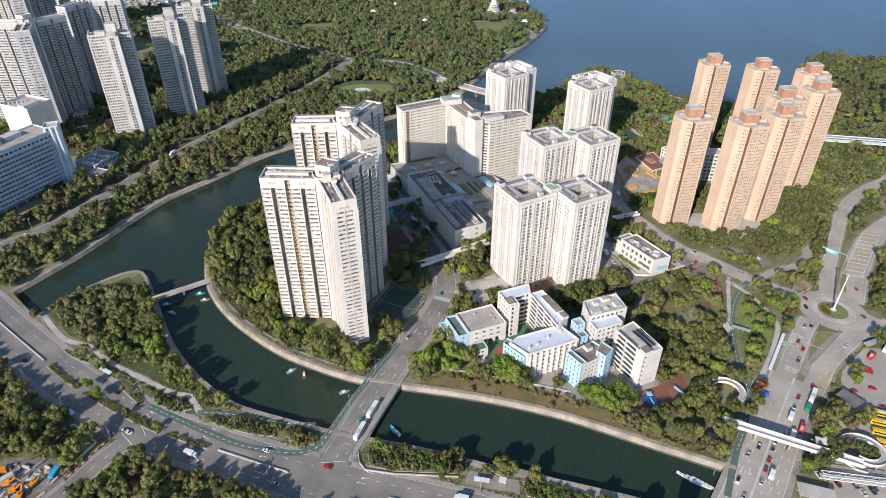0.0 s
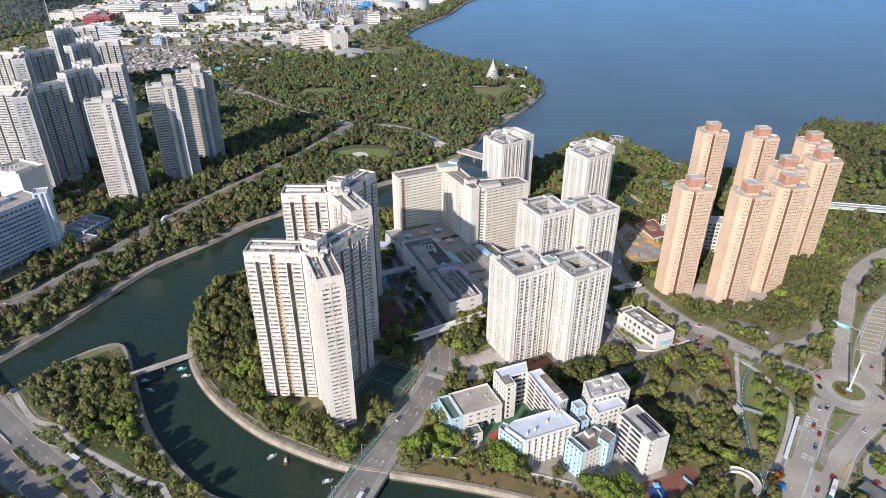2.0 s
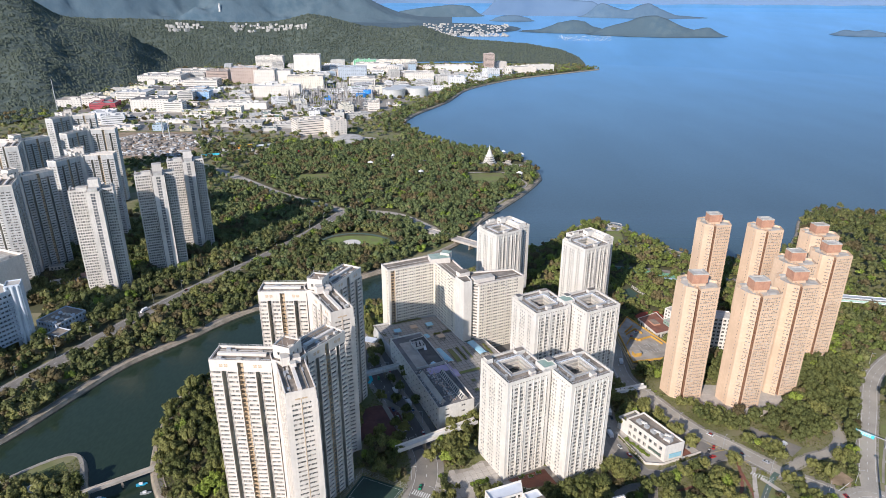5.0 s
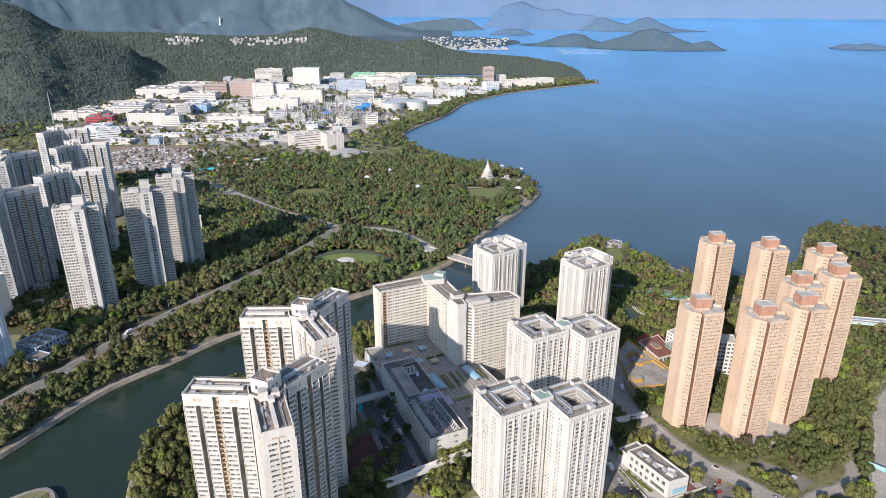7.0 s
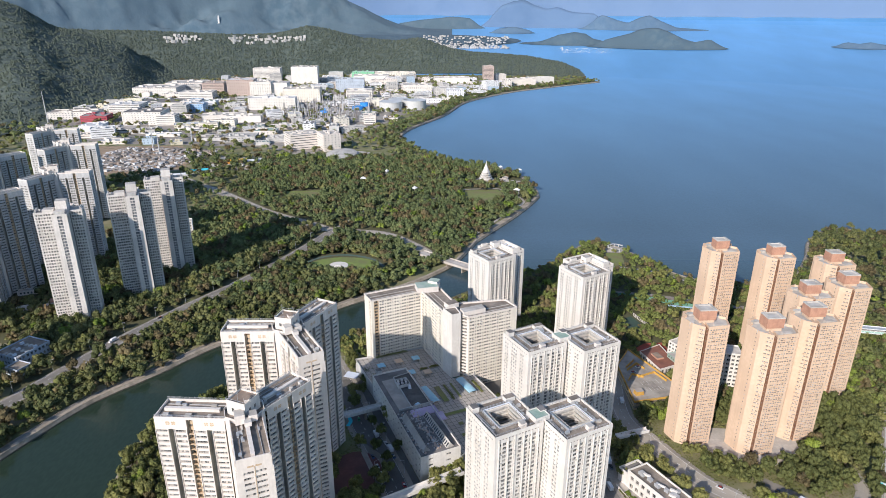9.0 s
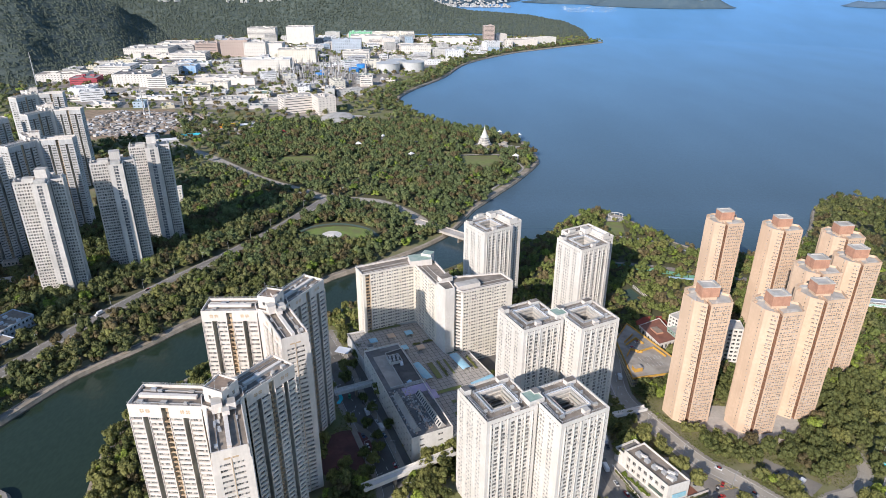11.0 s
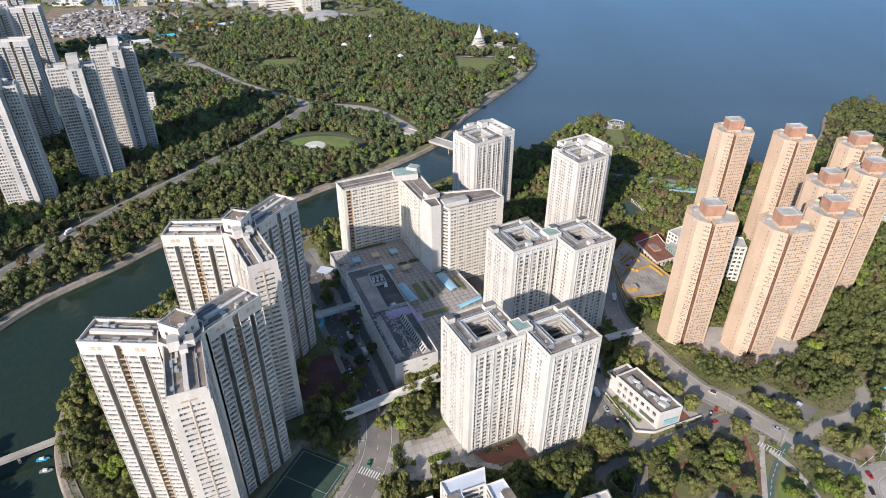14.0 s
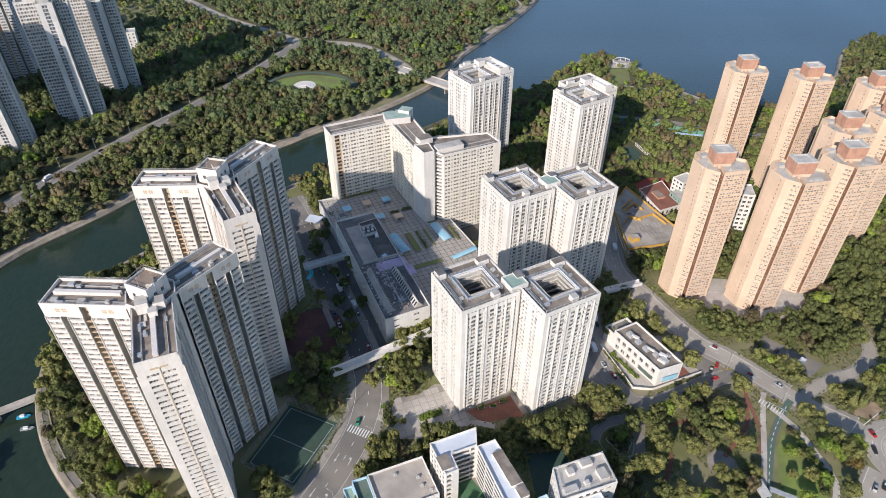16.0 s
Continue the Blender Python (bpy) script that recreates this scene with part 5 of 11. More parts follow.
def finish_roads():
    """Footways and lane lines beside and on each road, left out where they would cross another."""
    for ln, half, ww, lanes, z, edge, me in TRIM:
        others = [(q, h) for k, (q, h) in enumerate(LINES) if k != me and h > 0] + [([(261.5, 324.5), (262, 324.5)], 21.5)]
        ns = sides(ln)

        def free(off, grow=0.3):
            xs = np.array([p.x + n.x * off for p, n in zip(ln, ns)])
            ys = np.array([p.y + n.y * off for p, n in zip(ln, ns)])
            bad = np.zeros(len(ln), bool)
            for q, h in others:
                bad |= near_line(q, xs, ys, h + grow)
            out, cur = [], []
            for i, p in enumerate(ln):
                if bad[i]:
                    if len(cur) > 1:
                        out.append(cur)
                    cur = []
                else:
                    cur.append(p)
            return out + ([cur] if len(cur) > 1 else [])

        if ww:
            for sd in (1, -1):
                for piece in free(sd * (half + ww / 2), 0.8):
                    s = Shape()
                    a, c = sorted((sd * half, sd * (half + ww)), reverse=True)
                    ribbon(s, piece, a, c, 0.2 + 0.004 * me, 0, 0.2)
                    s.ob("pavement", M_PAVING, None, "grey paved footway with kerb beside the road", "pavement", "structure")
        s = Shape()
        for off in lanes:
            for piece in free(off, 1.0):
                dashes(s, piece, off, z + 0.02, 2.4, 5.4, 0.12)
        if edge and half > 4:
            for off in (half - 0.5, -half + 0.5):
                for piece in free(off, 1.0):
                    dashes(s, piece, off, z + 0.02, 40, 0.1, 0.09)
        if s.f:
            s.ob("lane_marking", M_PAINT, None, "white painted lane lines on the road", "lane marking", kind="structure")


L_SOUTH = road("road_south", [(-520, 470), (-420, 405), (-340, 350), (-289, 311), (-247, 280), (-219, 260), (-190, 243), (-164, 229), (-141, 219), (-112, 209), (-83, 199), (-50, 189), (-10, 179), (40, 166), (110, 145), (160, 128)], 13, "wide grey dual carriageway along the river", lanes=(7.4, -7.4), tone=M_ASPHALT)
L_BRIDGE = road("road_estate", [(-56, 203), (-45, 234), (-35, 258), (-20, 291), (-7, 318), (0.5, 340), (2, 362), (-4, 385), (-22, 426), (-36, 454), (-55, 500), (-75, 540)], 7.2, "grey estate road crossing the river bridge", lanes=(0,), walk_w=3.4)
L_EAST = road("road_east", [(86.5, 98), (118.5, 143), (151.5, 186.5), (187.5, 236.5), (207, 262)], 13.0, "multi-lane grey road with traffic", lanes=(9.6, 6.2, -3.4, -6.8, -10.2), tone=M_ASPHALTL)
L_EASTN = road("road_east", [(198, 258), (206.5, 270), (218, 285.4), (230, 302), (242, 316)], 5.6, "two-lane grey road to the roundabout", lanes=(1.8,), walk_w=1.6, tone=M_ASPHALTL)
road("road_slip", [(285, 319), (268, 304.5), (252, 291.5), (243.5, 285), (231, 274), (221, 262), (212, 252)], 6.0, "grey slip road from the roundabout to the main road", lanes=(0,), walk_w=1.6, tone=M_ASPHALTL)
L_WESTARM = road("road_shops", [(246, 338), (221, 358), (197, 384), (181, 400), (163, 434), (151, 462), (154, 500), (163, 545)], 5.2, "grey two-lane road below the pink towers", lanes=(0,), tone=M_ASPHALTL)
L_NORTHARM = road("road_north", [(266, 340), (271, 352), (287, 379), (314, 420), (348, 468), (406, 511), (520, 570)], 4.8, "grey road climbing past the wooded slope", lanes=(0,), walk_w=1.4, tone=M_ASPHALTL)
road("road_hill", [(279, 334), (289, 350), (299, 365), (316, 388), (343, 418), (398, 455), (470, 490)], 8, "grey hatched slip road at the roundabout", lanes=(-5,), walk_w=1.4, tone=M_ASPHALTL)
road("road_depot", [(284, 312), (300, 295), (350, 272), (460, 235)], 8, "grey road leaving the roundabout by the depot", lanes=(0, 4), tone=M_ASPHALTL)
L_WEST = road("road_west", [(-450, 300), (-380, 355), (-325, 420), (-300, 470), (-272, 545), (-237, 620), (-200, 686), (-165, 760), (-142, 820), (-128, 862)], 5.6, "grey road between trees on the far river bank", lanes=(0,), walk_w=1.6, tone=M_ASPHALT)
road("road_park", [(-128, 862), (-170, 895), (-240, 946), (-367, 1070), (-520, 1185), (-800, 1300)], 6, "grey road beside the wooded park", lanes=(0,), tone=M_ASPHALTL)
road("road_park", [(-128, 862), (-60, 852), (-10, 800), (2, 772)], 5, "grey road beside the wooded park", lanes=(0,), tone=M_ASPHALTL)
road("road_site", [(-160, 222), (-168, 214), (-177, 200), (-185, 184), (-212, 140)], 5.5, "grey side road by the works site", lanes=(0,), walk_w=1.5)
road("road_loop", [(226, 360), (245, 371), (262, 377), (276, 390), (280, 408)], 2.6, "narrow looping lane above the roundabout", walk_w=1.4, edge=False, tone=M_ASPHALTL)
road("estate_path", [(8, 345), (30, 338), (58, 342), (66, 340)], 1.6, "pale estate footpath round the towers", M_PLAZA, kerb=False, category="path", edge=False)
road("cycle_track", [(-164, 240), (-151, 234), (-128, 223), (-108, 214.5), (-89, 210), (-74, 209), (-65, 213), (-60, 224), (-52, 244), (-43, 262), (-28, 292)], 1.7, "green painted cycle track beside the road", M_CYCLE, z=0.14, kerb=False, category="cycle track", edge=False)
road("cycle_track", [(218, 357), (214, 353), (204, 341), (197, 330), (188, 310), (184, 297), (177, 269), (176, 254), (163, 226), (153, 211), (138, 184)], 1.7, "green painted cycle track beside the road", M_CYCLE, kerb=False, category="cycle track", edge=False)
road("red_path", [(198, 366), (194, 352), (190, 342), (182, 333), (173, 324)], 1.0, "curving red paved park path", M_REDPAVE, kerb=False, category="path", edge=False)
road("red_path", [(196, 360), (196, 348), (195, 336), (190, 326)], 1.0, "curving red paved park path", M_REDPAVE, kerb=False, category="path", edge=False)
road("bank_path", [(-268, 322), (-240, 296), (-220, 289), (-202, 275), (-181, 264), (-156, 251), (-144, 248), (-138, 241), (-134, 235)], 1.7, "pale riverside footpath between trees", M_PLAZA, kerb=False, category="path", edge=False)

road("cycle_track", [(-136, 236), (-120, 235), (-103, 232), (-87, 228.5), (-69, 227.5)], 1.5, "green painted cycle track branching to the river", M_CYCLE, kerb=False, category="cycle track", edge=False)
road("red_path", [(182, 360), (172, 350), (164, 345), (152, 341), (147, 334), (148, 324), (141, 310)], 1.0, "curving red paved park path", M_REDPAVE, kerb=False, category="path", edge=False)
road("park_path", [(206, 352), (213, 341), (217, 325), (218.5, 311), (210, 295), (198, 277), (189, 265), (176, 247)], 1.5, "pale curving path beside the lawn", M_PLAZA, kerb=False, category="path", edge=False)
road("park_path", [(206, 362), (201, 350), (193, 328), (183, 303)], 1.3, "pale path along the cycle track", M_PLAZA, kerb=False, category="path", edge=False)
road("shop_drive", [(196, 374), (178, 368), (160, 359.5), (147, 354), (138, 355), (131, 366), (124, 384), (122, 400)], 3.6, "shaded asphalt drive round the shop", walk_w=1.0, edge=False)
road("shop_drive", [(140, 350), (136, 338), (131, 322), (118, 322), (113, 332), (120, 342), (133, 345)], 2.2, "shaded asphalt turning loop by the park", walk_w=0.6, edge=False)
finish_roads()
CLEAR.append(([(p.x, p.y) for p in L_WEST], 11.0))

# roundabout with planted island
s = Shape()
for i in range(48):
    a, c = 2 * math.pi * i / 48, 2 * math.pi * (i + 1) / 48
    s.face([(261.5 + r * math.cos(x), 324.5 + r * math.sin(x), 0.31) for r, x in ((12.5, a), (21.5, a), (21.5, c), (12.5, c))])
s.ob("roundabout", M_ASPHALTL, None, "grey roundabout carriageway round a planted island", "road", "structure")
s = Shape()
for r0, r1, mi in ((12.5, 11.8, 0), (11.8, 9.2, 1)):
    for i in range(48):
        a, c = 2 * math.pi * i / 48, 2 * math.pi * (i + 1) / 48
        s.face([(261.5 + r * math.cos(x), 324.5 + r * math.sin(x), 0.48) for r, x in ((r1, a), (r0, a), (r0, c), (r1, c))], 0)
        if not mi:
            s.face([(261.5 + r0 * math.cos(x), 324.5 + r0 * math.sin(x), z) for x, z in ((a, 0), (c, 0), (c, 0.48), (a, 0.48))], mi)
s.ob("roundabout_island", M_PLAZA, None, "round traffic island with a pale paved ring", "traffic island", "structure")
s = Shape()
s.face([(261.5 + 9.3 * math.cos(i * math.pi / 16), 324.5 + 9.3 * math.sin(i * math.pi / 16), 0.5) for i in range(32)])
s.ob("island_lawn", M_LAWN, None, "mown grass on the roundabout island", "lawn", "structure")
CLEAR.append(([(261.5, 324.5), (262, 324.5)], 22))


def flat(name, pts, mat, label, category, z=0.09, open_=True):
    z = z + 0.003 * (len(OPEN) % 9)
    s = Shape()
    s.face([(x, y, z) for x, y in pts])
    o = s.ob(name, mat, None, label, category, "structure")
    if o.data.polygons[0].normal.z < 0:
        o.data.flip_normals()
    if open_:
        OPEN.append(pts)
    return o


M_GREENFENCE = surface("green_fence_mesh", (0.10, 0.24, 0.17), (0.15, 0.31, 0.22), 0.8)
M_RESERVE = surface("worn_brown_paving", (0.20, 0.17, 0.14), (0.29, 0.25, 0.21), 0.5, (0.34, 0.30, 0.26), 0.12, bump=0.2)
M_DIRT = surface("dark_site_dirt", (0.12, 0.095, 0.075), (0.22, 0.18, 0.145), 0.4, (0.28, 0.25, 0.22), 0.1, bump=0.4)
M_COURT = surface("green_court", (0.036, 0.072, 0.052), (0.055, 0.10, 0.072), 0.4, (0.045, 0.07, 0.055), 0.1)
M_COURTG = surface("bright_green_court", (0.06, 0.15, 0.075), (0.09, 0.20, 0.10), 0.4, (0.07, 0.14, 0.08), 0.1)
M_COURTR2 = surface("red_court_paint", (0.35, 0.07, 0.05), (0.42, 0.10, 0.07), 0.4)
M_COURTR = surface("red_court", (0.13, 0.05, 0.045), (0.19, 0.08, 0.065), 0.4, (0.11, 0.05, 0.045), 0.1)
M_EARTH = surface("bare_earth", (0.28, 0.2, 0.13), (0.42, 0.31, 0.21), 0.3, (0.22, 0.16, 0.1), 0.08, bump=0.4)
flat("sports_court", [(-26, 307), (-11, 341), (-37, 352), (-51, 318)], M_COURT, "fenced green sports court with white lines", "sports court", 0.1)
_o = [(-33 + 17 * math.cos(k * math.pi / 12), 402 + 21 * math.sin(k * math.pi / 12)) for k in range(24)]
flat("oval_court", _o, M_COURTR, "dark red oval play court", "sports court", 0.1)
flat("estate_plaza", [(13, 338), (19, 331), (38, 334), (56, 341), (90, 350), (96, 356), (74, 362), (50, 352), (44, 366), (36, 366), (28, 359), (16, 357)], M_PAVING, "pale paved plaza before the white towers", "plaza", 0.11)
flat("red_terrace", [(52, 349), (60, 342), (81, 346), (75, 359)], M_REDPAVE, "red brick terrace with planters", "terrace", 0.13)
flat("tower_court", [(108, 352), (132, 360), (132, 470), (150, 520), (130, 520), (100, 480), (70, 440), (64, 400), (95, 392), (116, 366)], M_PAVING, "grey service court between white towers", "pavement", 0.07)
flat("service_lane", [(44, 508), (67, 466), (66, 452), (74, 446), (92, 474), (104, 500), (112, 540), (92, 545), (80, 520)], M_ASPHALTD, "shaded asphalt service lane behind the plaza", "road", 0.072)
flat("estate_yard", [(-10, 372), (12, 386), (-34, 494), (-46, 514), (-72, 500), (-40, 440), (-18, 420)], M_ASPHALTD, "dark asphalt service yard by the podium", "yard", 0.065)
flat("pink_court", [(178, 456), (184, 430), (206, 420), (232, 412), (258, 428), (262, 446), (236, 450), (208, 452)], M_PLAZA, "sandy paved court round the pink towers", "plaza", 0.075)
flat("car_lot", [(212, 388), (235, 372), (246, 381), (222, 402)], M_ASPHALT, "shaded asphalt car lot among trees", "car park", 0.09)
flat("shop_lot", [(128, 394), (139, 364), (149, 363), (178, 375), (164, 402), (140, 404)], M_PLAZA, "pale paved forecourt of the white shop", "forecourt", 0.1)
flat("shop_terrace", [(165.5, 371.5), (172, 374.5), (156, 403), (149.5, 401.5)], M_REDPAVE, "red-brown paved terrace behind the shop", "terrace", 0.14)
flat("shop_parking", [(178, 372), (196, 372), (188, 388), (176, 400), (166, 398)], M_ASPHALT, "asphalt parking strip with parked cars", "car park", 0.085)
flat("road_reserve", [(212.6, 267), (226.5, 286), (239, 303), (246, 304), (255, 301.5), (238.5, 287), (223, 274), (213.5, 263)], M_RESERVE, "brown-grey paved reserve between the carriageways", "pavement", 0.24)
flat("verge_lawn", [(242, 304.5), (250.5, 301.5), (235.1, 289.6), (221.5, 276.6), (229, 288)], M_LAWN, "grass wedge between the carriageways", "lawn", 0.33)
flat("school_yard", [(0, 305), (14, 284), (34, 266), (48, 258), (74, 246), (118, 244), (128, 262), (112, 300), (104, 312), (80, 300), (60, 324), (30, 316)], M_PAVING, "paved school yard", "school yard", 0.07)
flat("road_verge", [(276, 350), (281, 344), (288, 358), (303, 384), (322, 410), (318, 412), (296, 383), (282, 362)], M_LAWN, "grass verge between road and slip road", "lawn", 0.2)
flat("school_court", [(43, 313), (52, 314), (64, 298), (55, 292), (43, 290), (39, 279), (30, 276), (26, 290), (33, 298), (41, 299)], M_COURTG, "bright green school court with red patch", "sports court", 0.2)
flat("court_patch", [(31, 285), (37, 290), (38, 281), (33, 278)], M_COURTR2, "red painted patch on the school court", "sports court", 0.26)
flat("school_field", [(82, 302), (88, 302), (99, 309), (99, 327), (80, 325)], M_COURT, "green school court in shade", "sports court", 0.1)
flat("bus_depot", [(238, 268), (262, 288), (300, 288), (360, 262), (420, 230), (380, 120), (175, 120), (190, 190)], M_ASPHALTL, "worn asphalt bus depot yard", "bus depot", 0.05)
flat("works_site", [(-186, 190), (-196, 204), (-216, 206), (-250, 203), (-240, 150), (-200, 160)], M_DIRT, "brown earth works site with machines", "construction site", 0.08)
flat("earth_patch", [(246, 348), (256, 345), (262, 352), (258, 360), (249, 356)], M_EARTH, "bare brown earth patch by the road", "earth", 0.1)
flat("park_clearing", [(170.5 + 7 * math.cos(k * 0.3927), 319 + 8.5 * math.sin(k * 0.3927)) for k in range(16)], M_RESERVE, "pale paved clearing in the park", "plaza", 0.1)
flat("park_terrace", [(97, 241), (117, 234), (128, 244), (144, 251), (141, 265), (124, 256), (112, 252)], M_REDPAVE, "red paved riverside terrace", "terrace", 0.1)
_o = [(-94 + 40 * math.cos(k * math.pi / 16), 744 + 24 * math.sin(k * math.pi / 16)) for k in range(32)]
flat("garden_lawn", _o, M_LAWNB, "round green garden lawn with path", "lawn", 0.1)
flat("cape_lawn", [(44, 1063), (104, 1070), (112, 1030), (102, 998), (56, 990), (48, 1020)], M_LAWN, "olive mown lawn among park trees", "lawn", 0.1)
flat("playing_field", [(-236, 1000), (-176, 1012), (-170, 1060), (-232, 1052)], M_LAWN, "green playing field among trees", "playing field", 0.1)
flat("scrap_yard", [(-720, 1390), (-541, 1402), (-450, 1190), (-573, 1142), (-660, 1230)], M_EARTH, "brown open storage yard with heaped goods", "yard", 0.1)
flat("tower_estate_court", [(-350, 640), (-318, 630), (-288, 690), (-290, 735), (-330, 740), (-360, 690)], M_ASPHALTD, "shaded paved court round the grey towers", "pavement", 0.07, False)
road("garden_path", [(-140, 742), (-128, 764), (-98, 775), (-66, 764), (-48, 740)], 2.2, "pale green garden path round the lawn", M_CYCLE, kerb=False, category="path", edge=False)
flat("point_terrace", [(212, 791), (235, 790), (240, 808), (228, 813), (216, 808)], M_PLAZA, "pale paved terrace on the park point", "terrace", 0.12)
flat("point_lawn", [(214, 789), (232, 789), (227, 755), (210, 745), (204, 752)], M_LAWN, "green lawn below the park point", "lawn", 0.1)
road("shore_path", [(150, 724), (160, 742), (180, 752), (204, 746), (218, 744), (240, 737), (260, 728), (275, 712), (290, 700), (330, 684)], 1.8, "sandy path through the shore park", M_PLAZA, kerb=False, category="path", edge=False)
road("shore_drive", [(160, 682), (197, 675), (232, 668), (271, 656), (320, 640)], 4.2, "brown-grey drive behind a green fence", M_RESERVE, kerb=False, category="road", edge=False)
flat("shore_court", [(182, 612), (198, 622), (206, 602), (192, 594)], M_COURT, "green tennis court by the shore park", "sports court", 0.1)
flat("shore_clearing", [(214, 612), (236, 616), (246, 606), (222, 598)], M_EARTH, "sandy clearing between shore trees", "plaza", 0.09)
e = thing("court_fence", "pale mesh fence beside the tennis court", "fence")
for k in range(6):
    s = Shape()
    for zz in (0.4, 1.6, 2.8):
        s.bar((200.9 + 1.2 * k, 623.6 - 3.5 * k, zz), (202.1 + 1.2 * k, 620.1 - 3.5 * k, zz), 0.15, 0.35)
    s.box((200.9 + 1.2 * k, 623.6 - 3.5 * k, 0), (0.25, 0.25, 3.0), 0)
    s.ob("panel", M_WHITE, e)
e = thing("drive_fence", "green mesh fence along the shore drive", "fence")
for k in range(14):
    a, c = (192 + 5.6 * k, 668.5 - 1.45 * k - 0.011 * k * k * 5), (197.4 + 5.6 * k, 667.1 - 1.45 * k - 0.011 * k * k * 5)
    s = Shape()
    s.bar((*a, 2.1), (*c, 2.1), 0.15, 4.0)
    s.ob("panel", M_GREENFENCE, e)
# garden amphitheatre
s = Shape()
for k in range(4):
    s.tube((-100, 742, 0.1 + 0.4 * k), 11 - 2.4 * k, 11 - 2.4 * k, 0.5, 28)
s.ob("garden_fountain", M_WHITE, None, "white stepped round garden fountain on the lawn", "fountain")

# court lines
s = Shape()
_q = [(-27, 309), (-13, 340), (-36, 350), (-49, 319)]
for i in range(4):
    s.bar((*_q[i], 0.12), (*_q[(i + 1) % 4], 0.12), 0.15, 0.02)
s.bar((-20, 324.5, 0.12), (-42.5, 334.5, 0.12), 0.15, 0.02)
s.ob("court_lines", M_PAINT, None, "white painted court lines", "court marking", kind="structure")
# zebra crossing over the estate road
s = Shape()
for k in range(9):
    s.box((-5.2 + k * 1.3, 338.6 - 0.52 * k, 0.07), (0.65, 4.2, 0.02), radians(-22))
s.ob("zebra_crossing", M_PAINT, None, "white zebra crossing on the estate road", "zebra crossing", kind="structure")
# yellow box by the depot
s = Shape()
for k in range(9):
    x, y = 210 + k * 2.3, 249 + k * 2.3
    s.bar((x - 1.5, y + 2.2, 0.33), (x + 9.5 - 0.6 * k, y - 0.6 * k, 0.33), 0.22, 0.02)
    s.bar((x + 0.5, y - 2, 0.33), (x + 6, y + 7 - 0.5 * k, 0.33), 0.22, 0.02)
for k in range(5):
    x, y = 187 + k * 3.4, 381 - k * 3.4
    s.bar((x - 3, y - 1.5, 0.3), (x + 5.5, y + 0.5, 0.3), 0.25, 0.02)
    s.bar((x - 1, y + 4, 0.3), (x + 3, y - 4, 0.3), 0.25, 0.02)
s.ob("yellow_box_marking", M_YELLOW, None, "yellow cross-hatched road marking", "road marking", kind="structure")
# chevron hatching on the hill slip road
s = Shape()
for k in range(24):
    x, y, _h = (295 + k * 1.95, 362 + k * 2.45, 0)
    s.bar((x - 4, y + 4.5, 0.33), (x + 6.5, y + 0.5, 0.33), 0.7, 0.02, k % 2)
s.bar((291, 367, 0.34), (337, 424, 0.34), 0.3, 0.02)
s.bar((301, 361, 0.34), (347, 418, 0.34), 0.3, 0.02)
s.ob("chevron_marking", [M_PAINT, M_YELLOW], None, "white chevron road hatching", "road marking", kind="structure")


def bridge(name, label, a, b, width, z, thick=1.0, piers=2, rail=1.1, roofed=False, mat=None):
    """A straight deck with parapets, end abutments and round piers."""
    e = thing(name, label, "bridge")
    mat = mat or M_PLAZA
    d = Vector((b[0] - a[0], b[1] - a[1], 0))
    L = d.length
    ang = math.atan2(d.y, d.x)
    mx, my = (a[0] + b[0]) / 2, (a[1] + b[1]) / 2
    s = Shape()
    s.box((mx, my, z - thick), (L, width, thick), ang)
    s.ob("deck", mat, e)
    nx, ny = -math.sin(ang), math.cos(ang)
    for sd in (-1, 1):
        s = Shape()
        o = sd * (width / 2 - 0.2)
        s.box((mx + nx * o, my + ny * o, z), (L, 0.3, rail), ang)
        s.ob("parapet", mat, e)
    for k in range(piers):
        f = (k + 1) / (piers + 1)
        s = Shape()
        s.box((a[0] + d.x * f, a[1] + d.y * f, WATER_Z - 1.5), (1.2, max(width - 2, 1.2), z - thick - WATER_Z + 1.5), ang)
        s.ob("pier", M_BANK, e)
    if roofed:
        s = Shape()
        s.box((mx, my, z + 2.7), (L, width + 0.6, 0.25), ang)
        s.ob("canopy", M_METAL, e)
        s = Shape()
        for k in range(int(L / 4) + 1):
            f = k * 4 / L
            for sd in (-1, 1):
                s.box((a[0] + d.x * f + nx * sd * width / 2, a[1] + d.y * f + ny * sd * width / 2, z), (0.16, 0.16, 2.7), ang)
        s.ob("canopy_frame", M_METAL, e)
    return e


bridge("river_bridge", "grey concrete road bridge over the river", (-54.5, 212), (-27.5, 276), 21.5, -0.05, 1.4, 3, 0.2, mat=M_PAVING)
# steel parapets on the bridge
for sd in (-1, 1):
    e = thing("bridge_railing", "grey steel railing along the road bridge", "railing")
    s = Shape()
    nx, ny = -0.921, 0.389
    for zz in (0.45, 0.85, 1.2):
        s.bar((-54.5 + nx * sd * 10.4, 212 + ny * sd * 10.4, zz), (-27.5 + nx * sd * 10.4, 276 + ny * sd * 10.4, zz), 0.12, 0.1)
    s.ob("rail", M_METAL, e)
    for k in range(24):
        f = k / 23
        s = Shape()
        s.box((-54.5 + 27 * f + nx * sd * 10.4, 212 + 64 * f + ny * sd * 10.4, -0.05), (0.18, 0.18, 1.3), 1.17)
        s.ob("post", M_METAL, e)
bridge("footbridge", "slim white concrete footbridge over the river", (-214, 322), (-164, 355), 3.6, 2.4, 0.8, 2)
bridge("mouth_bridge", "pale concrete road bridge at the river mouth", (-8, 776), (60, 722), 13, 4.0, 1.6, 3)
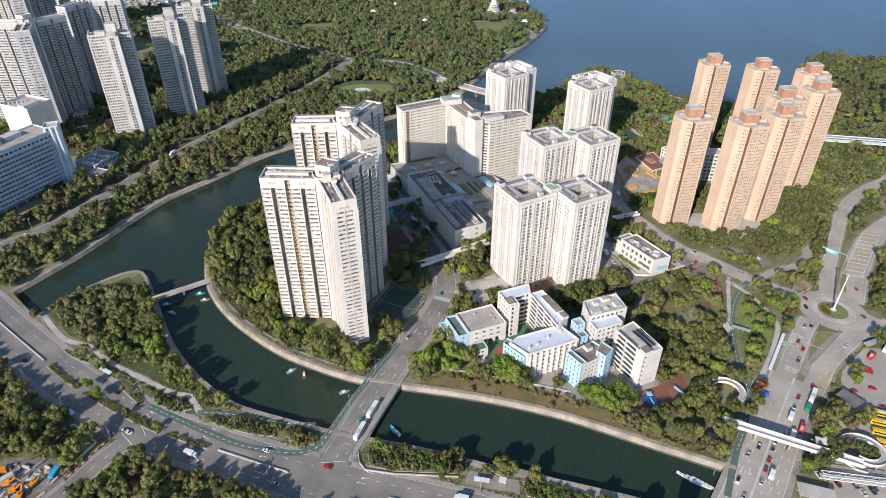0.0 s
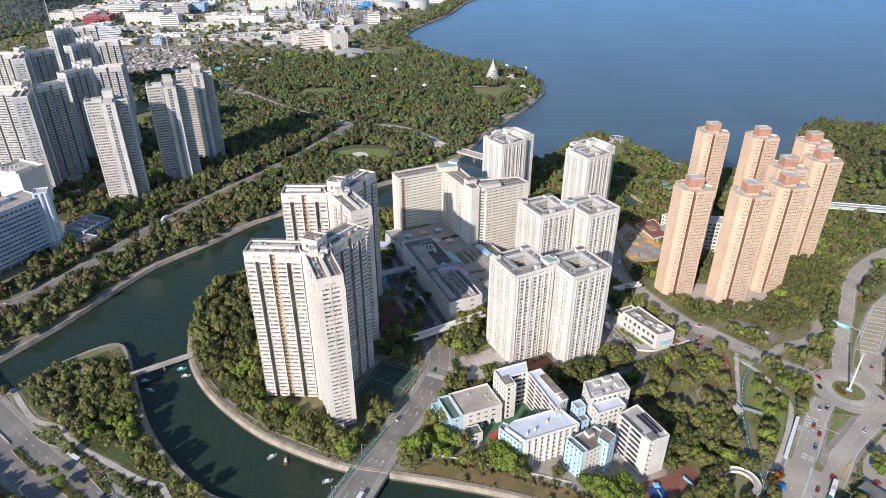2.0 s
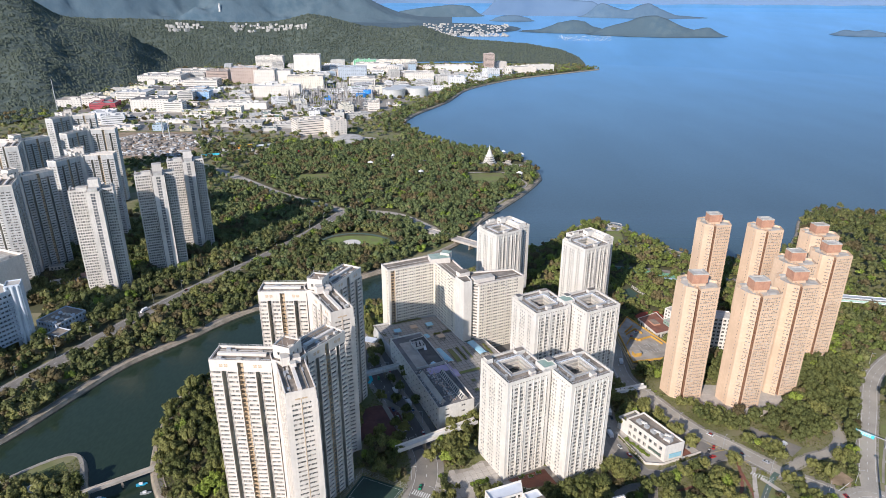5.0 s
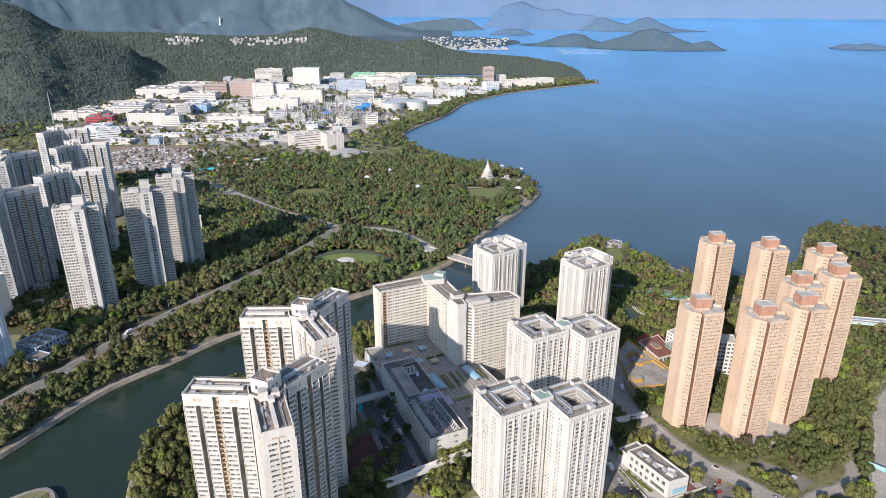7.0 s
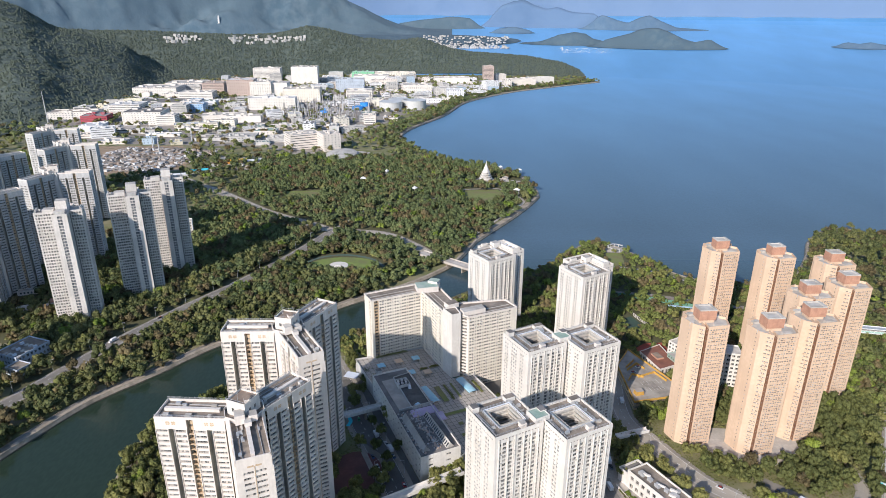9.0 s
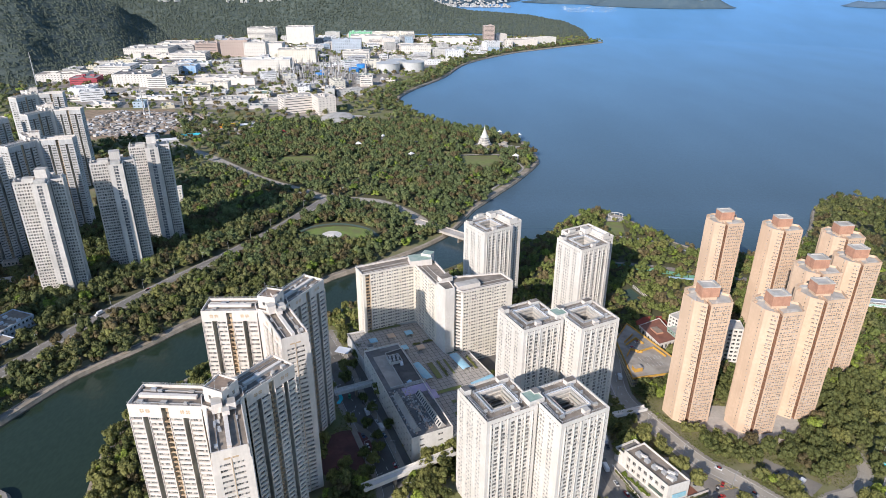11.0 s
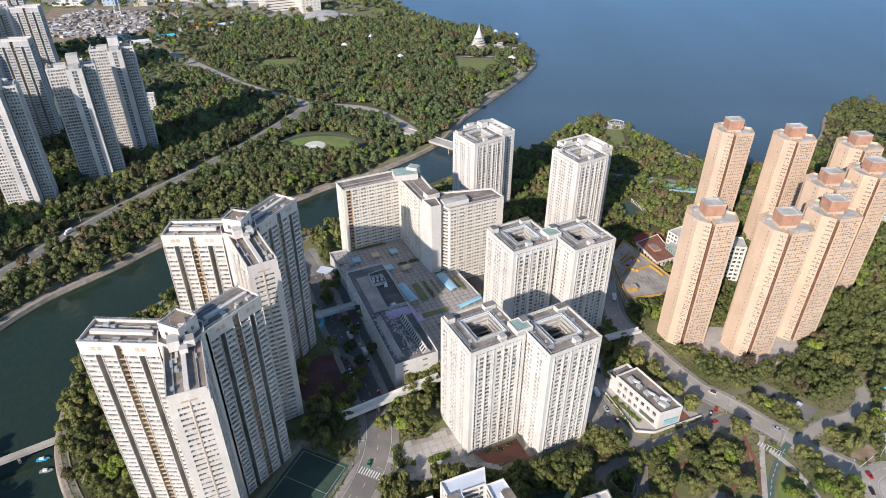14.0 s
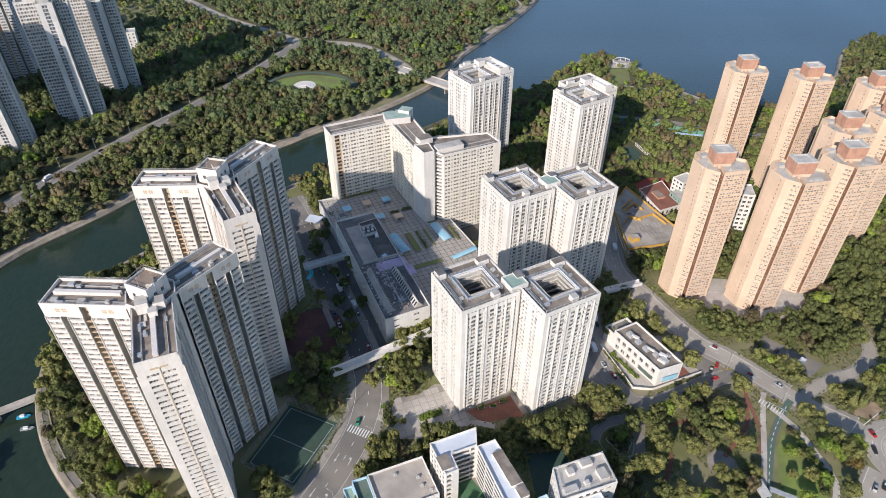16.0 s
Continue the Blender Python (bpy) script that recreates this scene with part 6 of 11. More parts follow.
bridge("shop_footbridge", "white concrete footbridge to the podium", (-17, 367), (34, 397), 5.0, 7.5, 1.2, 2, 1.3, mat=M_WHITE)
bridge("deck_footbridge", "grey link bridge into the podium", (-47, 452), (-20, 465), 5.0, 7.5, 1.2, 1, 1.2, mat=M_GREYW)
bridge("east_footbridge", "white footbridge across the multi-lane road", (150, 225), (209, 197.5), 4.4, 7.0, 0.9, 3, 1.2, mat=M_WHITE)
bridge("green_footbridge", "white and green glazed footbridge by the slope", (378, 584), (470, 566), 6, 9.0, 1.0, 2, 1.2, True, mat=M_WHITE)
bridge("court_footbridge", "white covered footbridge by the road", (137, 432), (160, 440), 4, 7.0, 0.9, 1, 1.2, mat=M_WHITE)


def spiral(name, cx, cy, r, turns, z1, a0):
    e = thing(name, "white spiral footbridge ramp round shrubs", "ramp")
    s, w = Shape(), Shape()
    n = int(turns * 36)
    for i in range(n):
        a, b2 = a0 + 2 * math.pi * turns * i / n, a0 + 2 * math.pi * turns * (i + 1) / n
        z, zb = z1 * (1 - i / n) + 0.3, z1 * (1 - (i + 1) / n) + 0.3
        P = lambda r_, x, h: (cx + r_ * math.cos(x), cy + r_ * math.sin(x), h)
        s.face([P(r - 1.6, a, z), P(r + 1.6, a, z), P(r + 1.6, b2, zb), P(r - 1.6, b2, zb)])
        for rr in (r - 1.6, r + 1.6):
            w.face([P(rr, a, z - 0.6), P(rr, b2, zb - 0.6), P(rr, b2, zb + 1.1), P(rr, a, z + 1.1)])
            w.face([P(rr + 0.2, a, z - 0.6), P(rr + 0.2, b2, zb - 0.6), P(rr + 0.2, b2, zb + 1.1), P(rr + 0.2, a, z + 1.1)])
            w.face([P(rr, a, z + 1.1), P(rr, b2, zb + 1.1), P(rr + 0.2, b2, zb + 1.1), P(rr + 0.2, a, z + 1.1)])
    s.ob("ramp_deck", M_PLAZA, e)
    w.ob("ramp_wall", M_WHITE, e)
    for k in range(5):
        a = a0 + 2 * math.pi * turns * k / 6
        s = Shape()
        s.tube((cx + r * math.cos(a), cy + r * math.sin(a), 0), 0.35, 0.35, z1 * (1 - k / 6), 8)
        s.ob("column", M_PLAZA, e)


spiral("spiral_ramp", 215, 208, 9.5, 1.1, 6.5, radians(225))
spiral("spiral_ramp", 161, 250, 9.0, 0.8, 3.6, radians(-60))
OPEN.append([(161 + 11 * math.cos(k * math.pi / 6), 250 + 11 * math.sin(k * math.pi / 6)) for k in range(12)])
OPEN.append([(215 + 12 * math.cos(k * math.pi / 6), 208 + 12 * math.sin(k * math.pi / 6)) for k in range(12)])

# ---- schools, shop and low buildings ----
M_SIGNB = surface("pale_blue_panel", (0.25, 0.5, 0.62), (0.35, 0.6, 0.7), 0.5)
M_SOLAR = surface("solar_cells", (0.02, 0.022, 0.035), (0.035, 0.04, 0.055), 1.0, rough=0.25)
gal = lambda i, L: [(x, min(x + 8.0, L - 0.7)) for x in np.arange(0.7, L - 2.5, 8.35)]
b = Build("school_hall", "white school hall with arcade and pale flat roof", "school", own=30)
HALL = [(16, 286.5), (39.5, 296), (31.5, 314), (8, 304.5)]
b.block(HALL, 0, 5.6, 1, M_WHITE, None, lambda i, L: even(3.6, 1.3, 1.2)(i, L) if i in (0, 1) else [], name="arcade", sill=0.03, head=0.82, depth=2.6, kind=1)
b.block(HALL, 5.6, 13, 2, M_WHITE, M_ROOFT, lambda i, L: even(2.2, 2.7, 2)(i, L), 1.2, sill=0.35, head=0.72)
b.block([(9.5, 284), (15.8, 286.4), (7.8, 304.4), (1.5, 302)], 0, 12, 4, M_BLUEW, M_GREENDK, even(1.2, 2.4, 1.5), 1.4)
b.block([(5.5, 283.6), (9.3, 285.2), (1.3, 302), (-2.4, 300.4)], 0, 9, 3, M_BLUEW, M_GREENROOF, even(1.2, 2.4, 1.5), 0.8)
b.block(rect(22, 281.5, 9, 7, radians(22)), 0, 7, 2, M_WHITE, M_GREENDK, even(1.8, 0.8), 0.8, sill=0.25, head=0.85, depth=1.0, kind=1)
for x, y in ((32, 300), (30, 304), (36, 298), (20, 305)):
    b.lump("roof_vent", (x, y, 13), (1.4, 1.0, 1.0), radians(24), M_GREYW)
b.finish()
b = Build("school_block", "white and pale blue courtyard school with open galleries", "school", own=60)
b.block([(35, 313), (42, 298), (47.5, 300.5), (44.5, 308), (55.5, 312.5), (55.4, 321.5)], 0, 24, 7, M_WHITE, M_ROOFB, lambda i, L: gal(i, L) if i in (2, 3) else even(1.6, 1.2)(i, L) if i != 1 else [(0.6, 3.0)], 1.2, sill=0.36, head=0.93, depth=1.9, kind=1)
b.block([(55.5, 312.5), (68, 281.5), (76, 291), (63.5, 316)], 0, 23, 7, M_WHITE, M_ROOFB, lambda i, L: gal(i, L) if i == 0 else even(1.7, 1.5)(i, L), 1.2, sill=0.36, head=0.93, depth=1.9, kind=1)
b.lump("stair_roof", (41.5, 303.5, 24), (5, 7, 1.6), radians(25), M_WHITE, M_ROOF)
b.lump("roof_slab", (67.5, 302, 23), (5, 17, 1.6), radians(25), M_WHITE, M_ROOF)
b.lump("roof_slab", (73, 291, 23), (4, 5, 1.8), radians(25), M_WHITE, M_ROOF)
b.block([(39, 271.5), (48.5, 261.8), (80, 274.5), (70.5, 287), (44, 276.5)], 0, 19, 6, M_WHITE, M_ROOFB, even(1.9, 2.1, 2), 1.2, sill=0.3, head=0.78, depth=0.6, kind=0)
for k in range(9):
    f = (k + 0.5) / 9
    s = Shape()
    s.box((48.5 + 31.5 * f + 0.2, 261.8 + 12.7 * f - 0.5, 0), (0.6, 0.9, 18.5), 0.38)
    s.ob("pier", M_WHITE, b.root)
b.block([(35.5, 273.5), (46.5, 261.2), (48.3, 262.6), (39, 272.8), (41, 276), (38, 277.5)], 0, 17, 5, M_BLUEW, M_ROOF, even(1.0, 1.6), 1.0)
b.block(rect(81.5, 287, 6, 6, radians(24)), 0, 22, 6, M_BLUEW, M_ROOFL, even(1.0, 1.4), 1.0)
b.block(rect(83.5, 281.5, 5, 5, radians(24)), 0, 17, 5, M_BLUEW, M_ROOF, even(1.0, 1.4), 1.0)
for x, y in ((55, 270), (62, 276), (70, 281), (50, 267)):
    b.lump("roof_vent", (x, y, 19), (0.8, 0.8, 2.2), radians(20), M_WHITE)
b.finish()
b = Build("school_annex", "white school annex with blue end walls", "school", own=30)
b.block([(72, 264), (79, 254), (97, 264.5), (88, 274)], 0, 18, 6, M_WHITE, M_ROOF, even(1.3, 1.3), 1.2, sill=0.35, head=0.8)
b.block([(70.6, 263.2), (77.6, 253.2), (80.8, 255.2), (73.8, 265.2)], 0, 19.5, 6, M_BLUEW, M_ROOF, even(0.9, 2.0), 0.8)
b.block([(87.5, 263), (92, 258), (97.6, 264.4), (92, 271)], 0, 21, 6, M_BLUEW, M_ROOF, even(0.9, 2.0), 0.8)
b.lump("stair_house", (84, 268, 18), (4, 4, 2.6), radians(30), M_WHITE, M_ROOF)
b.finish()
b = Build("white_school", "white stepped school block with galleried wing", "school", own=50)
b.block([(87, 285), (111.5, 293.5), (108, 307.5), (86, 299.5)], 0, 27, 8, M_WHITE, M_ROOFL, even(2.0, 1.2), 1.3, sill=0.28, head=0.82, depth=0.5)
b.block([(90, 277), (107, 284), (104.5, 290.9), (87.5, 284.8)], 0, 24, 7, M_WHITE, M_ROOFB, even(2.0, 1.2), 1.2, sill=0.28, head=0.82, depth=0.5)
b.block([(101, 276), (112, 255), (124, 260.5), (113, 283.5)], 0, 25, 7, M_WHITE, M_ROOFL, lambda i, L: [(0.5, 8.6), (9.0, 17.5)] if i == 0 else [(0.6, 3.0)] if i == 1 else gal(i, L) if i == 3 else even(1.4, 3)(i, L), 1.2, sill=0.36, head=0.93, depth=1.9, kind=1)
b.lump("green_strip", (106.4, 269.6, 25.1), (2.4, 15, 0.35), radians(27.6), M_GREENDK)
b.lump("lift_house", (114, 258.5, 25), (5.5, 4.5, 1.8), radians(27.6), M_WHITE, M_ROOF)
b.block([(90, 262), (102.5, 268.5), (100, 275), (91, 272)], 0, 4, 1, M_GREYW, M_DARKROOF, None, 0.8)
for k in range(3):
    b.lump("solar_panel", (114.2 + 2.4 * k, 268.5 + 1.1 * k, 25.6), (1.5, 15, 0.3), radians(27.6), M_SOLAR, None, "dark solar panel row")
for x, y, w, d in ((92, 290, 6, 2.6), (100, 302, 5, 3), (106, 297, 4, 5), (93, 298, 3, 3), (99, 293, 2, 2)):
    b.lump("roof_plant", (x, y, 27), (w, d, 1.9), radians(20), M_WHITE, M_ROOFL)
s = Shape()
for zz in (1.8, 2.4):
    for a, c in (((88, 286.5), (110.5, 294)), ((110.5, 294), (107.3, 306.5)), ((107.3, 306.5), (87, 299)), ((87, 299), (88, 286.5))):
        s.bar((*a, 27 + zz), (*c, 27 + zz), 0.1, 0.1)
s.ob("roof_railing", M_METAL, b.root)
b.finish()
b = Build("white_shop", "two-storey white shop with rooftop air plant", "shop", own=20)
b.block([(134, 394), (151, 366), (164.5, 371), (147.5, 401)], 0, 11, 2, M_WHITE, M_ROOF, lambda i, L: even(2.6, 1.6, 1.5)(i, L) if i in (0, 3) else [], 1.3, sill=0.2, head=0.75, depth=0.8)
for x, y, w in ((142, 391, 4), (145, 386, 3), (148, 381, 3.4), (152, 377, 2.6), (155, 373, 4.4), (158, 376, 2.2)):
    b.lump("air_plant", (x, y, 11), (w, w * 0.8, 1.8), radians(-60), M_METAL, M_PALEM)
for x, y, r in ((144, 389, 0.9), (150, 380, 0.7), (155.5, 376, 1.0), (153.5, 372, 0.9)):
    s = Shape()
    s.bar((x - 1.6, y + 1.2, 12.6), (x + 1.6, y - 1.4, 12.6), r * 1.5, r * 1.4)
    s.ob("roof_duct", M_WHITE, b.root)
b.lump("entrance_canopy", (146.2, 371.0, 4.2), (1.6, 9, 0.5), radians(31), M_GREENDK)
b.block([(130.5, 400), (134, 394.2), (147, 401.4), (144, 407)], 0, 8, 2, M_WHITE, M_DARKROOF, None, 1.6)
b.lump("sign_band", (158.2, 367.6, 3.0), (9, 0.4, 3), radians(20), M_SIGNB, None, "pale blue shop sign panel")
b.finish()
e = thing("forecourt_wall", "low cream boundary wall round the shop", "wall")
for p, q in (((128, 394), (139, 364)), ((139, 364), (149, 363)), ((149, 363), (178, 375))):
    s = Shape()
    s.bar((*p, 0.8), (*q, 0.8), 0.35, 1.6)
    s.ob("wall_panel", M_CREAM, e)


def car_park():
    b = Build("car_park", "open multi-storey car park with ochre parapets", "car park", own=0)
    P = [(160, 472), (190, 479), (197, 498), (175, 547), (160, 522)]
    for k in range(3):
        z = 0.2 + 3.2 * k
        s = Shape()
        s.face([(*p, z) for p in P])
        s.face([(*p, z - 0.3) for p in P][::-1])
        s.ob("deck", M_DECK if k == 2 else M_PAVING, b.root)
        for i in range(5):
            s = Shape()
            s.bar((*P[i], z + 0.5), (*P[(i + 1) % 5], z + 0.5), 0.4, 1.7)
            s.ob("parapet", M_OCHRE if k == 2 else M_CREAMO, b.root)
    for i in range(5):
        for f in (0.02, 0.35, 0.68):
            x, y = P[i][0] * (1 - f) + P[(i + 1) % 5][0] * f, P[i][1] * (1 - f) + P[(i + 1) % 5][1] * f
            s = Shape()
            s.box((x * 0.98 + 175 * 0.02, y * 0.98 + 505 * 0.02, 0), (0.6, 0.6, 6.4), 0)
            s.ob("column", M_GREYW, b.root)
    for p, q in (((172, 505), (186, 512)), ((186, 512), (192, 500)), ((166, 515), (176, 525)), ((166, 519), (175, 530)), ((176, 525), (180, 517)), ((163, 500), (168, 509)), ((168, 509), (176, 505))):
        s = Shape()
        s.bar((*p, 7.4), (*q, 7.4), 0.5, 1.7)
        s.ob("ramp_wall", M_OCHRE, b.root)
    b.lump("stair_house", (166, 483, 6.6), (6, 4.5, 3.2), 0.25, M_OCHRE, M_ROOFT)
    s = Shape()
    for k in range(9):
        s.box((166 + 2.6 * k, 487 + 0.6 * k, 6.62), (0.15, 4.6, 0.02), 0.24)
    for k in range(7):
        s.box((172 + 2.6 * k, 497 + 0.6 * k, 6.62), (0.15, 4.6, 0.02), 0.24)
    s.ob("bay_lines", M_PAINT, b.root, kind="stuff")
    return b.root


M_DECK = surface("worn_car_deck", (0.24, 0.215, 0.185), (0.36, 0.32, 0.27), 0.3, (0.42, 0.38, 0.33), 0.09, bump=0.2)
M_CREAMO = surface("cream_ochre_paint", (0.56, 0.46, 0.30), (0.64, 0.54, 0.38), 0.6, (0.48, 0.40, 0.28), 0.2)
M_OCHRE = surface("ochre_paint", (0.52, 0.29, 0.055), (0.64, 0.38, 0.085), 0.6, (0.46, 0.27, 0.07), 0.2)
car_park()
OPEN.append([(156, 468), (194, 476), (202, 500), (176, 552), (156, 524)])
b = Build("market_hall", "low hall with red-brown tiled roof", "hall", own=6)
b.block([(184, 544), (192, 516), (209, 524), (204, 556)], 0, 7, 1, M_CREAM, M_REDPAVE, even(2, 2), 0.6)
b.block([(204, 536), (208, 524), (218, 528), (214, 540)], 0, 10, 3, M_GREENROOF, M_ROOFL, even(1.6, 1.2), 0.6)
b.lump("roof_vent", (196, 536, 7), (6, 9, 1.4), 0.3, M_BRICKBOX, M_ROOFB2)
b.finish()
flat("market_apron", [(186, 546), (203, 557), (214, 556), (212, 572), (196, 570), (182, 558)], M_COURTR2, "red painted play apron beside the hall", "plaza", 0.12)
b = Build("white_annex", "white mid-rise block behind the pink towers", "building", own=20)
b.block(rect(238, 512, 22, 14, radians(-10)), 0, 28, 8, M_WHITE, M_ROOFL, even(2.2, 1.2), 1)
b.finish()
b = Build("white_annex", "white low block behind the pink towers", "building", own=8)
b.block(rect(216, 545, 14, 10, radians(30)), 0, 16, 5, M_WHITE, M_ROOFL, even(1.8, 1.2), 1)
b.finish()
b = Build("white_block", "small white block among trees by the grey towers", "building", own=8)
b.block(rect(-304, 834, 9, 14, radians(20)), 0, 22, 6, M_WHITE, M_ROOFL, even(1.4, 3), 1)
b.finish()


# ---- lookout tower, works district, far town, hills ----
def lookout():
    e = thing("lookout_tower", "white spiral lookout tower on the cape", "tower", (87, 1124, 0))
    s = Shape()
    s.tube((0, 0, 0), 15, 15, 3, 32)
    s.ob("base", M_PLAZA, e)
    for k, (x, y, r, h) in enumerate(((-14, -8, 8, 2.2), (16, -4, 9, 2.0), (26, 4, 7, 1.6), (0, -18, 10, 1.4), (34, 10, 5, 4.0))):
        s = Shape()
        s.tube((x, y, 0), r, r, h, 20)
        s.tube((x, y, h), r + 0.3, r + 0.3, 0.7, 20, cap=False)
        s.ob("terrace", M_WHITE if k % 2 else M_PLAZA, e)
    for k in range(10):
        s = Shape()
        s.box((18 + 2.2 * k, -8 + 1.8 * k, 0), (2.2, 2.8, 1.6 + 0.2 * (k % 3)), 0.6)
        s.ob("stair_flight", M_GREYW, e)
    for k, (r, z) in enumerate(((11, 3), (9.6, 6.5), (8.2, 10), (7.0, 13.5))):
        s = Shape()
        s.tube((0, 0, z + 2.4), r, r, 1.0, 28)
        s.ob("ring_deck", M_WHITE, e)
        s = Shape()
        s.tube((0, 0, z), r - 2.5, r - 2.5, 2.4, 20)
        s.ob("drum", M_GREYW, e)
    for k in range(8):
        a = k * math.pi / 4
        s = Shape()
        s.bar((9 * math.cos(a), 9 * math.sin(a), 3), (5 * math.cos(a), 5 * math.sin(a), 17), 0.5, 0.5)
        s.ob("rib", M_WHITE, e)
    s = Shape()
    s.tube((0, 0, 16.5), 6.0, 1.0, 13, 16)
    s.tube((0, 0, 29.5), 1.0, 0.1, 7, 8)
    s.ob("spire", M_WHITE, e)


M_WPALE = surface("white_sheet", (0.72, 0.72, 0.72), (0.8, 0.8, 0.8), 0.4, rough=0.6)
lookout()
OPEN.append([(68, 1105), (150, 1105), (150, 1140), (100, 1142), (68, 1140)])
flat("lookout_court", [(70, 1112), (140, 1100), (152, 1124), (110, 1140), (72, 1138)], M_PLAZA, "pale paved court round the lookout tower", "plaza", 0.1)
for tx, ty, tw, td, ta in ((-120, 1112, 12, 9, 20), (-30, 1053, 10, 8, 50), (132, 1047, 13, 7, -30), (150, 1180, 10, 7, 10), (118, 1200, 8, 6, 30), (-85, 1165, 9, 6, 70)):
    e = thing("park_tent", "white sheet-roofed park pavilion among trees", "pavilion", (tx, ty, 0), ta, "park pavilions")
    s = Shape()
    for i in range(8):
        p, q = (math.cos(i * math.pi / 4), math.sin(i * math.pi / 4)), (math.cos((i + 1) * math.pi / 4), math.sin((i + 1) * math.pi / 4))
        k0, k1 = (1.0 if i % 2 else 0.72), (0.72 if i % 2 else 1.0)
        s.face([(p[0] * tw * 0.6 * k0, p[1] * td * 0.6 * k0, 6.5), (q[0] * tw * 0.6 * k1, q[1] * td * 0.6 * k1, 6.5), (0, 0, 10.0)])
    s.ob("roof", M_WPALE, e)
    for sx in (-1, 1):
        for sy in (-1, 1):
            s = Shape()
            s.tube((sx * tw * 0.32, sy * td * 0.32, 0), 0.3, 0.3, 7.2, 6)
            s.ob("post", M_METAL, e)
    OPEN.append([(tx - 9, ty - 12), (tx + 9, ty - 12), (tx + 9, ty + 7), (tx - 9, ty + 7)])
for _pts in ([(35, 1066), (60, 1071), (100, 1075), (118, 1062), (128, 1040)], [(128, 1040), (138, 1000), (112, 950), (85, 900), (58, 850)], [(-60, 1170), (-20, 1150), (30, 1135), (72, 1125)], [(-128, 866), (-110, 910), (-90, 960), (-40, 1000), (20, 1020)]):
    road("park_path", _pts, 1.8, "pale curving path through the park woods", M_PLAZA, kerb=False, category="path", edge=False)

M_WORKS = island_mix("works_walls", [(0.74, 0.74, 0.74), (0.60, 0.59, 0.56), (0.74, 0.70, 0.60), (0.50, 0.51, 0.53), (0.78, 0.78, 0.78), (0.62, 0.54, 0.46), (0.70, 0.69, 0.67), (0.76, 0.76, 0.77), (0.42, 0.52, 0.62), (0.72, 0.66, 0.50)], 0.7, own=True)
M_WROOF = island_mix("works_roofs", [(0.52, 0.51, 0.49), (0.36, 0.35, 0.33), (0.62, 0.61, 0.59), (0.26, 0.255, 0.25), (0.42, 0.36, 0.30), (0.58, 0.58, 0.58), (0.34, 0.40, 0.36), (0.66, 0.66, 0.66)], 0.8, own=True)
M_BEIGE = surface("beige_panels", (0.42, 0.33, 0.29), (0.50, 0.40, 0.35), 0.1, (0.46, 0.37, 0.32), 0.02)
M_REDM = surface("red_cladding", (0.36, 0.06, 0.08), (0.46, 0.1, 0.12), 0.1)
M_TANK = surface("pale_steel_tank", (0.5, 0.5, 0.49), (0.6, 0.6, 0.58), 0.2, rough=0.5)
M_PLANT = island_mix("gas_works_steel", [(0.36, 0.35, 0.34), (0.5, 0.5, 0.49), (0.24, 0.23, 0.23), (0.42, 0.39, 0.36), (0.6, 0.6, 0.6)], 0.6)
M_GREENW = surface("green_cladding", (0.2, 0.5, 0.3), (0.28, 0.58, 0.36), 0.1)


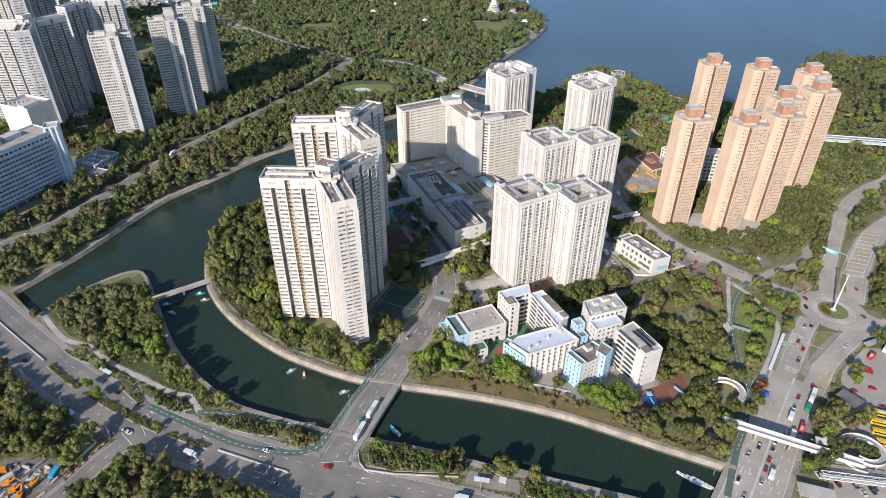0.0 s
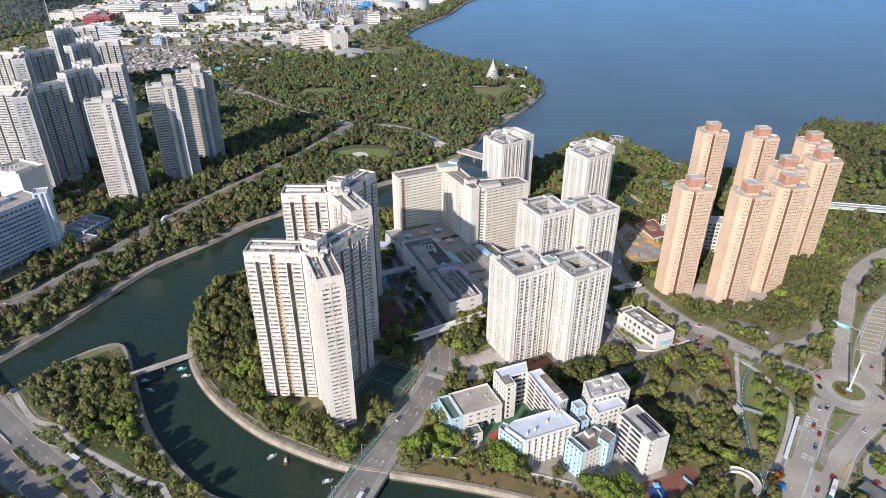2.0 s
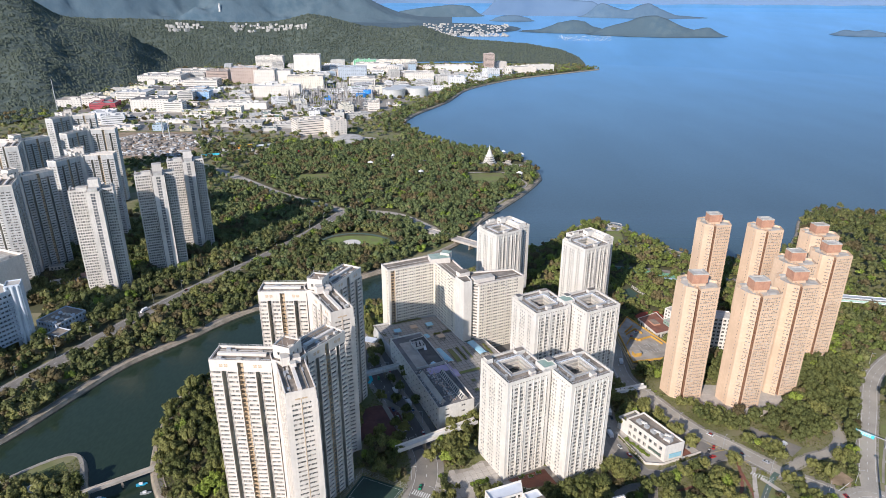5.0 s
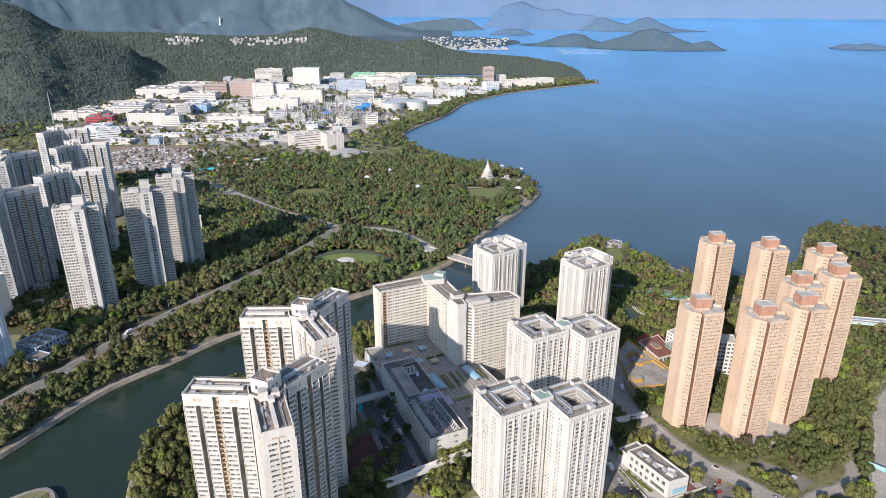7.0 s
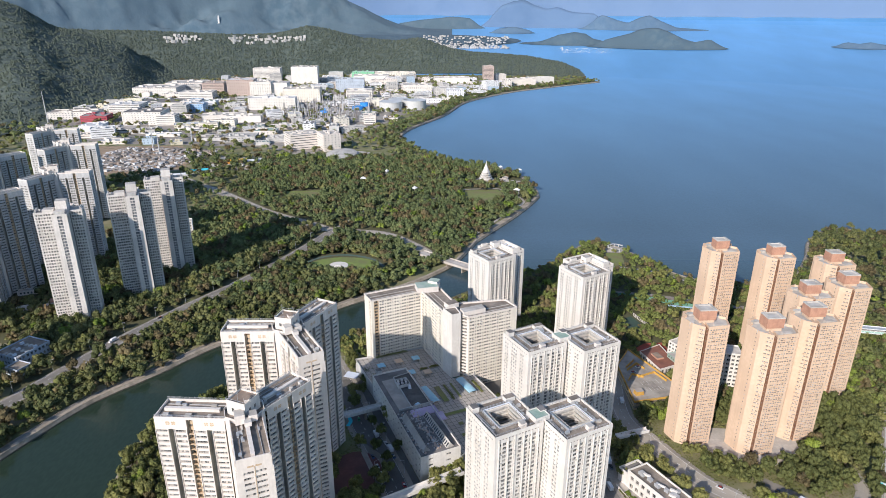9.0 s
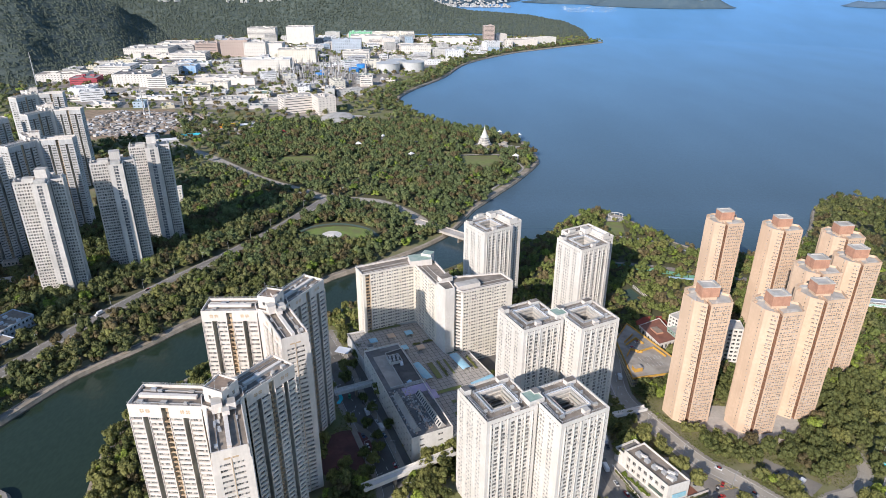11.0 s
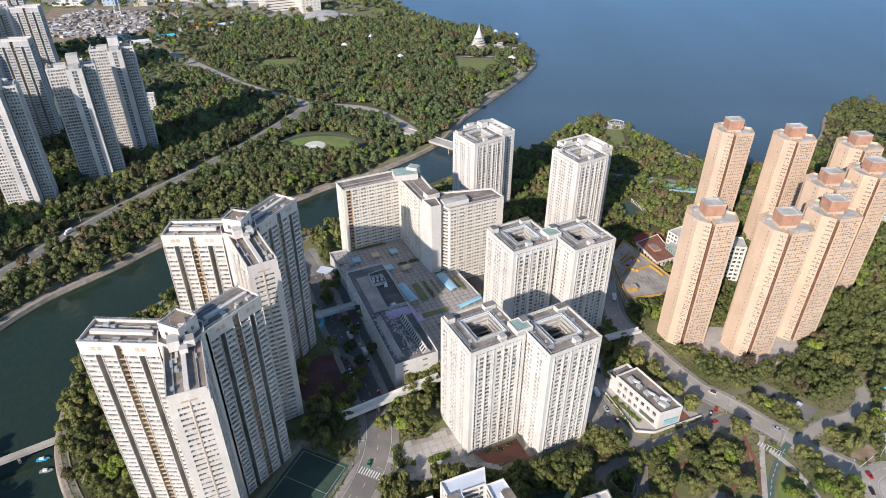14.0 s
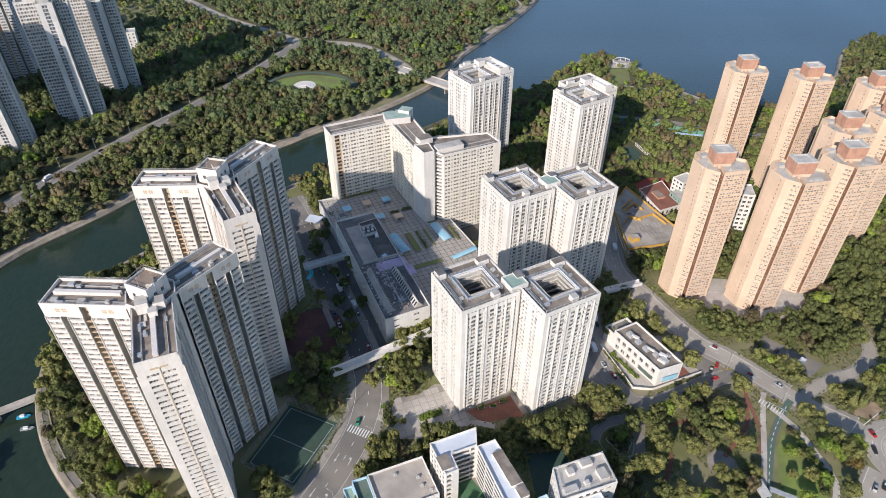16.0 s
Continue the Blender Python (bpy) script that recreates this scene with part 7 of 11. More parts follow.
def works(cx, cy, w, d, h, rz, wall=None, roof=None, label="white industrial building with strip windows", name="works_building", z0=0.0):
    """A works building: strip windows set into the walls, parapet, rooftop plant."""
    s = Shape()
    P = rect(cx, cy, w, d, rz)
    n = max(1, int(h / 4.5))
    H = h / n
    rng = random.Random(int(cx * 3 + cy * 7))
    style = rng.choice((0, 0, 1, 1, 2))
    band = style == 0 and h > 6
    for i in range(4):
        (ax, ay), (bx, by) = P[i], P[(i + 1) % 4]
        L = math.hypot(bx - ax, by - ay)
        ux, uy = (bx - ax) / L, (by - ay) / L
        nx, ny = uy, -ux
        Q = lambda a, z, k=0.0: (ax + ux * a - nx * k, ay + uy * a - ny * k, z0 + z)
        z = 0
        if band:
            for k in range(n):
                a0, a1, w0, w1 = 2.5, L - 2.5, H * (k + 0.52), H * (k + 0.76)
                s.face([Q(0, z), Q(L, z), Q(L, w0), Q(0, w0)], 0)
                s.face([Q(0, w0), Q(a0, w0), Q(a0, w1), Q(0, w1)], 0)
                s.face([Q(a1, w0), Q(L, w0), Q(L, w1), Q(a1, w1)], 0)
                s.face([Q(a0, w0, 0.5), Q(a1, w0, 0.5), Q(a1, w1, 0.5), Q(a0, w1, 0.5)], 2)
                s.face([Q(a0, w0), Q(a1, w0), Q(a1, w0, 0.5), Q(a0, w0, 0.5)], 0)
                s.face([Q(a0, w1, 0.5), Q(a1, w1, 0.5), Q(a1, w1), Q(a0, w1)], 0)
                z = w1
        s.face([Q(0, z), Q(L, z), Q(L, h + 1), Q(0, h + 1)], 0)
        if style == 1 and i != 2:
            # single windows standing in rows
            m_ = max(2, int(L / 7))
            for k in range(n):
                for q in range(m_):
                    a0, w0 = L * (q + 0.34) / m_, H * (k + 0.46)
                    s.face([Q(a0, w0, -0.06), Q(a0 + L * 0.3 / m_, w0, -0.06), Q(a0 + L * 0.3 / m_, w0 + H * 0.28, -0.06), Q(a0, w0 + H * 0.28, -0.06)], 2)
    inn = inset(P, 0.8)
    s.face([(x, y, z0 + h) for x, y in inn], 1)
    for i in range(4):
        j = (i + 1) % 4
        s.face([(*P[i], z0 + h + 1), (*P[j], z0 + h + 1), (*inn[j], z0 + h + 1), (*inn[i], z0 + h + 1)], 0)
        s.face([(*inn[j], z0 + h), (*inn[i], z0 + h), (*inn[i], z0 + h + 1), (*inn[j], z0 + h + 1)], 0)
    for k in range(rng.randint(4, 11)):
        x, y = rng.uniform(-0.4, 0.4) * w, rng.uniform(-0.4, 0.4) * d
        s.box((cx + x * math.cos(rz) - y * math.sin(rz), cy + x * math.sin(rz) + y * math.cos(rz), z0 + h), (rng.uniform(0.03, 0.16) * w, rng.uniform(0.04, 0.2) * d, rng.uniform(1.2, 5)), rz, 0, 1)
    o = s.ob(name, [wall or rng.choice((M_WORKS, M_WORKS, M_GREYW, M_CREAM)), roof or M_WROOF, M_GLASSB], None, label, "industrial building", group="works district")
    return o


rng = random.Random(11)
DIST = [(-1000, 1600), (-1075, 1780), (-1010, 1960), (-1030, 2200), (-1010, 2500), (-900, 2800), (-300, 2850), (213, 2780), (480, 2720), (300, 2560), (140, 2300), (0, 2060), (-100, 1840), (-185, 1534), (-260, 1290), (-361, 1397), (-430, 1400), (-740, 1420)]
TAKEN = [(-678, 2227, 60), (-540, 2575, 75), (-330, 2352, 62), (-270, 1372, 60), (-925, 1720, 90), (-112, 1935, 85), (-165, 1310, 60), (-330, 1860, 100)]
TAKEN += [(-878, 1865, 41), (-749, 1693, 46), (-686, 1670, 23), (-756, 1570, 35), (-689, 1553, 29), (-627, 1509, 37), (-501, 1479, 38), (-437, 1470, 33), (-404, 1549, 25), (-348, 1466, 30), (-562, 1623, 22), (-526, 1649, 19), (-601, 1595, 25), (-577, 1773, 57), (-506, 1715, 44), (-699, 1883, 30), (-719, 1835, 21)]
TAKEN += [(-846, 2028, 66), (-965, 2265, 70), (-952, 2142, 13), (-785, 2139, 52), (-792, 2321, 38), (-491, 1945, 66), (-608, 2248, 34), (-554, 2265, 33), (-732, 2773, 55), (-943, 2463, 69), (-445, 2123, 57), (-271, 2185, 42), (-288, 2671, 70), (-90, 2347, 51), (11, 2280, 40), (32, 2676, 70), (-215, 2897, 89), (299, 2605, 57)]
flat("works_ground", DIST, M_PAVING, "grey paved yards between works buildings", "yard", 0.04, False)
M_BLUEG2 = surface("bright_blue_cladding", (0.16, 0.36, 0.62), (0.24, 0.45, 0.70), 0.1, (0.62, 0.66, 0.70), 0.03)
works(-678, 2260, 88, 70, 52, 0.1, M_BEIGE, None, "large beige windowless works block")
works(-538, 2600, 100, 60, 66, 0.1, M_WHITE, M_ROOFL, "tall white works block with strip windows")
works(-330, 2380, 100, 55, 44, 0.1, M_BLUEG, None, "dark blue-grey works block")
works(-330, 2740, 90, 40, 36, 0.05, M_GREENW, None, "pale green clad works block")
works(-285, 1400, 66, 50, 30, 0.5, M_CREAM, M_ROOFL, "cream works office with roof terraces")
works(-226, 1380, 36, 46, 34, 0.5, M_CREAM, M_ROOFL, "cream works office with roof terraces")
works(-960, 1745, 120, 60, 20, 0.2, M_WHITE, M_WROOF, "white shopping shed with red end")
works(-878, 1695, 62, 55, 18, 0.2, M_REDM, M_WROOF, "crimson clad shed end")
works(180, 2720, 42, 36, 62, 0.1, M_BEIGE, None, "tall slim beige works tower")
works(372, 2650, 130, 36, 26, 0.35, M_WHITE, M_ROOFL, "long white works shed by the coast")
works(-878, 1865, 83, 74, 24, 0.12, M_WHITE, None, "white works block with a red end")
works(-749, 1693, 93, 77, 30, 0.12, M_WHITE, M_DARKROOF, "long white works block under a dark roof")
works(-686, 1670, 47, 41, 24, 0.12, M_WHITE, M_ROOFL, "white works block with a cream wing")
works(-756, 1570, 70, 53, 8, 0.05, M_GREYW, M_ROOFT, "low shed with a tan roof")
works(-689, 1553, 59, 44, 8, 0.05, M_GREYW, M_ROOFT, "low shed with a tan roof")
works(-627, 1509, 75, 20, 6, 0.1, M_WHITE, M_ROOFB, "low white shed by the yard")
works(-501, 1479, 76, 49, 6, 0.1, M_GREYW, M_ROOFT, "long low shed with a brown roof")
works(-437, 1470, 67, 52, 11, 0.1, M_GREYW, M_ROOFL, "grey works shed with strip windows")
works(-404, 1549, 50, 45, 9, 0.1, M_CREAM, M_GREENROOF, "cream shed with a pale green roof")
works(-348, 1466, 60, 40, 9, 0.15, M_GREYW, M_ROOFL, "grey works shed by the trees")
works(-562, 1623, 45, 37, 14, 0.1, M_CREAMY, M_ROOFL, "pale yellow works block in the yard")
works(-526, 1649, 39, 38, 16, 0.1, M_CREAMY, M_ROOFL, "pale yellow works block in the yard")
works(-601, 1595, 51, 29, 6, 0.1, M_WHITE, M_ROOFL, "low white works shed")
works(-577, 1773, 114, 44, 10, 0.3, M_WHITE, M_ROOFL, "long white-roofed works hall")
works(-506, 1715, 88, 32, 16, 0.1, M_WHITE, M_ROOFL, "white works block with strip windows")
works(-699, 1883, 60, 51, 22, 0.1, M_BLUEG2, M_ROOFL, "works block with bright blue cladding")
works(-719, 1835, 42, 39, 25, 0.1, M_GREYW, M_ROOFL, "grey works block beside the hall")
works(-846, 2028, 133, 107, 10, 0.1, M_WHITE, M_DARKROOF, "broad low works hall under a dark roof")
works(-965, 2265, 141, 106, 26, 0.1, M_WHITE, M_ROOFL, "white works block with round tanks")
works(-952, 2142, 25, 27, 21, 0.1, M_CREAM, M_ROOFL, "small cream works block with tank")
works(-785, 2139, 104, 65, 25, 0.1, M_WHITE, M_ROOFL, "white works block with strip windows")
works(-792, 2321, 73, 76, 35, 0.1, M_BEIGE, M_ROOFT, "tall brown-grey works block")
works(-491, 1945, 133, 51, 32, 0.1, M_WHITE, None, "long white works block at the front")
works(-608, 2248, 69, 68, 46, 0.1, M_WHITE, M_ROOFL, "white works block with strip windows")
works(-554, 2265, 61, 67, 42, 0.1, M_WHITE, M_ROOFL, "white works block with strip windows")
works(-732, 2773, 110, 60, 46, 0.1, M_WHITE, M_ROOFL, "plain white works hall")
works(-943, 2463, 138, 104, 21, 0.1, M_CREAM, M_ROOFL, "cream works block behind the yard")
works(-445, 2123, 114, 59, 39, 0.1, M_CREAMY, M_ROOFL, "cream and yellow works block")
works(-271, 2185, 84, 61, 28, 0.1, M_WHITE, M_ROOFL, "white works block by the tanks")
works(-288, 2671, 141, 73, 29, 0.1, M_WHITE, M_ROOFL, "white works block among sheds")
works(-90, 2347, 102, 69, 29, 0.1, M_WHITE, M_ROOFL, "white works block near the coast")
works(11, 2280, 80, 52, 25, 0.1, M_GREYW, M_ROOFL, "grey works block near the coast")
works(32, 2676, 141, 54, 22, 0.1, M_WHITE, M_ROOFL, "white works block near the coast")
works(-215, 2897, 178, 64, 21, 0.1, M_CREAMY, M_ROOFL, "long pale yellow works hall")
works(299, 2605, 115, 52, 24, 0.25, M_CREAM, M_ROOFL, "cream works block by the coast")
for gx in np.arange(-1000, 520, 62):
    for gy in np.arange(1300, 2840, 66):
        x, y = gx + rng.uniform(-14, 14), gy + rng.uniform(-14, 14)
        if not within(DIST, [x], [y])[0] or any((x - a) ** 2 + (y - c) ** 2 < (r + 22) ** 2 for a, c, r in TAKEN) or rng.random() < 0.1:
            continue
        k = 0.35 + 0.65 * min(1, max(0, (y - 1300) / 900))
        works(x, y, rng.uniform(22, 60), rng.uniform(20, 52), rng.choice((6, 7, 8, 9, 11, 13, 16, 20, 26)) * (0.5 + 0.55 * k), 0.12 + rng.choice((0, 0.02, 0.3)))
for x, y, r, h in ((-146, 1930, 33, 24), (-78, 1962, 33, 24), (-128, 1990, 30, 24)):
    s = Shape()
    s.tube((x, y, 0), r, r, h, 36)
    s.tube((x, y, h), r + 0.8, r + 0.8, 1.2, 36)
    s.ob("storage_tank", M_TANK, None, "large pale steel storage tank", "storage tank", group="storage tanks")
for x, y, r, h in ((-238, 1905, 16, 14), (-222, 1935, 14, 20), (-322, 1840, 13, 10), (-330, 1905, 9, 8)):
    s = Shape()
    s.tube((x, y, 0), r, r, h, 24)
    s.ob("blue_tank", M_BLUET, None, "bright blue works tank", "storage tank", group="blue tanks")
s = Shape()
for k in range(260):
    x, y = rng.uniform(-440, -205), rng.uniform(1690, 2060)
    s.tube((x, y, 0), rng.uniform(0.6, 2.0), rng.uniform(0.5, 1.4), rng.choice((8, 10, 12, 16, 20, 26, 34)), 6)
for k in range(170):
    x, y, z = rng.uniform(-440, -210), rng.uniform(1690, 2060), rng.uniform(4, 14)
    s.box((x, y, 0), (rng.uniform(3, 14), rng.uniform(3, 9), z), 0.3)
    s.bar((x, y, z), (x + rng.uniform(-30, 30), y + rng.uniform(-20, 20), z), 0.8, 0.8)
s.ob("gas_works_plant", M_PLANT, None, "dense grey gas works towers and pipes", "gas works", kind="stuff")
s = Shape()
s.tube((-168, 1312, 0), 46, 46, 0.6, 40)
s.ob("round_deck", M_PLAZA, None, "wide pale round paved deck by the works", "plaza", "structure")
s = Shape()
for k in range(900):
    u, v = rng.random(), rng.random()
    x, y = -690 + 210 * u + 40 * v, 1180 + 200 * v - 20 * u
    s.box((x, y, 0), (rng.uniform(2, 12), rng.uniform(2, 7), rng.uniform(0.8, 4)), rng.uniform(0, 3))
for k in range(160):
    x, y = rng.uniform(-420, -210), rng.uniform(1180, 1290)
    s.box((x, y, 0), (rng.uniform(3, 10), rng.uniform(3, 6), rng.uniform(2, 5)), rng.uniform(0, 3))
s.ob("yard_goods", island_mix("yard_goods", [(0.44, 0.40, 0.37), (0.62, 0.60, 0.57), (0.28, 0.25, 0.22), (0.38, 0.30, 0.24), (0.5, 0.46, 0.43), (0.24, 0.22, 0.2), (0.42, 0.36, 0.31), (0.7, 0.7, 0.7)], 0.8), None, "heaped grey goods and containers in the yard", "yard goods", kind="stuff")
for x, y, h in ((-985, 1660, 80), (-600, 1390, 45), (-520, 1400, 36), (-560, 1330, 40)):
    s = Shape()
    s.tube((x, y, 0), 1.6, 0.6, h, 6)
    for k in range(1, 8):
        s.bar((x - 2, y, h * k / 8), (x + 2, y, h * k / 8), 0.4, 0.4)
    s.ob("lattice_mast", M_METAL, None, "slim grey steel mast over the yard", "mast")


def az_of(px):
    return math.atan((px - 784) / 1184.0) - radians(0.55)


def el_of(py):
    return radians((22.0 - py) * 0.0456)


def hill(name, label, crest, R0, Rc, R1, mat, seed, rough=0.12, nr=14, lens=True):
    """A ridge seen far off: crest heights along bearings, falling to the near and far foot."""
    xs = [c[0] for c in crest]
    n = max(24, int((xs[-1] - xs[0]) / 7))
    s = Shape()
    rows = []
    val = lambda q, px: float(np.interp(px, xs, q)) if isinstance(q, (list, tuple)) else q
    for i in range(n + 1):
        px = xs[0] + (xs[-1] - xs[0]) * i / n
        az = az_of(px)
        edge = min(1, i / (0.14 * n), (n - i) / (0.14 * n))
        bend = math.sqrt(min(1, i / (0.35 * n), (n - i) / (0.35 * n))) if lens else 1.0
        Ra, Rb, Rd = val(R0, px), val(Rc, px), val(R1, px)
        Ra, Rd = Rb - (Rb - Ra) * bend, Rb + (Rd - Rb) * bend
        h = max(2.0, FE + Rb * math.tan(el_of(np.interp(px, xs, [c[1] for c in crest]))))
        row = []

        def height(R, k):
            q = noise.fractal(Vector((math.sin(az) * R * 0.0016 + seed, math.cos(az) * R * 0.0016, seed)), 0.9, 2.1, 5) * rough * (1 - abs(2 * k - 1) * 0.75)
            return max(-6, h * (k + q) * edge + (noise.noise(Vector((az * 300, R * 0.02, seed))) * 3 if k > 0.02 else 0))

        for j in range(nr + 1):
            f = j / nr
            if f < 0.7:
                g = f / 0.7
                R = Ra + (Rb - Ra) * g
                k = g * g * (3 - 2 * g)
            else:
                g = (f - 0.7) / 0.3
                R = Rb + (Rd - Rb) * g
                k = 1 - g
            row.append(far(az, R, height(R, k)))
        rows.append(row)
    v = [p for r in rows for p in r]
    w = nr + 1
    s.v = v
    for i in range(n):
        for j in range(nr):
            s.f.append((i * w + j, (i + 1) * w + j, (i + 1) * w + j + 1, i * w + j + 1)[::-1])
            s.m.append(0)
    o = s.ob(name, mat, None, label, "hill", "structure")
    for p in o.data.polygons:
        p.use_smooth = True
    return o


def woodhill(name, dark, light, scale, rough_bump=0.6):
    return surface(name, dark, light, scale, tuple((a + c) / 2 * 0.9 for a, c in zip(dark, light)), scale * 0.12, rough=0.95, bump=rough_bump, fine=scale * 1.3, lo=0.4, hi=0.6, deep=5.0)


# distance haze is put into these base colours, bluer the farther off
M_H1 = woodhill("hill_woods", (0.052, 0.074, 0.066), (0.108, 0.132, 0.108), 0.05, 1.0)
M_H2 = woodhill("mid_hill_woods_hazed", (0.058, 0.102, 0.14), (0.085, 0.128, 0.155), 0.03)
M_H3 = woodhill("far_hill_woods_hazed", (0.070, 0.118, 0.155), (0.108, 0.156, 0.19), 0.02, 0.7)
M_H4 = woodhill("farthest_hills_hazed", (0.14, 0.225, 0.36), (0.165, 0.25, 0.385), 0.006, 0.1)
M_H5 = woodhill("island_woods_hazed", (0.078, 0.14, 0.215), (0.10, 0.162, 0.23), 0.03)
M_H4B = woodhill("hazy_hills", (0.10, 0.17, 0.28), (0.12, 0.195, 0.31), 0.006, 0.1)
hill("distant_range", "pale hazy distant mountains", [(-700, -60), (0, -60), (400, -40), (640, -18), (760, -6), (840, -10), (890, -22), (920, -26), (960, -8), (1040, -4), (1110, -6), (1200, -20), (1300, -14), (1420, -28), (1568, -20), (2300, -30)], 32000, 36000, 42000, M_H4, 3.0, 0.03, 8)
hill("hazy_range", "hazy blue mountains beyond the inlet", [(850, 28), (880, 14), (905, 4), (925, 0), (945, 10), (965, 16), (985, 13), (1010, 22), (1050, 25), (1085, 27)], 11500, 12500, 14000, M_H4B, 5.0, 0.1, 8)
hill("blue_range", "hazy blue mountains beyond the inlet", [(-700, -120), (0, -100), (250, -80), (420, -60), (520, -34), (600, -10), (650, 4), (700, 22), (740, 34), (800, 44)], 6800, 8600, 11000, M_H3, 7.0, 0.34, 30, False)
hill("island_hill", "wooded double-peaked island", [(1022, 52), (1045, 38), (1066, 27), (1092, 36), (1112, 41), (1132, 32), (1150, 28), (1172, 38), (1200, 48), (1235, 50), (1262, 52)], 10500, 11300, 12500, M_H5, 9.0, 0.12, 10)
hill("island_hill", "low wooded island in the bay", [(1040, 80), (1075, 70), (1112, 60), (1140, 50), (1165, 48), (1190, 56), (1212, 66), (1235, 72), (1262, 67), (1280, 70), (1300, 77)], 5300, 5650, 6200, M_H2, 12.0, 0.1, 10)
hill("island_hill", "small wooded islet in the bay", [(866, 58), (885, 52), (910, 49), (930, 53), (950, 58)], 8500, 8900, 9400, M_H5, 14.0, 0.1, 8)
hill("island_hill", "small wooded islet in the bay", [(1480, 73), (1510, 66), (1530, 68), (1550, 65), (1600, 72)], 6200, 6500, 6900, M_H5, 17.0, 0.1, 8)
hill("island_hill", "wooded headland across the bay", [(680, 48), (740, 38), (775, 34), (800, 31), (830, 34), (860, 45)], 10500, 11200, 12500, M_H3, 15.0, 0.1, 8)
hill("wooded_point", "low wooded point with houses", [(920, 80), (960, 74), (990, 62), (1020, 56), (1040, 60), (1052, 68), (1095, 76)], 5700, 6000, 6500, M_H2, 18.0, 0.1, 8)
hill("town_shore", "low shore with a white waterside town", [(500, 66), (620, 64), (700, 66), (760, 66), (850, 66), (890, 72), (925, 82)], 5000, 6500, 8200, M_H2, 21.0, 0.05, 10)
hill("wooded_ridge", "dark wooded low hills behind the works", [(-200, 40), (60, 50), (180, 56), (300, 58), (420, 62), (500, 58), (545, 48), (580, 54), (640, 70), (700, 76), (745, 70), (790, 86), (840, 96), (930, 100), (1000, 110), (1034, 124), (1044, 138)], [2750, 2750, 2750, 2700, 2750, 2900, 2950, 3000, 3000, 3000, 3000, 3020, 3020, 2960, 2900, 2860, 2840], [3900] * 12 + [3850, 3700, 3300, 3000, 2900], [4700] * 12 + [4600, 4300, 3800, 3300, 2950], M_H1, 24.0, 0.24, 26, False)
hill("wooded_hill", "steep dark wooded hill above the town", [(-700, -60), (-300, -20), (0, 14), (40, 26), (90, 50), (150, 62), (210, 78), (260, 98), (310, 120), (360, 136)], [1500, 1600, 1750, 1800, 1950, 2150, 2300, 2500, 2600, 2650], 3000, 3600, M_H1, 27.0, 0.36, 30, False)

# the white waterside town and the village on the slope
s = Shape()
for k in range(330):
    px = rng.uniform(740, 902)
    R = 5050 + 1300 * rng.random() ** 2
    g = (R - 5000) / 1500
    p = far(az_of(px), R, 1 + (FE + 6500 * math.tan(el_of(66))) * g * g * (3 - 2 * g))
    s.box(p, (rng.uniform(7, 13), rng.uniform(6, 10), rng.uniform(4, 8)), rng.uniform(0, 1), 0, 1)
# the village on the ridge: houses stand on the ridge's near slope
_rg = bpy.data.objects["wooded_ridge"].data
_rv = np.array([v.co[:] for v in _rg.vertices])
_ra = np.arctan2(_rv[:, 0] - FX, _rv[:, 1] - FY)
_rr = np.hypot(_rv[:, 0] - FX, _rv[:, 1] - FY)
for k in range(210):
    px = rng.uniform(405, 545) if k < 140 else rng.uniform(285, 350)
    py = rng.uniform(68, 78) if k < 140 else rng.uniform(66, 76)
    el = np.arctan2(_rv[:, 2] - FE, _rr)
    q = int(np.argmin((_ra - az_of(px)) ** 2 + (el - el_of(py)) ** 2 + (_rr > 3420) * 0.0))
    p = _rv[q]
    s.box((p[0] + rng.uniform(-6, 6), p[1] + rng.uniform(-6, 6), p[2] - 3), (rng.uniform(8, 13), rng.uniform(7, 11), rng.uniform(9, 14)), rng.uniform(0, 1), 0, 1)
s.ob("far_houses", [M_GREYW, M_ROOFL], None, "far white waterside houses under hills", "far town", kind="stuff")
# moored boats in the far bay
s = Shape()
for k in range(140):
    px, R = rng.uniform(990, 1088), rng.uniform(4750, 5400)
    p = far(az_of(px), R, WATER_Z)
    s.box(p, (rng.uniform(2.5, 5), rng.uniform(1.5, 2.5), rng.uniform(1, 2)), rng.uniform(0, 3))
s.ob("moored_boats", M_WHITE, None, "many small white boats moored in the bay", "boats", kind="stuff")
# white statue on the far slope, a plain shape
s = Shape()
_bv = np.array([v.co[:] for v in bpy.data.objects["blue_range"].data.vertices])
_p = _bv[int(np.argmin((np.arctan2(_bv[:, 0] - FX, _bv[:, 1] - FY) - az_of(387)) ** 2 + (np.arctan2(_bv[:, 2] - FE, np.hypot(_bv[:, 0] - FX, _bv[:, 1] - FY)) - el_of(42)) ** 2))]
s.tube((_p[0], _p[1], _p[2] - 3), 7, 6, 8, 10)
s.tube((_p[0], _p[1], _p[2] + 5), 5.0, 5.5, 16, 10)
s.tube((_p[0], _p[1], _p[2] + 21), 5.5, 3.0, 14, 10)
s.tube((_p[0], _p[1], _p[2] + 35), 2.6, 1.4, 7, 10)
s.ob("white_monument", M_WHITE, None, "tall white monument on the wooded slope", "monument")

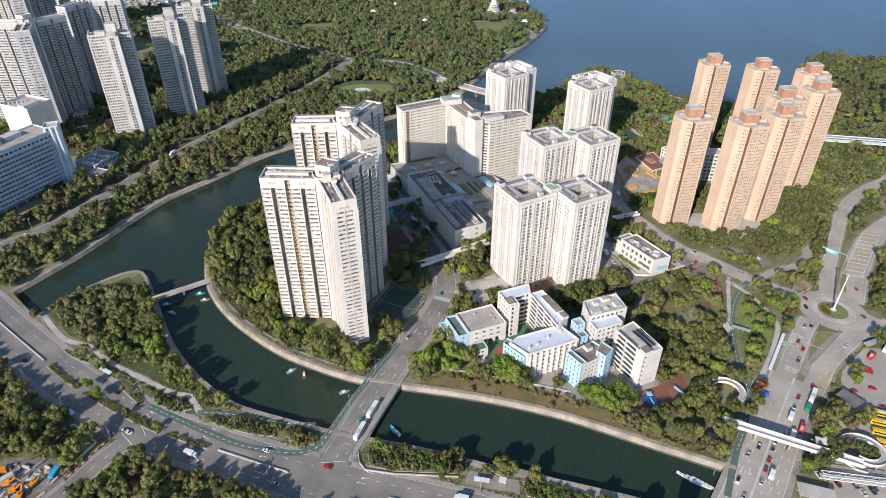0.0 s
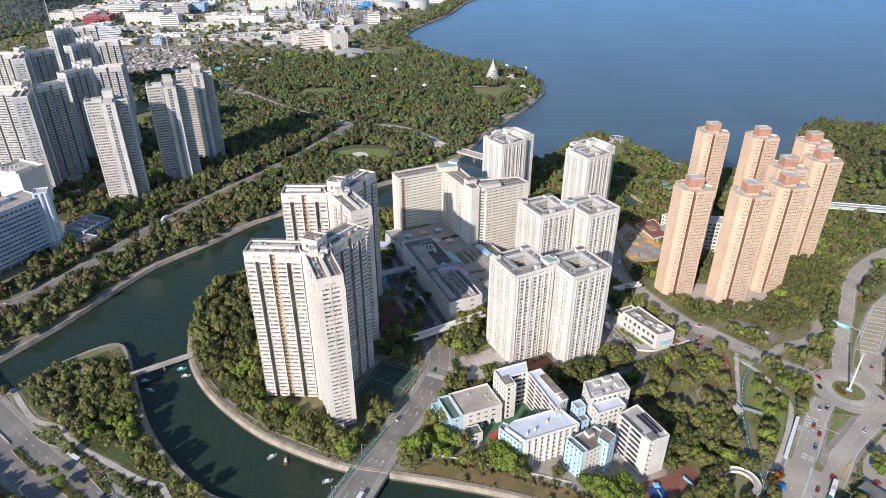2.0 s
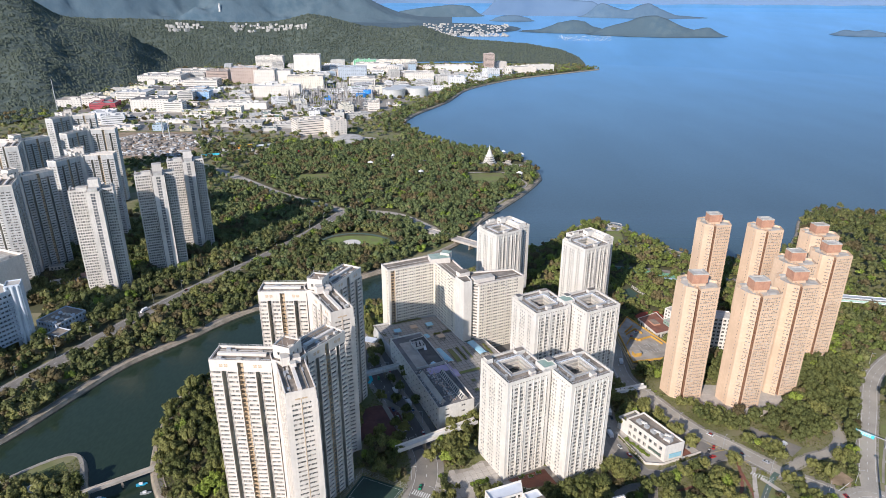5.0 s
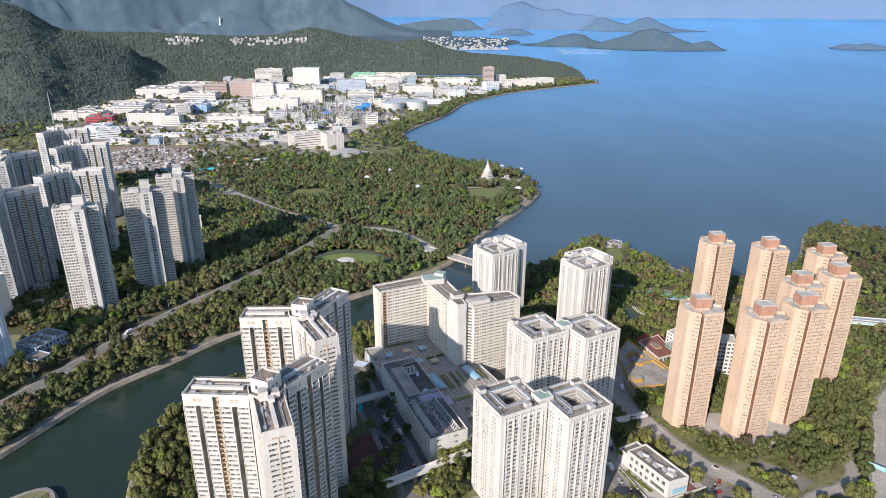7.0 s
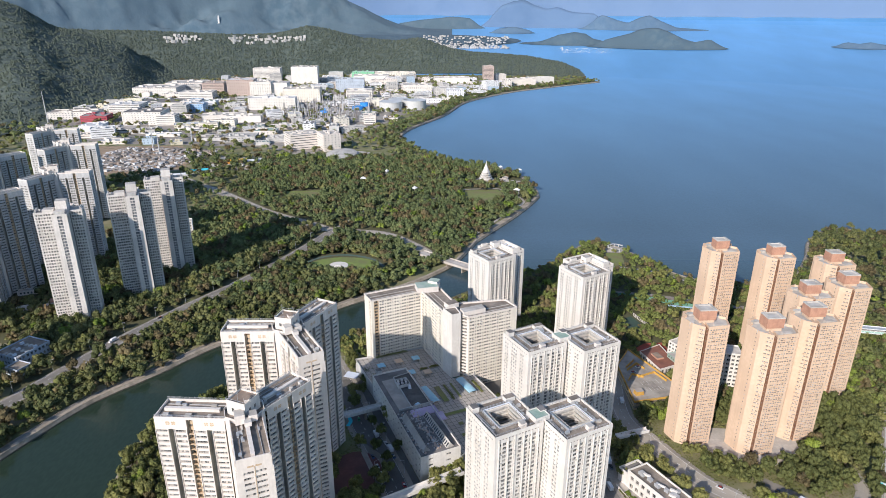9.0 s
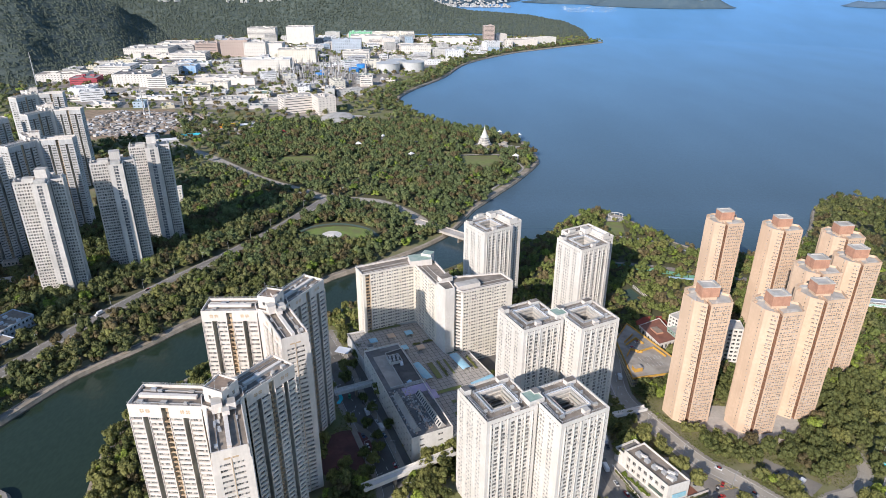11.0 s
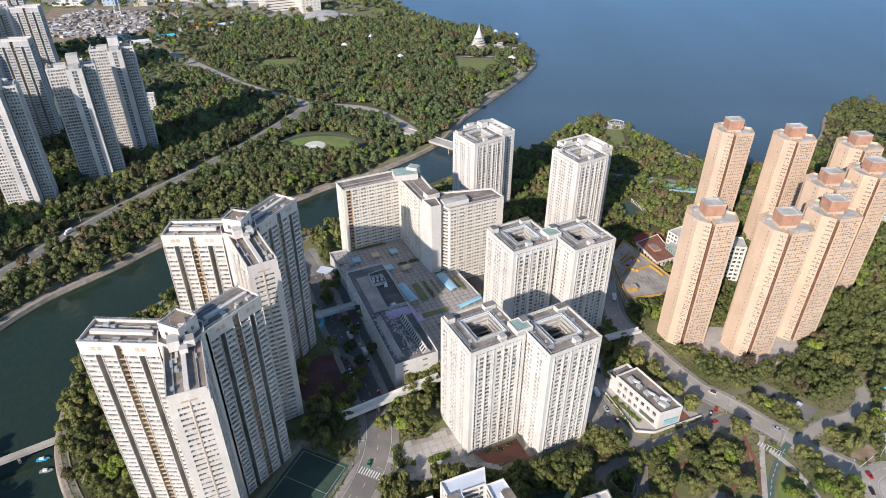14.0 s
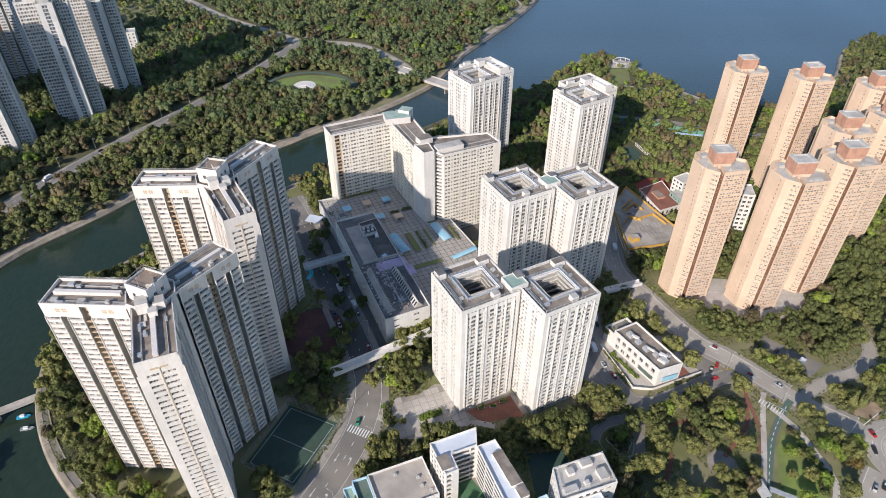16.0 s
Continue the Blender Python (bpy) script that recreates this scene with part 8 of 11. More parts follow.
# tree crowns on the two near hills
# crown colours carry the same haze tint as the hills below them
M_HILLT = leaves("hill_tree_leaves", (0.078, 0.104, 0.086), (0.112, 0.140, 0.111), (0.140, 0.162, 0.124))
_if = [(0, 1, 4), (1, 2, 4), (2, 3, 4), (3, 0, 4)]
_iv = np.array([(1, 0, 0), (0, 1, 0), (-1, 0, 0), (0, -1, 0), (0, 0, 1.0)])
_rs = np.random.RandomState(77)
_vs, _fs, _cn = [], [], 0
for _nm, _cnt in (("wooded_hill", 19000), ("wooded_ridge", 21000)):
    _d = bpy.data.objects[_nm].data
    _ar = np.array([f.area for f in _d.polygons])
    _ce = np.array([f.center[:] for f in _d.polygons])
    _vx = np.array([v.co[:] for v in _d.vertices])
    _ar = _ar * (_ce[:, 0] > -2600)
    for q in _rs.choice(len(_ar), _cnt, p=_ar / _ar.sum()):
        ids = _d.polygons[int(q)].vertices[:]
        w = _rs.dirichlet((1, 1, 1, 1))
        c = (_vx[list(ids)] * w[:, None]).sum(0)
        r = _rs.uniform(4.5, 8.5)
        an = _rs.uniform(0, 1.6)
        _tu = np.array([(math.cos(an), -math.sin(an), 0), (math.sin(an), math.cos(an), 0), (0, 0, 1)])
        _vs.append((_iv @ _tu) * (r, r, r * 0.8) * _rs.uniform(0.7, 1.25, (len(_iv), 1)) + c - (0, 0, r * 0.15))
        _fs += [tuple(k + _cn for k in f) for f in _if]
        _cn += len(_iv)
_me = bpy.data.meshes.new("hill_trees")
_me.from_pydata(np.concatenate(_vs).tolist(), [], _fs)
_me.materials.append(M_HILLT)
_me.update()
tagged(new("hill_trees", _me), "dense green tree crowns on the near hills", "woodland", kind="stuff")


# ---- planted beds, kerbs, markings and low walls ----
BEDS = []       # outlines filled with shrubs: polygon, least and most radius, spacing, leaf kind


def bed(pts, lab="planted bed with low green shrubs inside a pale kerb", r0=0.8, r1=1.4, step=1.7, leaf=0, z=0.3, mat=None):
    """A raised bed: soil, kerb and a filling of shrubs."""
    s = Shape()
    n = len(pts)
    cx, cy = sum(p[0] for p in pts) / n, sum(p[1] for p in pts) / n
    for i in range(n):
        a, c = pts[i], pts[(i + 1) % n]
        s.bar((*a, z - 0.05), (*c, z - 0.05), 0.3, 0.4, 1)
        s.face([(cx, cy, z), (*a, z), (*c, z)])
    s.ob("planting_bed", [mat or M_GRASS, M_PLAZA], None, lab, "planting bed", "structure")
    OPEN.append(pts)
    if step:
        BEDS.append((pts, r0, r1, step, leaf))


def strip(line, x0, x1, w):
    q = [p for p in line if x0 <= p.x <= x1]
    ns = sides(q)
    return [(p.x + n.x * w, p.y + n.y * w) for p, n in zip(q, ns)] + [(p.x - n.x * w, p.y - n.y * w) for p, n in reversed(list(zip(q, ns)))]


for a, c, w in ((-238, -206, 1.6), (-206, -176, 2.2), (-176, -146, 2.0), (-146, -118, 1.2)):
    bed(strip(L_SOUTH, a, c, w), "planted road median with clipped green hedge", 0.9, 1.5, 1.25, 0)
s = Shape()
for q in ([p for p in L_SOUTH if p.x < -238], [p for p in L_SOUTH if -118 < p.x < -76], [p for p in L_SOUTH if -30 < p.x < 120]):
    ribbon(s, q, 0.3, -0.3, 0.9, 0, 0.9)
ribbon(s, list(L_EAST), 0.9, -0.3, 0.4, 0, 0.4)
ribbon(s, [p for p in L_EASTN if p.y > 268], -5.6, -6.1, 0.45, 0, 0.4)
s.ob("road_barrier_wall", M_GREYW, None, "low concrete divider between the carriageways", "barrier", "structure")
bed([(-237, 287), (-225, 285), (-210, 277), (-213, 273.5), (-226, 279)], step=2.6, mat=M_LAWN)
bed([(-193, 264), (-186, 263.5), (-167, 243), (-170, 241), (-185, 253)], leaf=0)
bed([(-132, 232), (-119, 232.2), (-102, 228.8), (-86, 224), (-88, 219), (-104, 221.5), (-120, 226.5)], r1=1.6)
bed([(-84, 222), (-79, 225), (-68, 219), (-67, 214), (-81, 217)], r0=1.2, r1=2.2)
bed([(-164, 246), (-156, 247.5), (-146, 244), (-140, 238), (-148, 236), (-158, 241)], step=2.2, r1=1.7, mat=M_LAWN)
# hedge strip on the southern bank
bed([(-39, 209), (-36, 216), (-12, 210.5), (12, 204.5), (12, 196.5), (-24, 198), (-37, 201.5)], "dense strip of green shrubs on the river bank", 1.6, 2.8, 1.9, 3)
flat("bank_plaza", [(11, 192), (13, 198.5), (24, 197), (28, 194.6), (38, 193), (38, 185), (24, 188), (11, 191)], M_PAVING, "pale paved bank terrace by the road", "plaza", 0.22)
bed([(39.7, 192), (49, 191.5), (62, 187), (74, 183), (70, 177), (56, 181), (41, 184)], "dense strip of green shrubs on the river bank", 1.6, 2.8, 2.0, 3)
BEDS.append(([(14, 258), (50, 249), (84, 236), (106, 226), (104, 231), (82, 241), (50, 254), (16, 262)], 1.6, 2.6, 4.2, 2))
BEDS.append(([(4, 262), (14, 259), (14, 263), (4, 266)], 1.6, 2.6, 2.2, 3))
bed([(24, 199), (30, 201.5), (34, 199), (33, 195), (28, 195.5)], "shrubs beside the bank terrace", 1.6, 2.4, 2.0, 0)
flat("bank_promenade", [(14, 203), (36, 200.6), (60, 193), (86, 184), (110, 175), (108, 171), (84, 179), (58, 188.5), (36, 195), (14, 201)], M_PAVING, "grey paved promenade along the river wall", "pavement", 0.16)
flat("bank_turf", [(-252, 338), (-226, 362), (-204, 338), (-178, 297), (-154, 269), (-128, 247), (-136, 240), (-141, 247), (-155, 254), (-181, 267), (-202, 278), (-220, 292), (-238, 299), (-262, 320)], M_TURF, "rough turf sloping to the river, shade in its dark green", "grass", 0.04, False)
# dry grass between school fence and river
flat("bank_grass", [(-12, 258.5), (25, 250.8), (68, 238), (109, 220.5), (144, 205), (146, 209), (109, 227), (84, 238), (70, 249), (38, 259), (0, 268)], M_DRYGRASS, "dry brown grass strip along the river wall", "grass", 0.05)
OPEN.pop()
OPEN.append([(-12, 258.5), (25, 250.8), (68, 238), (96, 226), (92, 236), (70, 247), (38, 256), (0, 264)])
# plot beside the side road
flat("site_lawn", [(-207, 222), (-201, 227), (-184, 215), (-187, 207), (-201, 212)], M_LAWN, "walled green plot beside the works site", "lawn", 0.12)
BEDS.append(([(-206, 221), (-201, 226), (-194, 220), (-196, 211), (-200, 212)], 1.6, 2.6, 2.6, 0))
e = thing("plot_wall", "white wall round the green plot", "wall")
for p, q in (((-199, 226.5), (-182, 215)), ((-182, 215), (-190, 196)), ((-199, 226.5), (-206, 221))):
    s = Shape()
    s.bar((*p, 0.9), (*q, 0.9), 0.35, 1.8)
    s.ob("wall_panel", M_WHITE, e)
e = thing("ramp_wall", "pale low wall along the road bend", "wall")
for p, q in (((-44, 210), (-42.5, 203)), ((-42.5, 203), (-39, 198.6)), ((-39, 198.6), (-24, 196.2)), ((-24, 196.2), (8, 194.6))):
    s = Shape()
    s.bar((*p, 0.55), (*q, 0.55), 0.4, 1.1)
    s.ob("wall_panel", M_PLAZA, e)
e = thing("school_fence", "low white fence along the dry grass strip", "fence")
_q = [(-2, 270), (18, 266), (39, 261), (56, 256), (73, 251)]
for p, q in zip(_q[:-1], _q[1:]):
    s = Shape()
    for zz in (0.25, 0.7, 1.15):
        s.bar((*p, zz), (*q, zz), 0.12, 0.16)
    s.ob("rail", M_WHITE, e)
    for k in range(6):
        f = k / 6
        s = Shape()
        s.box((p[0] + (q[0] - p[0]) * f, p[1] + (q[1] - p[1]) * f, 0), (0.2, 0.2, 1.35), 0)
        s.ob("post", M_WHITE, e)
M_BLUEF = surface("light_blue_fence", (0.18, 0.42, 0.62), (0.26, 0.5, 0.68), 0.8)
M_BLUEG = surface("blue_rubber_ground", (0.02, 0.05, 0.15), (0.035, 0.075, 0.2), 0.8)
s = Shape()
s.face([(117.5 + 5.2 * math.cos(k * math.pi / 14), 245 + 5.2 * math.sin(k * math.pi / 14), 0.16) for k in range(28)])
s.ob("play_circle", M_BLUEG, None, "round dark blue rubber play ground", "playground", "structure")
e = thing("play_frame", "small blue climbing frame on the play ground", "playground")
for k in range(4):
    s = Shape()
    s.box((116 + 2.6 * (k % 2), 247 + 2.6 * (k // 2), 0.1), (0.2, 0.2, 2.6), 0.4)
    s.ob("post", M_BLUET, e)
s = Shape()
s.box((117.3, 248.3, 2.4), (3.4, 3.4, 0.5), 0.0, 0, None, 0.4)
s.ob("roof", M_BLUEF, e)
s = Shape()
s.bar((117.3, 246.6, 1.5), (118.6, 242.6, 0.25), 0.8, 0.15)
s.ob("slide", M_BLUEF, e)
for pts in (((97, 241), (107, 236.6), (117, 233.4)), ((134, 255), (137, 250), (141, 240)), ((141.5, 222), (146.5, 219.5))):
    e = thing("playground_fence", "light blue panel fence round the play area", "fence", group="playground fences")
    for p, q in zip(pts[:-1], pts[1:]):
        n = max(2, int(math.hypot(q[0] - p[0], q[1] - p[1]) / 2.4))
        for k in range(n):
            a = [p[i] + (q[i] - p[i]) * k / n for i in (0, 1)]
            c = [p[i] + (q[i] - p[i]) * (k + 0.92) / n for i in (0, 1)]
            s = Shape()
            s.bar((*a, 0.9), (*c, 0.9), 0.5, 1.6)
            s.ob("panel", M_BLUEF, e)

# plaza slabs before the white towers, with planters
e = thing("plaza_paving", "pale square slabs with dark joints before the towers", "paving")
slab = Shape()
slab.box((0, 0, 0), (3.7, 3.7, 0.1), 0, 0, None, 0.985)
_me = slab.mesh("paving_slab", M_PLAZA)
PLZ = [(14, 338), (20, 333), (38, 335), (54, 342), (52, 349), (44, 362), (36, 364), (28, 357), (17, 355)]
for i in range(-8, 9):
    for j in range(-8, 9):
        x = 33 + (i * math.cos(0.36) - j * math.sin(0.36)) * 3.95
        y = 348 + (i * math.sin(0.36) + j * math.cos(0.36)) * 3.95
        if within(PLZ, np.array([x]), np.array([y]))[0]:
            o = new("paving_slab", _me)
            o.parent = e
            o.matrix_basis = pose(x, y, 0.12, 0, 0, math.degrees(0.36))
bed([(28, 345), (39, 350), (40.4, 347), (29.4, 342)], "clipped plaza planter with a pale rim", 0.5, 0.9, 1.0, 1, 0.5)
bed([(14, 350), (18, 342), (16, 338), (11, 342), (10, 352)], step=1.9, r1=1.8)
bed([(16, 330), (36, 329), (54, 336), (55, 339), (38, 332.6), (18, 332.4)], "clipped green hedge below the plaza", 0.7, 1.2, 1.3)
for x, y in ((60, 351), (66, 352), (71, 355)):
    bed([(x - 1.6, y - 1.2), (x + 1.6, y - 0.2), (x + 1.2, y + 1.4), (x - 2, y + 0.4)], "small square planter on the red terrace", 0.5, 0.8, 1.0, 1, 0.5)
bed([(123, 327), (128, 326), (131, 331), (129, 337), (123, 338), (119, 333)], "round planted island in the turning loop", 1.4, 2.4, 2.2, 0)
# lawn beside the cycle track and the roundabout's hedge
flat("park_lawn", [(198, 326), (206, 339), (213, 332), (216, 322), (216, 311), (207, 296), (195, 279), (187, 284), (191, 303)], M_LAWNB, "green lawn between the park paths", "lawn", 0.06)
OPEN.pop()
OPEN.append([(198, 330), (206, 342), (215, 336), (217, 324), (217, 311), (208, 296), (196, 278), (188, 284), (193, 306)])
CLEAR.append(([(206, 346), (197, 330), (188, 310), (181, 290), (176, 268)], 6.2))
CLEAR.append(([(218, 300), (194, 267)], 4.5))
BEDS.append(([(208, 338), (214, 333), (216.5, 322), (216.5, 311), (212, 303), (208, 306), (211, 316), (210, 328)], 1.6, 2.6, 2.6, 3))
BEDS.append(([(196, 302), (204, 300), (202, 290), (194, 282), (189, 286)], 1.6, 2.6, 3.0, 3))
BEDS.append(([(254.5, 328), (257.5, 331), (258.5, 324), (258, 317.5), (254.5, 320), (253, 324)], 0.8, 1.3, 1.3, 4))
BEDS.append(([(261.5 + 4 * math.cos(k * math.pi / 8), 324.5 + 7 * math.sin(k * math.pi / 8)) for k in range(16)], 0.8, 1.5, 1.6, 0))


# lane arrows and lettering bars
def arrow(s, x, y, h, z=0.34, L=5.0, turn=0):
    c, n = math.cos(radians(h)), math.sin(radians(h))
    P = lambda u, v: (x + c * u - n * v, y + n * u + c * v, z)
    s.face([P(-L / 2, -0.12), P(L / 2 - 1.6, -0.12), P(L / 2 - 1.6, 0.12), P(-L / 2, 0.12)])
    if turn:
        s.face([P(L / 2 - 1.6, -0.12), P(L / 2 - 0.6, turn * 0.5), P(L / 2 - 1.4, turn * 1.3), P(L / 2 - 2.0, turn * 0.5)][::turn])
    else:
        s.face([P(L / 2 - 1.6, -0.5), P(L / 2, 0), P(L / 2 - 1.6, 0.5)])


def along(line, dist, off):
    d = 0.0
    for a, c in zip(line[:-1], line[1:]):
        n = (c - a).length
        if d + n >= dist:
            u = (c - a) / n
            p = a + u * (dist - d)
            return p.x - u.y * off, p.y + u.x * off, math.degrees(math.atan2(u.y, u.x))
        d += n
    return line[-1].x, line[-1].y, 0.0


s = Shape()
for ln, ds, offs in ((L_SOUTH, (430, 470, 505, 560), (4.6, 7.9, 11.2, -4.6, -7.9, -11.2)), (L_EAST, (120, 160), (8.0, 4.6, -5.1, -8.5)), (L_EASTN, (40,), (3.6, 0.2, -3.4)), (L_BRIDGE, (40, 66, 108, 128), (3.4, -3.4))):
    for d in ds:
        for k, off in enumerate(offs):
            x, y, h = along(ln, d + k * 0.9, off)
            arrow(s, x, y, h if off < 0 else h + 180, turn=(0, 1, -1, 0)[(k + int(d)) % 4], z=0.3 if ln is L_EASTN else 0.16)
s.ob("arrow_marking", M_PAINT, None, "white lane arrows painted on the road", "road marking", kind="structure")
s = Shape()
for ln, d0, off in ((L_EASTN, 14, 0.2), (L_EASTN, 14, -3.4), (L_EASTN, 36, 7.2), (L_EASTN, 42, 3.6), (L_EASTN, 48, 3.6), (L_EASTN, 48, 0.2), (L_EAST, 110, 8.0)):
    for r in range(2):
        for k in range(4):
            x, y, h = along(ln, d0 + r * 2.6, off - 1.1 + k * 0.72)
            s.box((x, y, 0.3), (1.7, 0.36, 0.03), radians(h))
s.ob("lettering_marking", M_PAINT, None, "white lettering bars painted on the bus lanes", "road marking", kind="structure")
# broken line along the cycle tracks
s = Shape()
for pts in ([(-164, 240), (-151, 234), (-128, 223), (-108, 214.5), (-89, 210), (-74, 209), (-65, 213), (-60, 224), (-52, 244), (-43, 262), (-28, 292)], [(-136, 236), (-120, 235), (-103, 232), (-87, 228.5), (-69, 227.5)], [(214, 353), (204, 341), (197, 330), (188, 310), (184, 297), (177, 269), (176, 254), (163, 226), (153, 211)]):
    dashes(s, smooth(pts, 4), 0.0, 0.42, 2.0, 2.0, 0.14)
s.ob("cycle_marking", M_PAINT, None, "white broken line along the cycle track", "road marking", kind="structure")
# stop lines and crossings
s = Shape()
for a, c in (((-172, 222), (-163, 214)), ((-62, 203), (-49, 204)), ((-166, 230), (-158, 220)), ((222, 297), (236, 287)), ((206, 356), (213, 350)), ((258, 349), (247, 342))):
    s.bar((*a, 0.36), (*c, 0.36), 0.35, 0.02)
for k in range(8):
    s.box((202 + 1.1 * k, 356.5 - 1.0 * k, 0.42), (3.4, 0.5, 0.02), radians(45))
s.ob("stop_line", M_PAINT, None, "white stop lines and crossing bars", "road marking", kind="structure")

# darker ground sheets under the woods
flat("forest_floor", [(-330, 645), (-70, 662), (20, 790), (75, 880), (112, 950), (148, 1030), (155, 1150), (120, 1200), (40, 1240), (-60, 1320), (-330, 1320)], M_FLOOR, "dark ground under the park woods", "ground", 0.02, False)
flat("forest_floor", [(-262, 480), (-240, 500), (-215, 535), (-180, 575), (-112, 632), (-80, 655), (-330, 640), (-420, 700), (-420, 560), (-330, 560), (-300, 470)], M_FLOOR, "dark ground under the riverside woods", "ground", 0.03, False)
flat("forest_floor", [(-20, 618), (30, 663), (75, 706), (108, 724), (140, 744), (172, 788), (204, 818), (228, 800), (256, 742), (288, 702), (340, 684), (400, 712), (420, 600), (300, 520), (150, 520), (60, 560)], M_FLOOR, "dark leaf litter under the shore trees", "ground", 0.025, False)
flat("forest_floor", [(-175, 440), (-160, 465), (-125, 508), (-95, 470), (-100, 340), (-110, 300), (-150, 335), (-172, 370), (-180, 408)], M_FLOOR, "dark ground beside the trident towers", "ground", 0.02, False)

bed([(133.4, 389), (144, 371), (142.6, 370), (131.8, 388)], "clipped hedge bed along the shop front", 0.5, 0.8, 0.9, 1)
bed([(129.3, 391), (139.6, 366), (138.6, 365.6), (128.2, 390)], "narrow hedge inside the forecourt wall", 0.4, 0.6, 0.8, 0)

# lane ring on the roundabout
s = Shape()
for k in range(26):
    a = 2 * math.pi * k / 26
    s.box((261.5 + 17 * math.cos(a), 324.5 + 17 * math.sin(a), 0.33), (0.16, 2.2, 0.02), a)
for k in range(90):
    a = 2 * math.pi * k / 90
    s.box((261.5 + 13.3 * math.cos(a), 324.5 + 13.3 * math.sin(a), 0.33), (0.14, 0.95, 0.02), a)
s.ob("roundabout_marking", M_PAINT, None, "white ring lines on the roundabout", "road marking", kind="structure")


# ---- trees and shrubs ----
def ico(sub):
    bm = bmesh.new()
    bmesh.ops.create_icosphere(bm, subdivisions=sub, radius=1)
    v = np.array([q.co[:] for q in bm.verts])
    f = np.array([[q.index for q in x.verts] for x in bm.faces])
    bm.free()
    return v, f


ICO1, ICO2 = ico(1), ico(2)


def crown(rs, lumps, cards, size, flat_=0.75, core=ICO2, spread=0.55, lump=(0.34, 0.52)):
    """A crown about 1 in radius: a few dark lumps wrapped in many small leaf clumps."""
    V, F, n = [], [], 0
    C = []
    for k in range(lumps):
        a, z = rs.uniform(0, 6.28), rs.uniform(-0.35, 0.5)
        r = spread * math.sqrt(rs.uniform(0.05, 1)) * (1 - 0.4 * max(z, 0))
        C.append((r * math.cos(a), r * math.sin(a), z * flat_, rs.uniform(*lump)))
    for cx, cy, cz, r in C:
        v = core[0] * (r * 0.93)
        v = v * (1 + 0.22 * rs.uniform(-1, 1, (len(v), 1)))
        V.append(v * (1, 1, 0.85) + (cx, cy, cz))
        mid = v[core[1]].mean(1)
        F.append(core[1][mid[:, 2] > -0.42 * r] + n)
        n += len(v)
    per = max(1, cards // lumps)
    for cx, cy, cz, r in C:
        d = rs.normal(size=(per, 3))
        d /= np.linalg.norm(d, axis=1)[:, None]
        d[:, 2] = np.where(d[:, 2] < -0.45, -d[:, 2], d[:, 2])
        p = d * r * rs.uniform(0.78, 1.22, (per, 1)) * (1, 1, 0.9) + (cx, cy, cz)
        nrm = d + rs.normal(size=(per, 3)) * 0.45
        nrm /= np.linalg.norm(nrm, axis=1)[:, None]
        t1 = np.cross(nrm, rs.normal(size=(per, 3)))
        t1 /= np.linalg.norm(t1, axis=1)[:, None]
        t2 = np.cross(nrm, t1)
        sz = size * rs.uniform(0.6, 1.3, (per, 1))
        q = [p + t1 * sz, p + t2 * sz * 0.8 + nrm * sz * 0.25, p - t1 * sz * 0.5 - t2 * sz * 0.8]
        i = np.arange(per) * 3 + n
        V.append(np.stack(q, 1).reshape(-1, 3))
        F.append(np.stack([i, i + 1, i + 2], 1))
        n += per * 3
    return np.concatenate(V), np.concatenate(F)


def fast_mesh(name, V, F, mats, idx=None):
    me = bpy.data.meshes.new(name)
    me.vertices.add(len(V))
    me.vertices.foreach_set("co", V.astype(np.float32).ravel())
    me.loops.add(F.size)
    me.loops.foreach_set("vertex_index", F.astype(np.int32).ravel())
    me.polygons.add(len(F))
    me.polygons.foreach_set("loop_start", np.arange(0, F.size, 3, dtype=np.int32))
    for x in mats:
        me.materials.append(x)
    if idx is not None:
        me.polygons.foreach_set("material_index", idx.astype(np.int32))
    me.update(calc_edges=True)
    me.validate()
    me.shade_smooth()
    return me


OPEN.append([(186, 262), (214, 300), (219, 297), (191, 259)])
RS = np.random.RandomState(4)
BUILT = [(-66, 321, 26), (-92, 321, 14), (-52, 296, 14), (-48, 345, 15), (-66, 401, 24), (-92, 400, 14), (-50, 376, 14), (-52, 430, 14), (55, 368.5, 23), (91, 367.5, 23), (82, 453.5, 23), (117.5, 455.5, 23), (65, 610, 25), (141, 578, 25), (-10, 540, 22), (15, 530, 24), (55, 515, 24), (35, 510, 16), (20, 440, 34), (0, 490, 34), (30, 480, 26),
         (-348, 520, 22), (-375, 460, 34), (-395, 420, 30), (-376, 548, 24), (-327, 538, 19), (-316, 514, 10), (238, 512, 14), (216, 545, 10), (198, 535, 18), (-304, 834, 9), (-319, 616, 22), (-285, 674, 22), (-276, 732, 22), (-408, 752, 32), (-424, 655, 34), (-527, 822, 32), (-480, 900, 32), (-566, 1008, 32), (22, 298, 16), (58, 300, 24), (60, 272, 20), (82, 263, 14), (100, 290, 17), (112, 270, 15), (149, 384, 19)]
for dx, dy in ((0, 0), (37.5, -10), (72, 6), (61.5, 128.5), (100.5, 115.5), (88.5, 41.5), (125, 58.5), (139.5, 101.5)):
    BUILT.append((187 + dx, 444 + dy, 15.5))
BANKS = [[(p.x, p.y) for p in x] for x in (_w, _s, _i, _n, _c)]


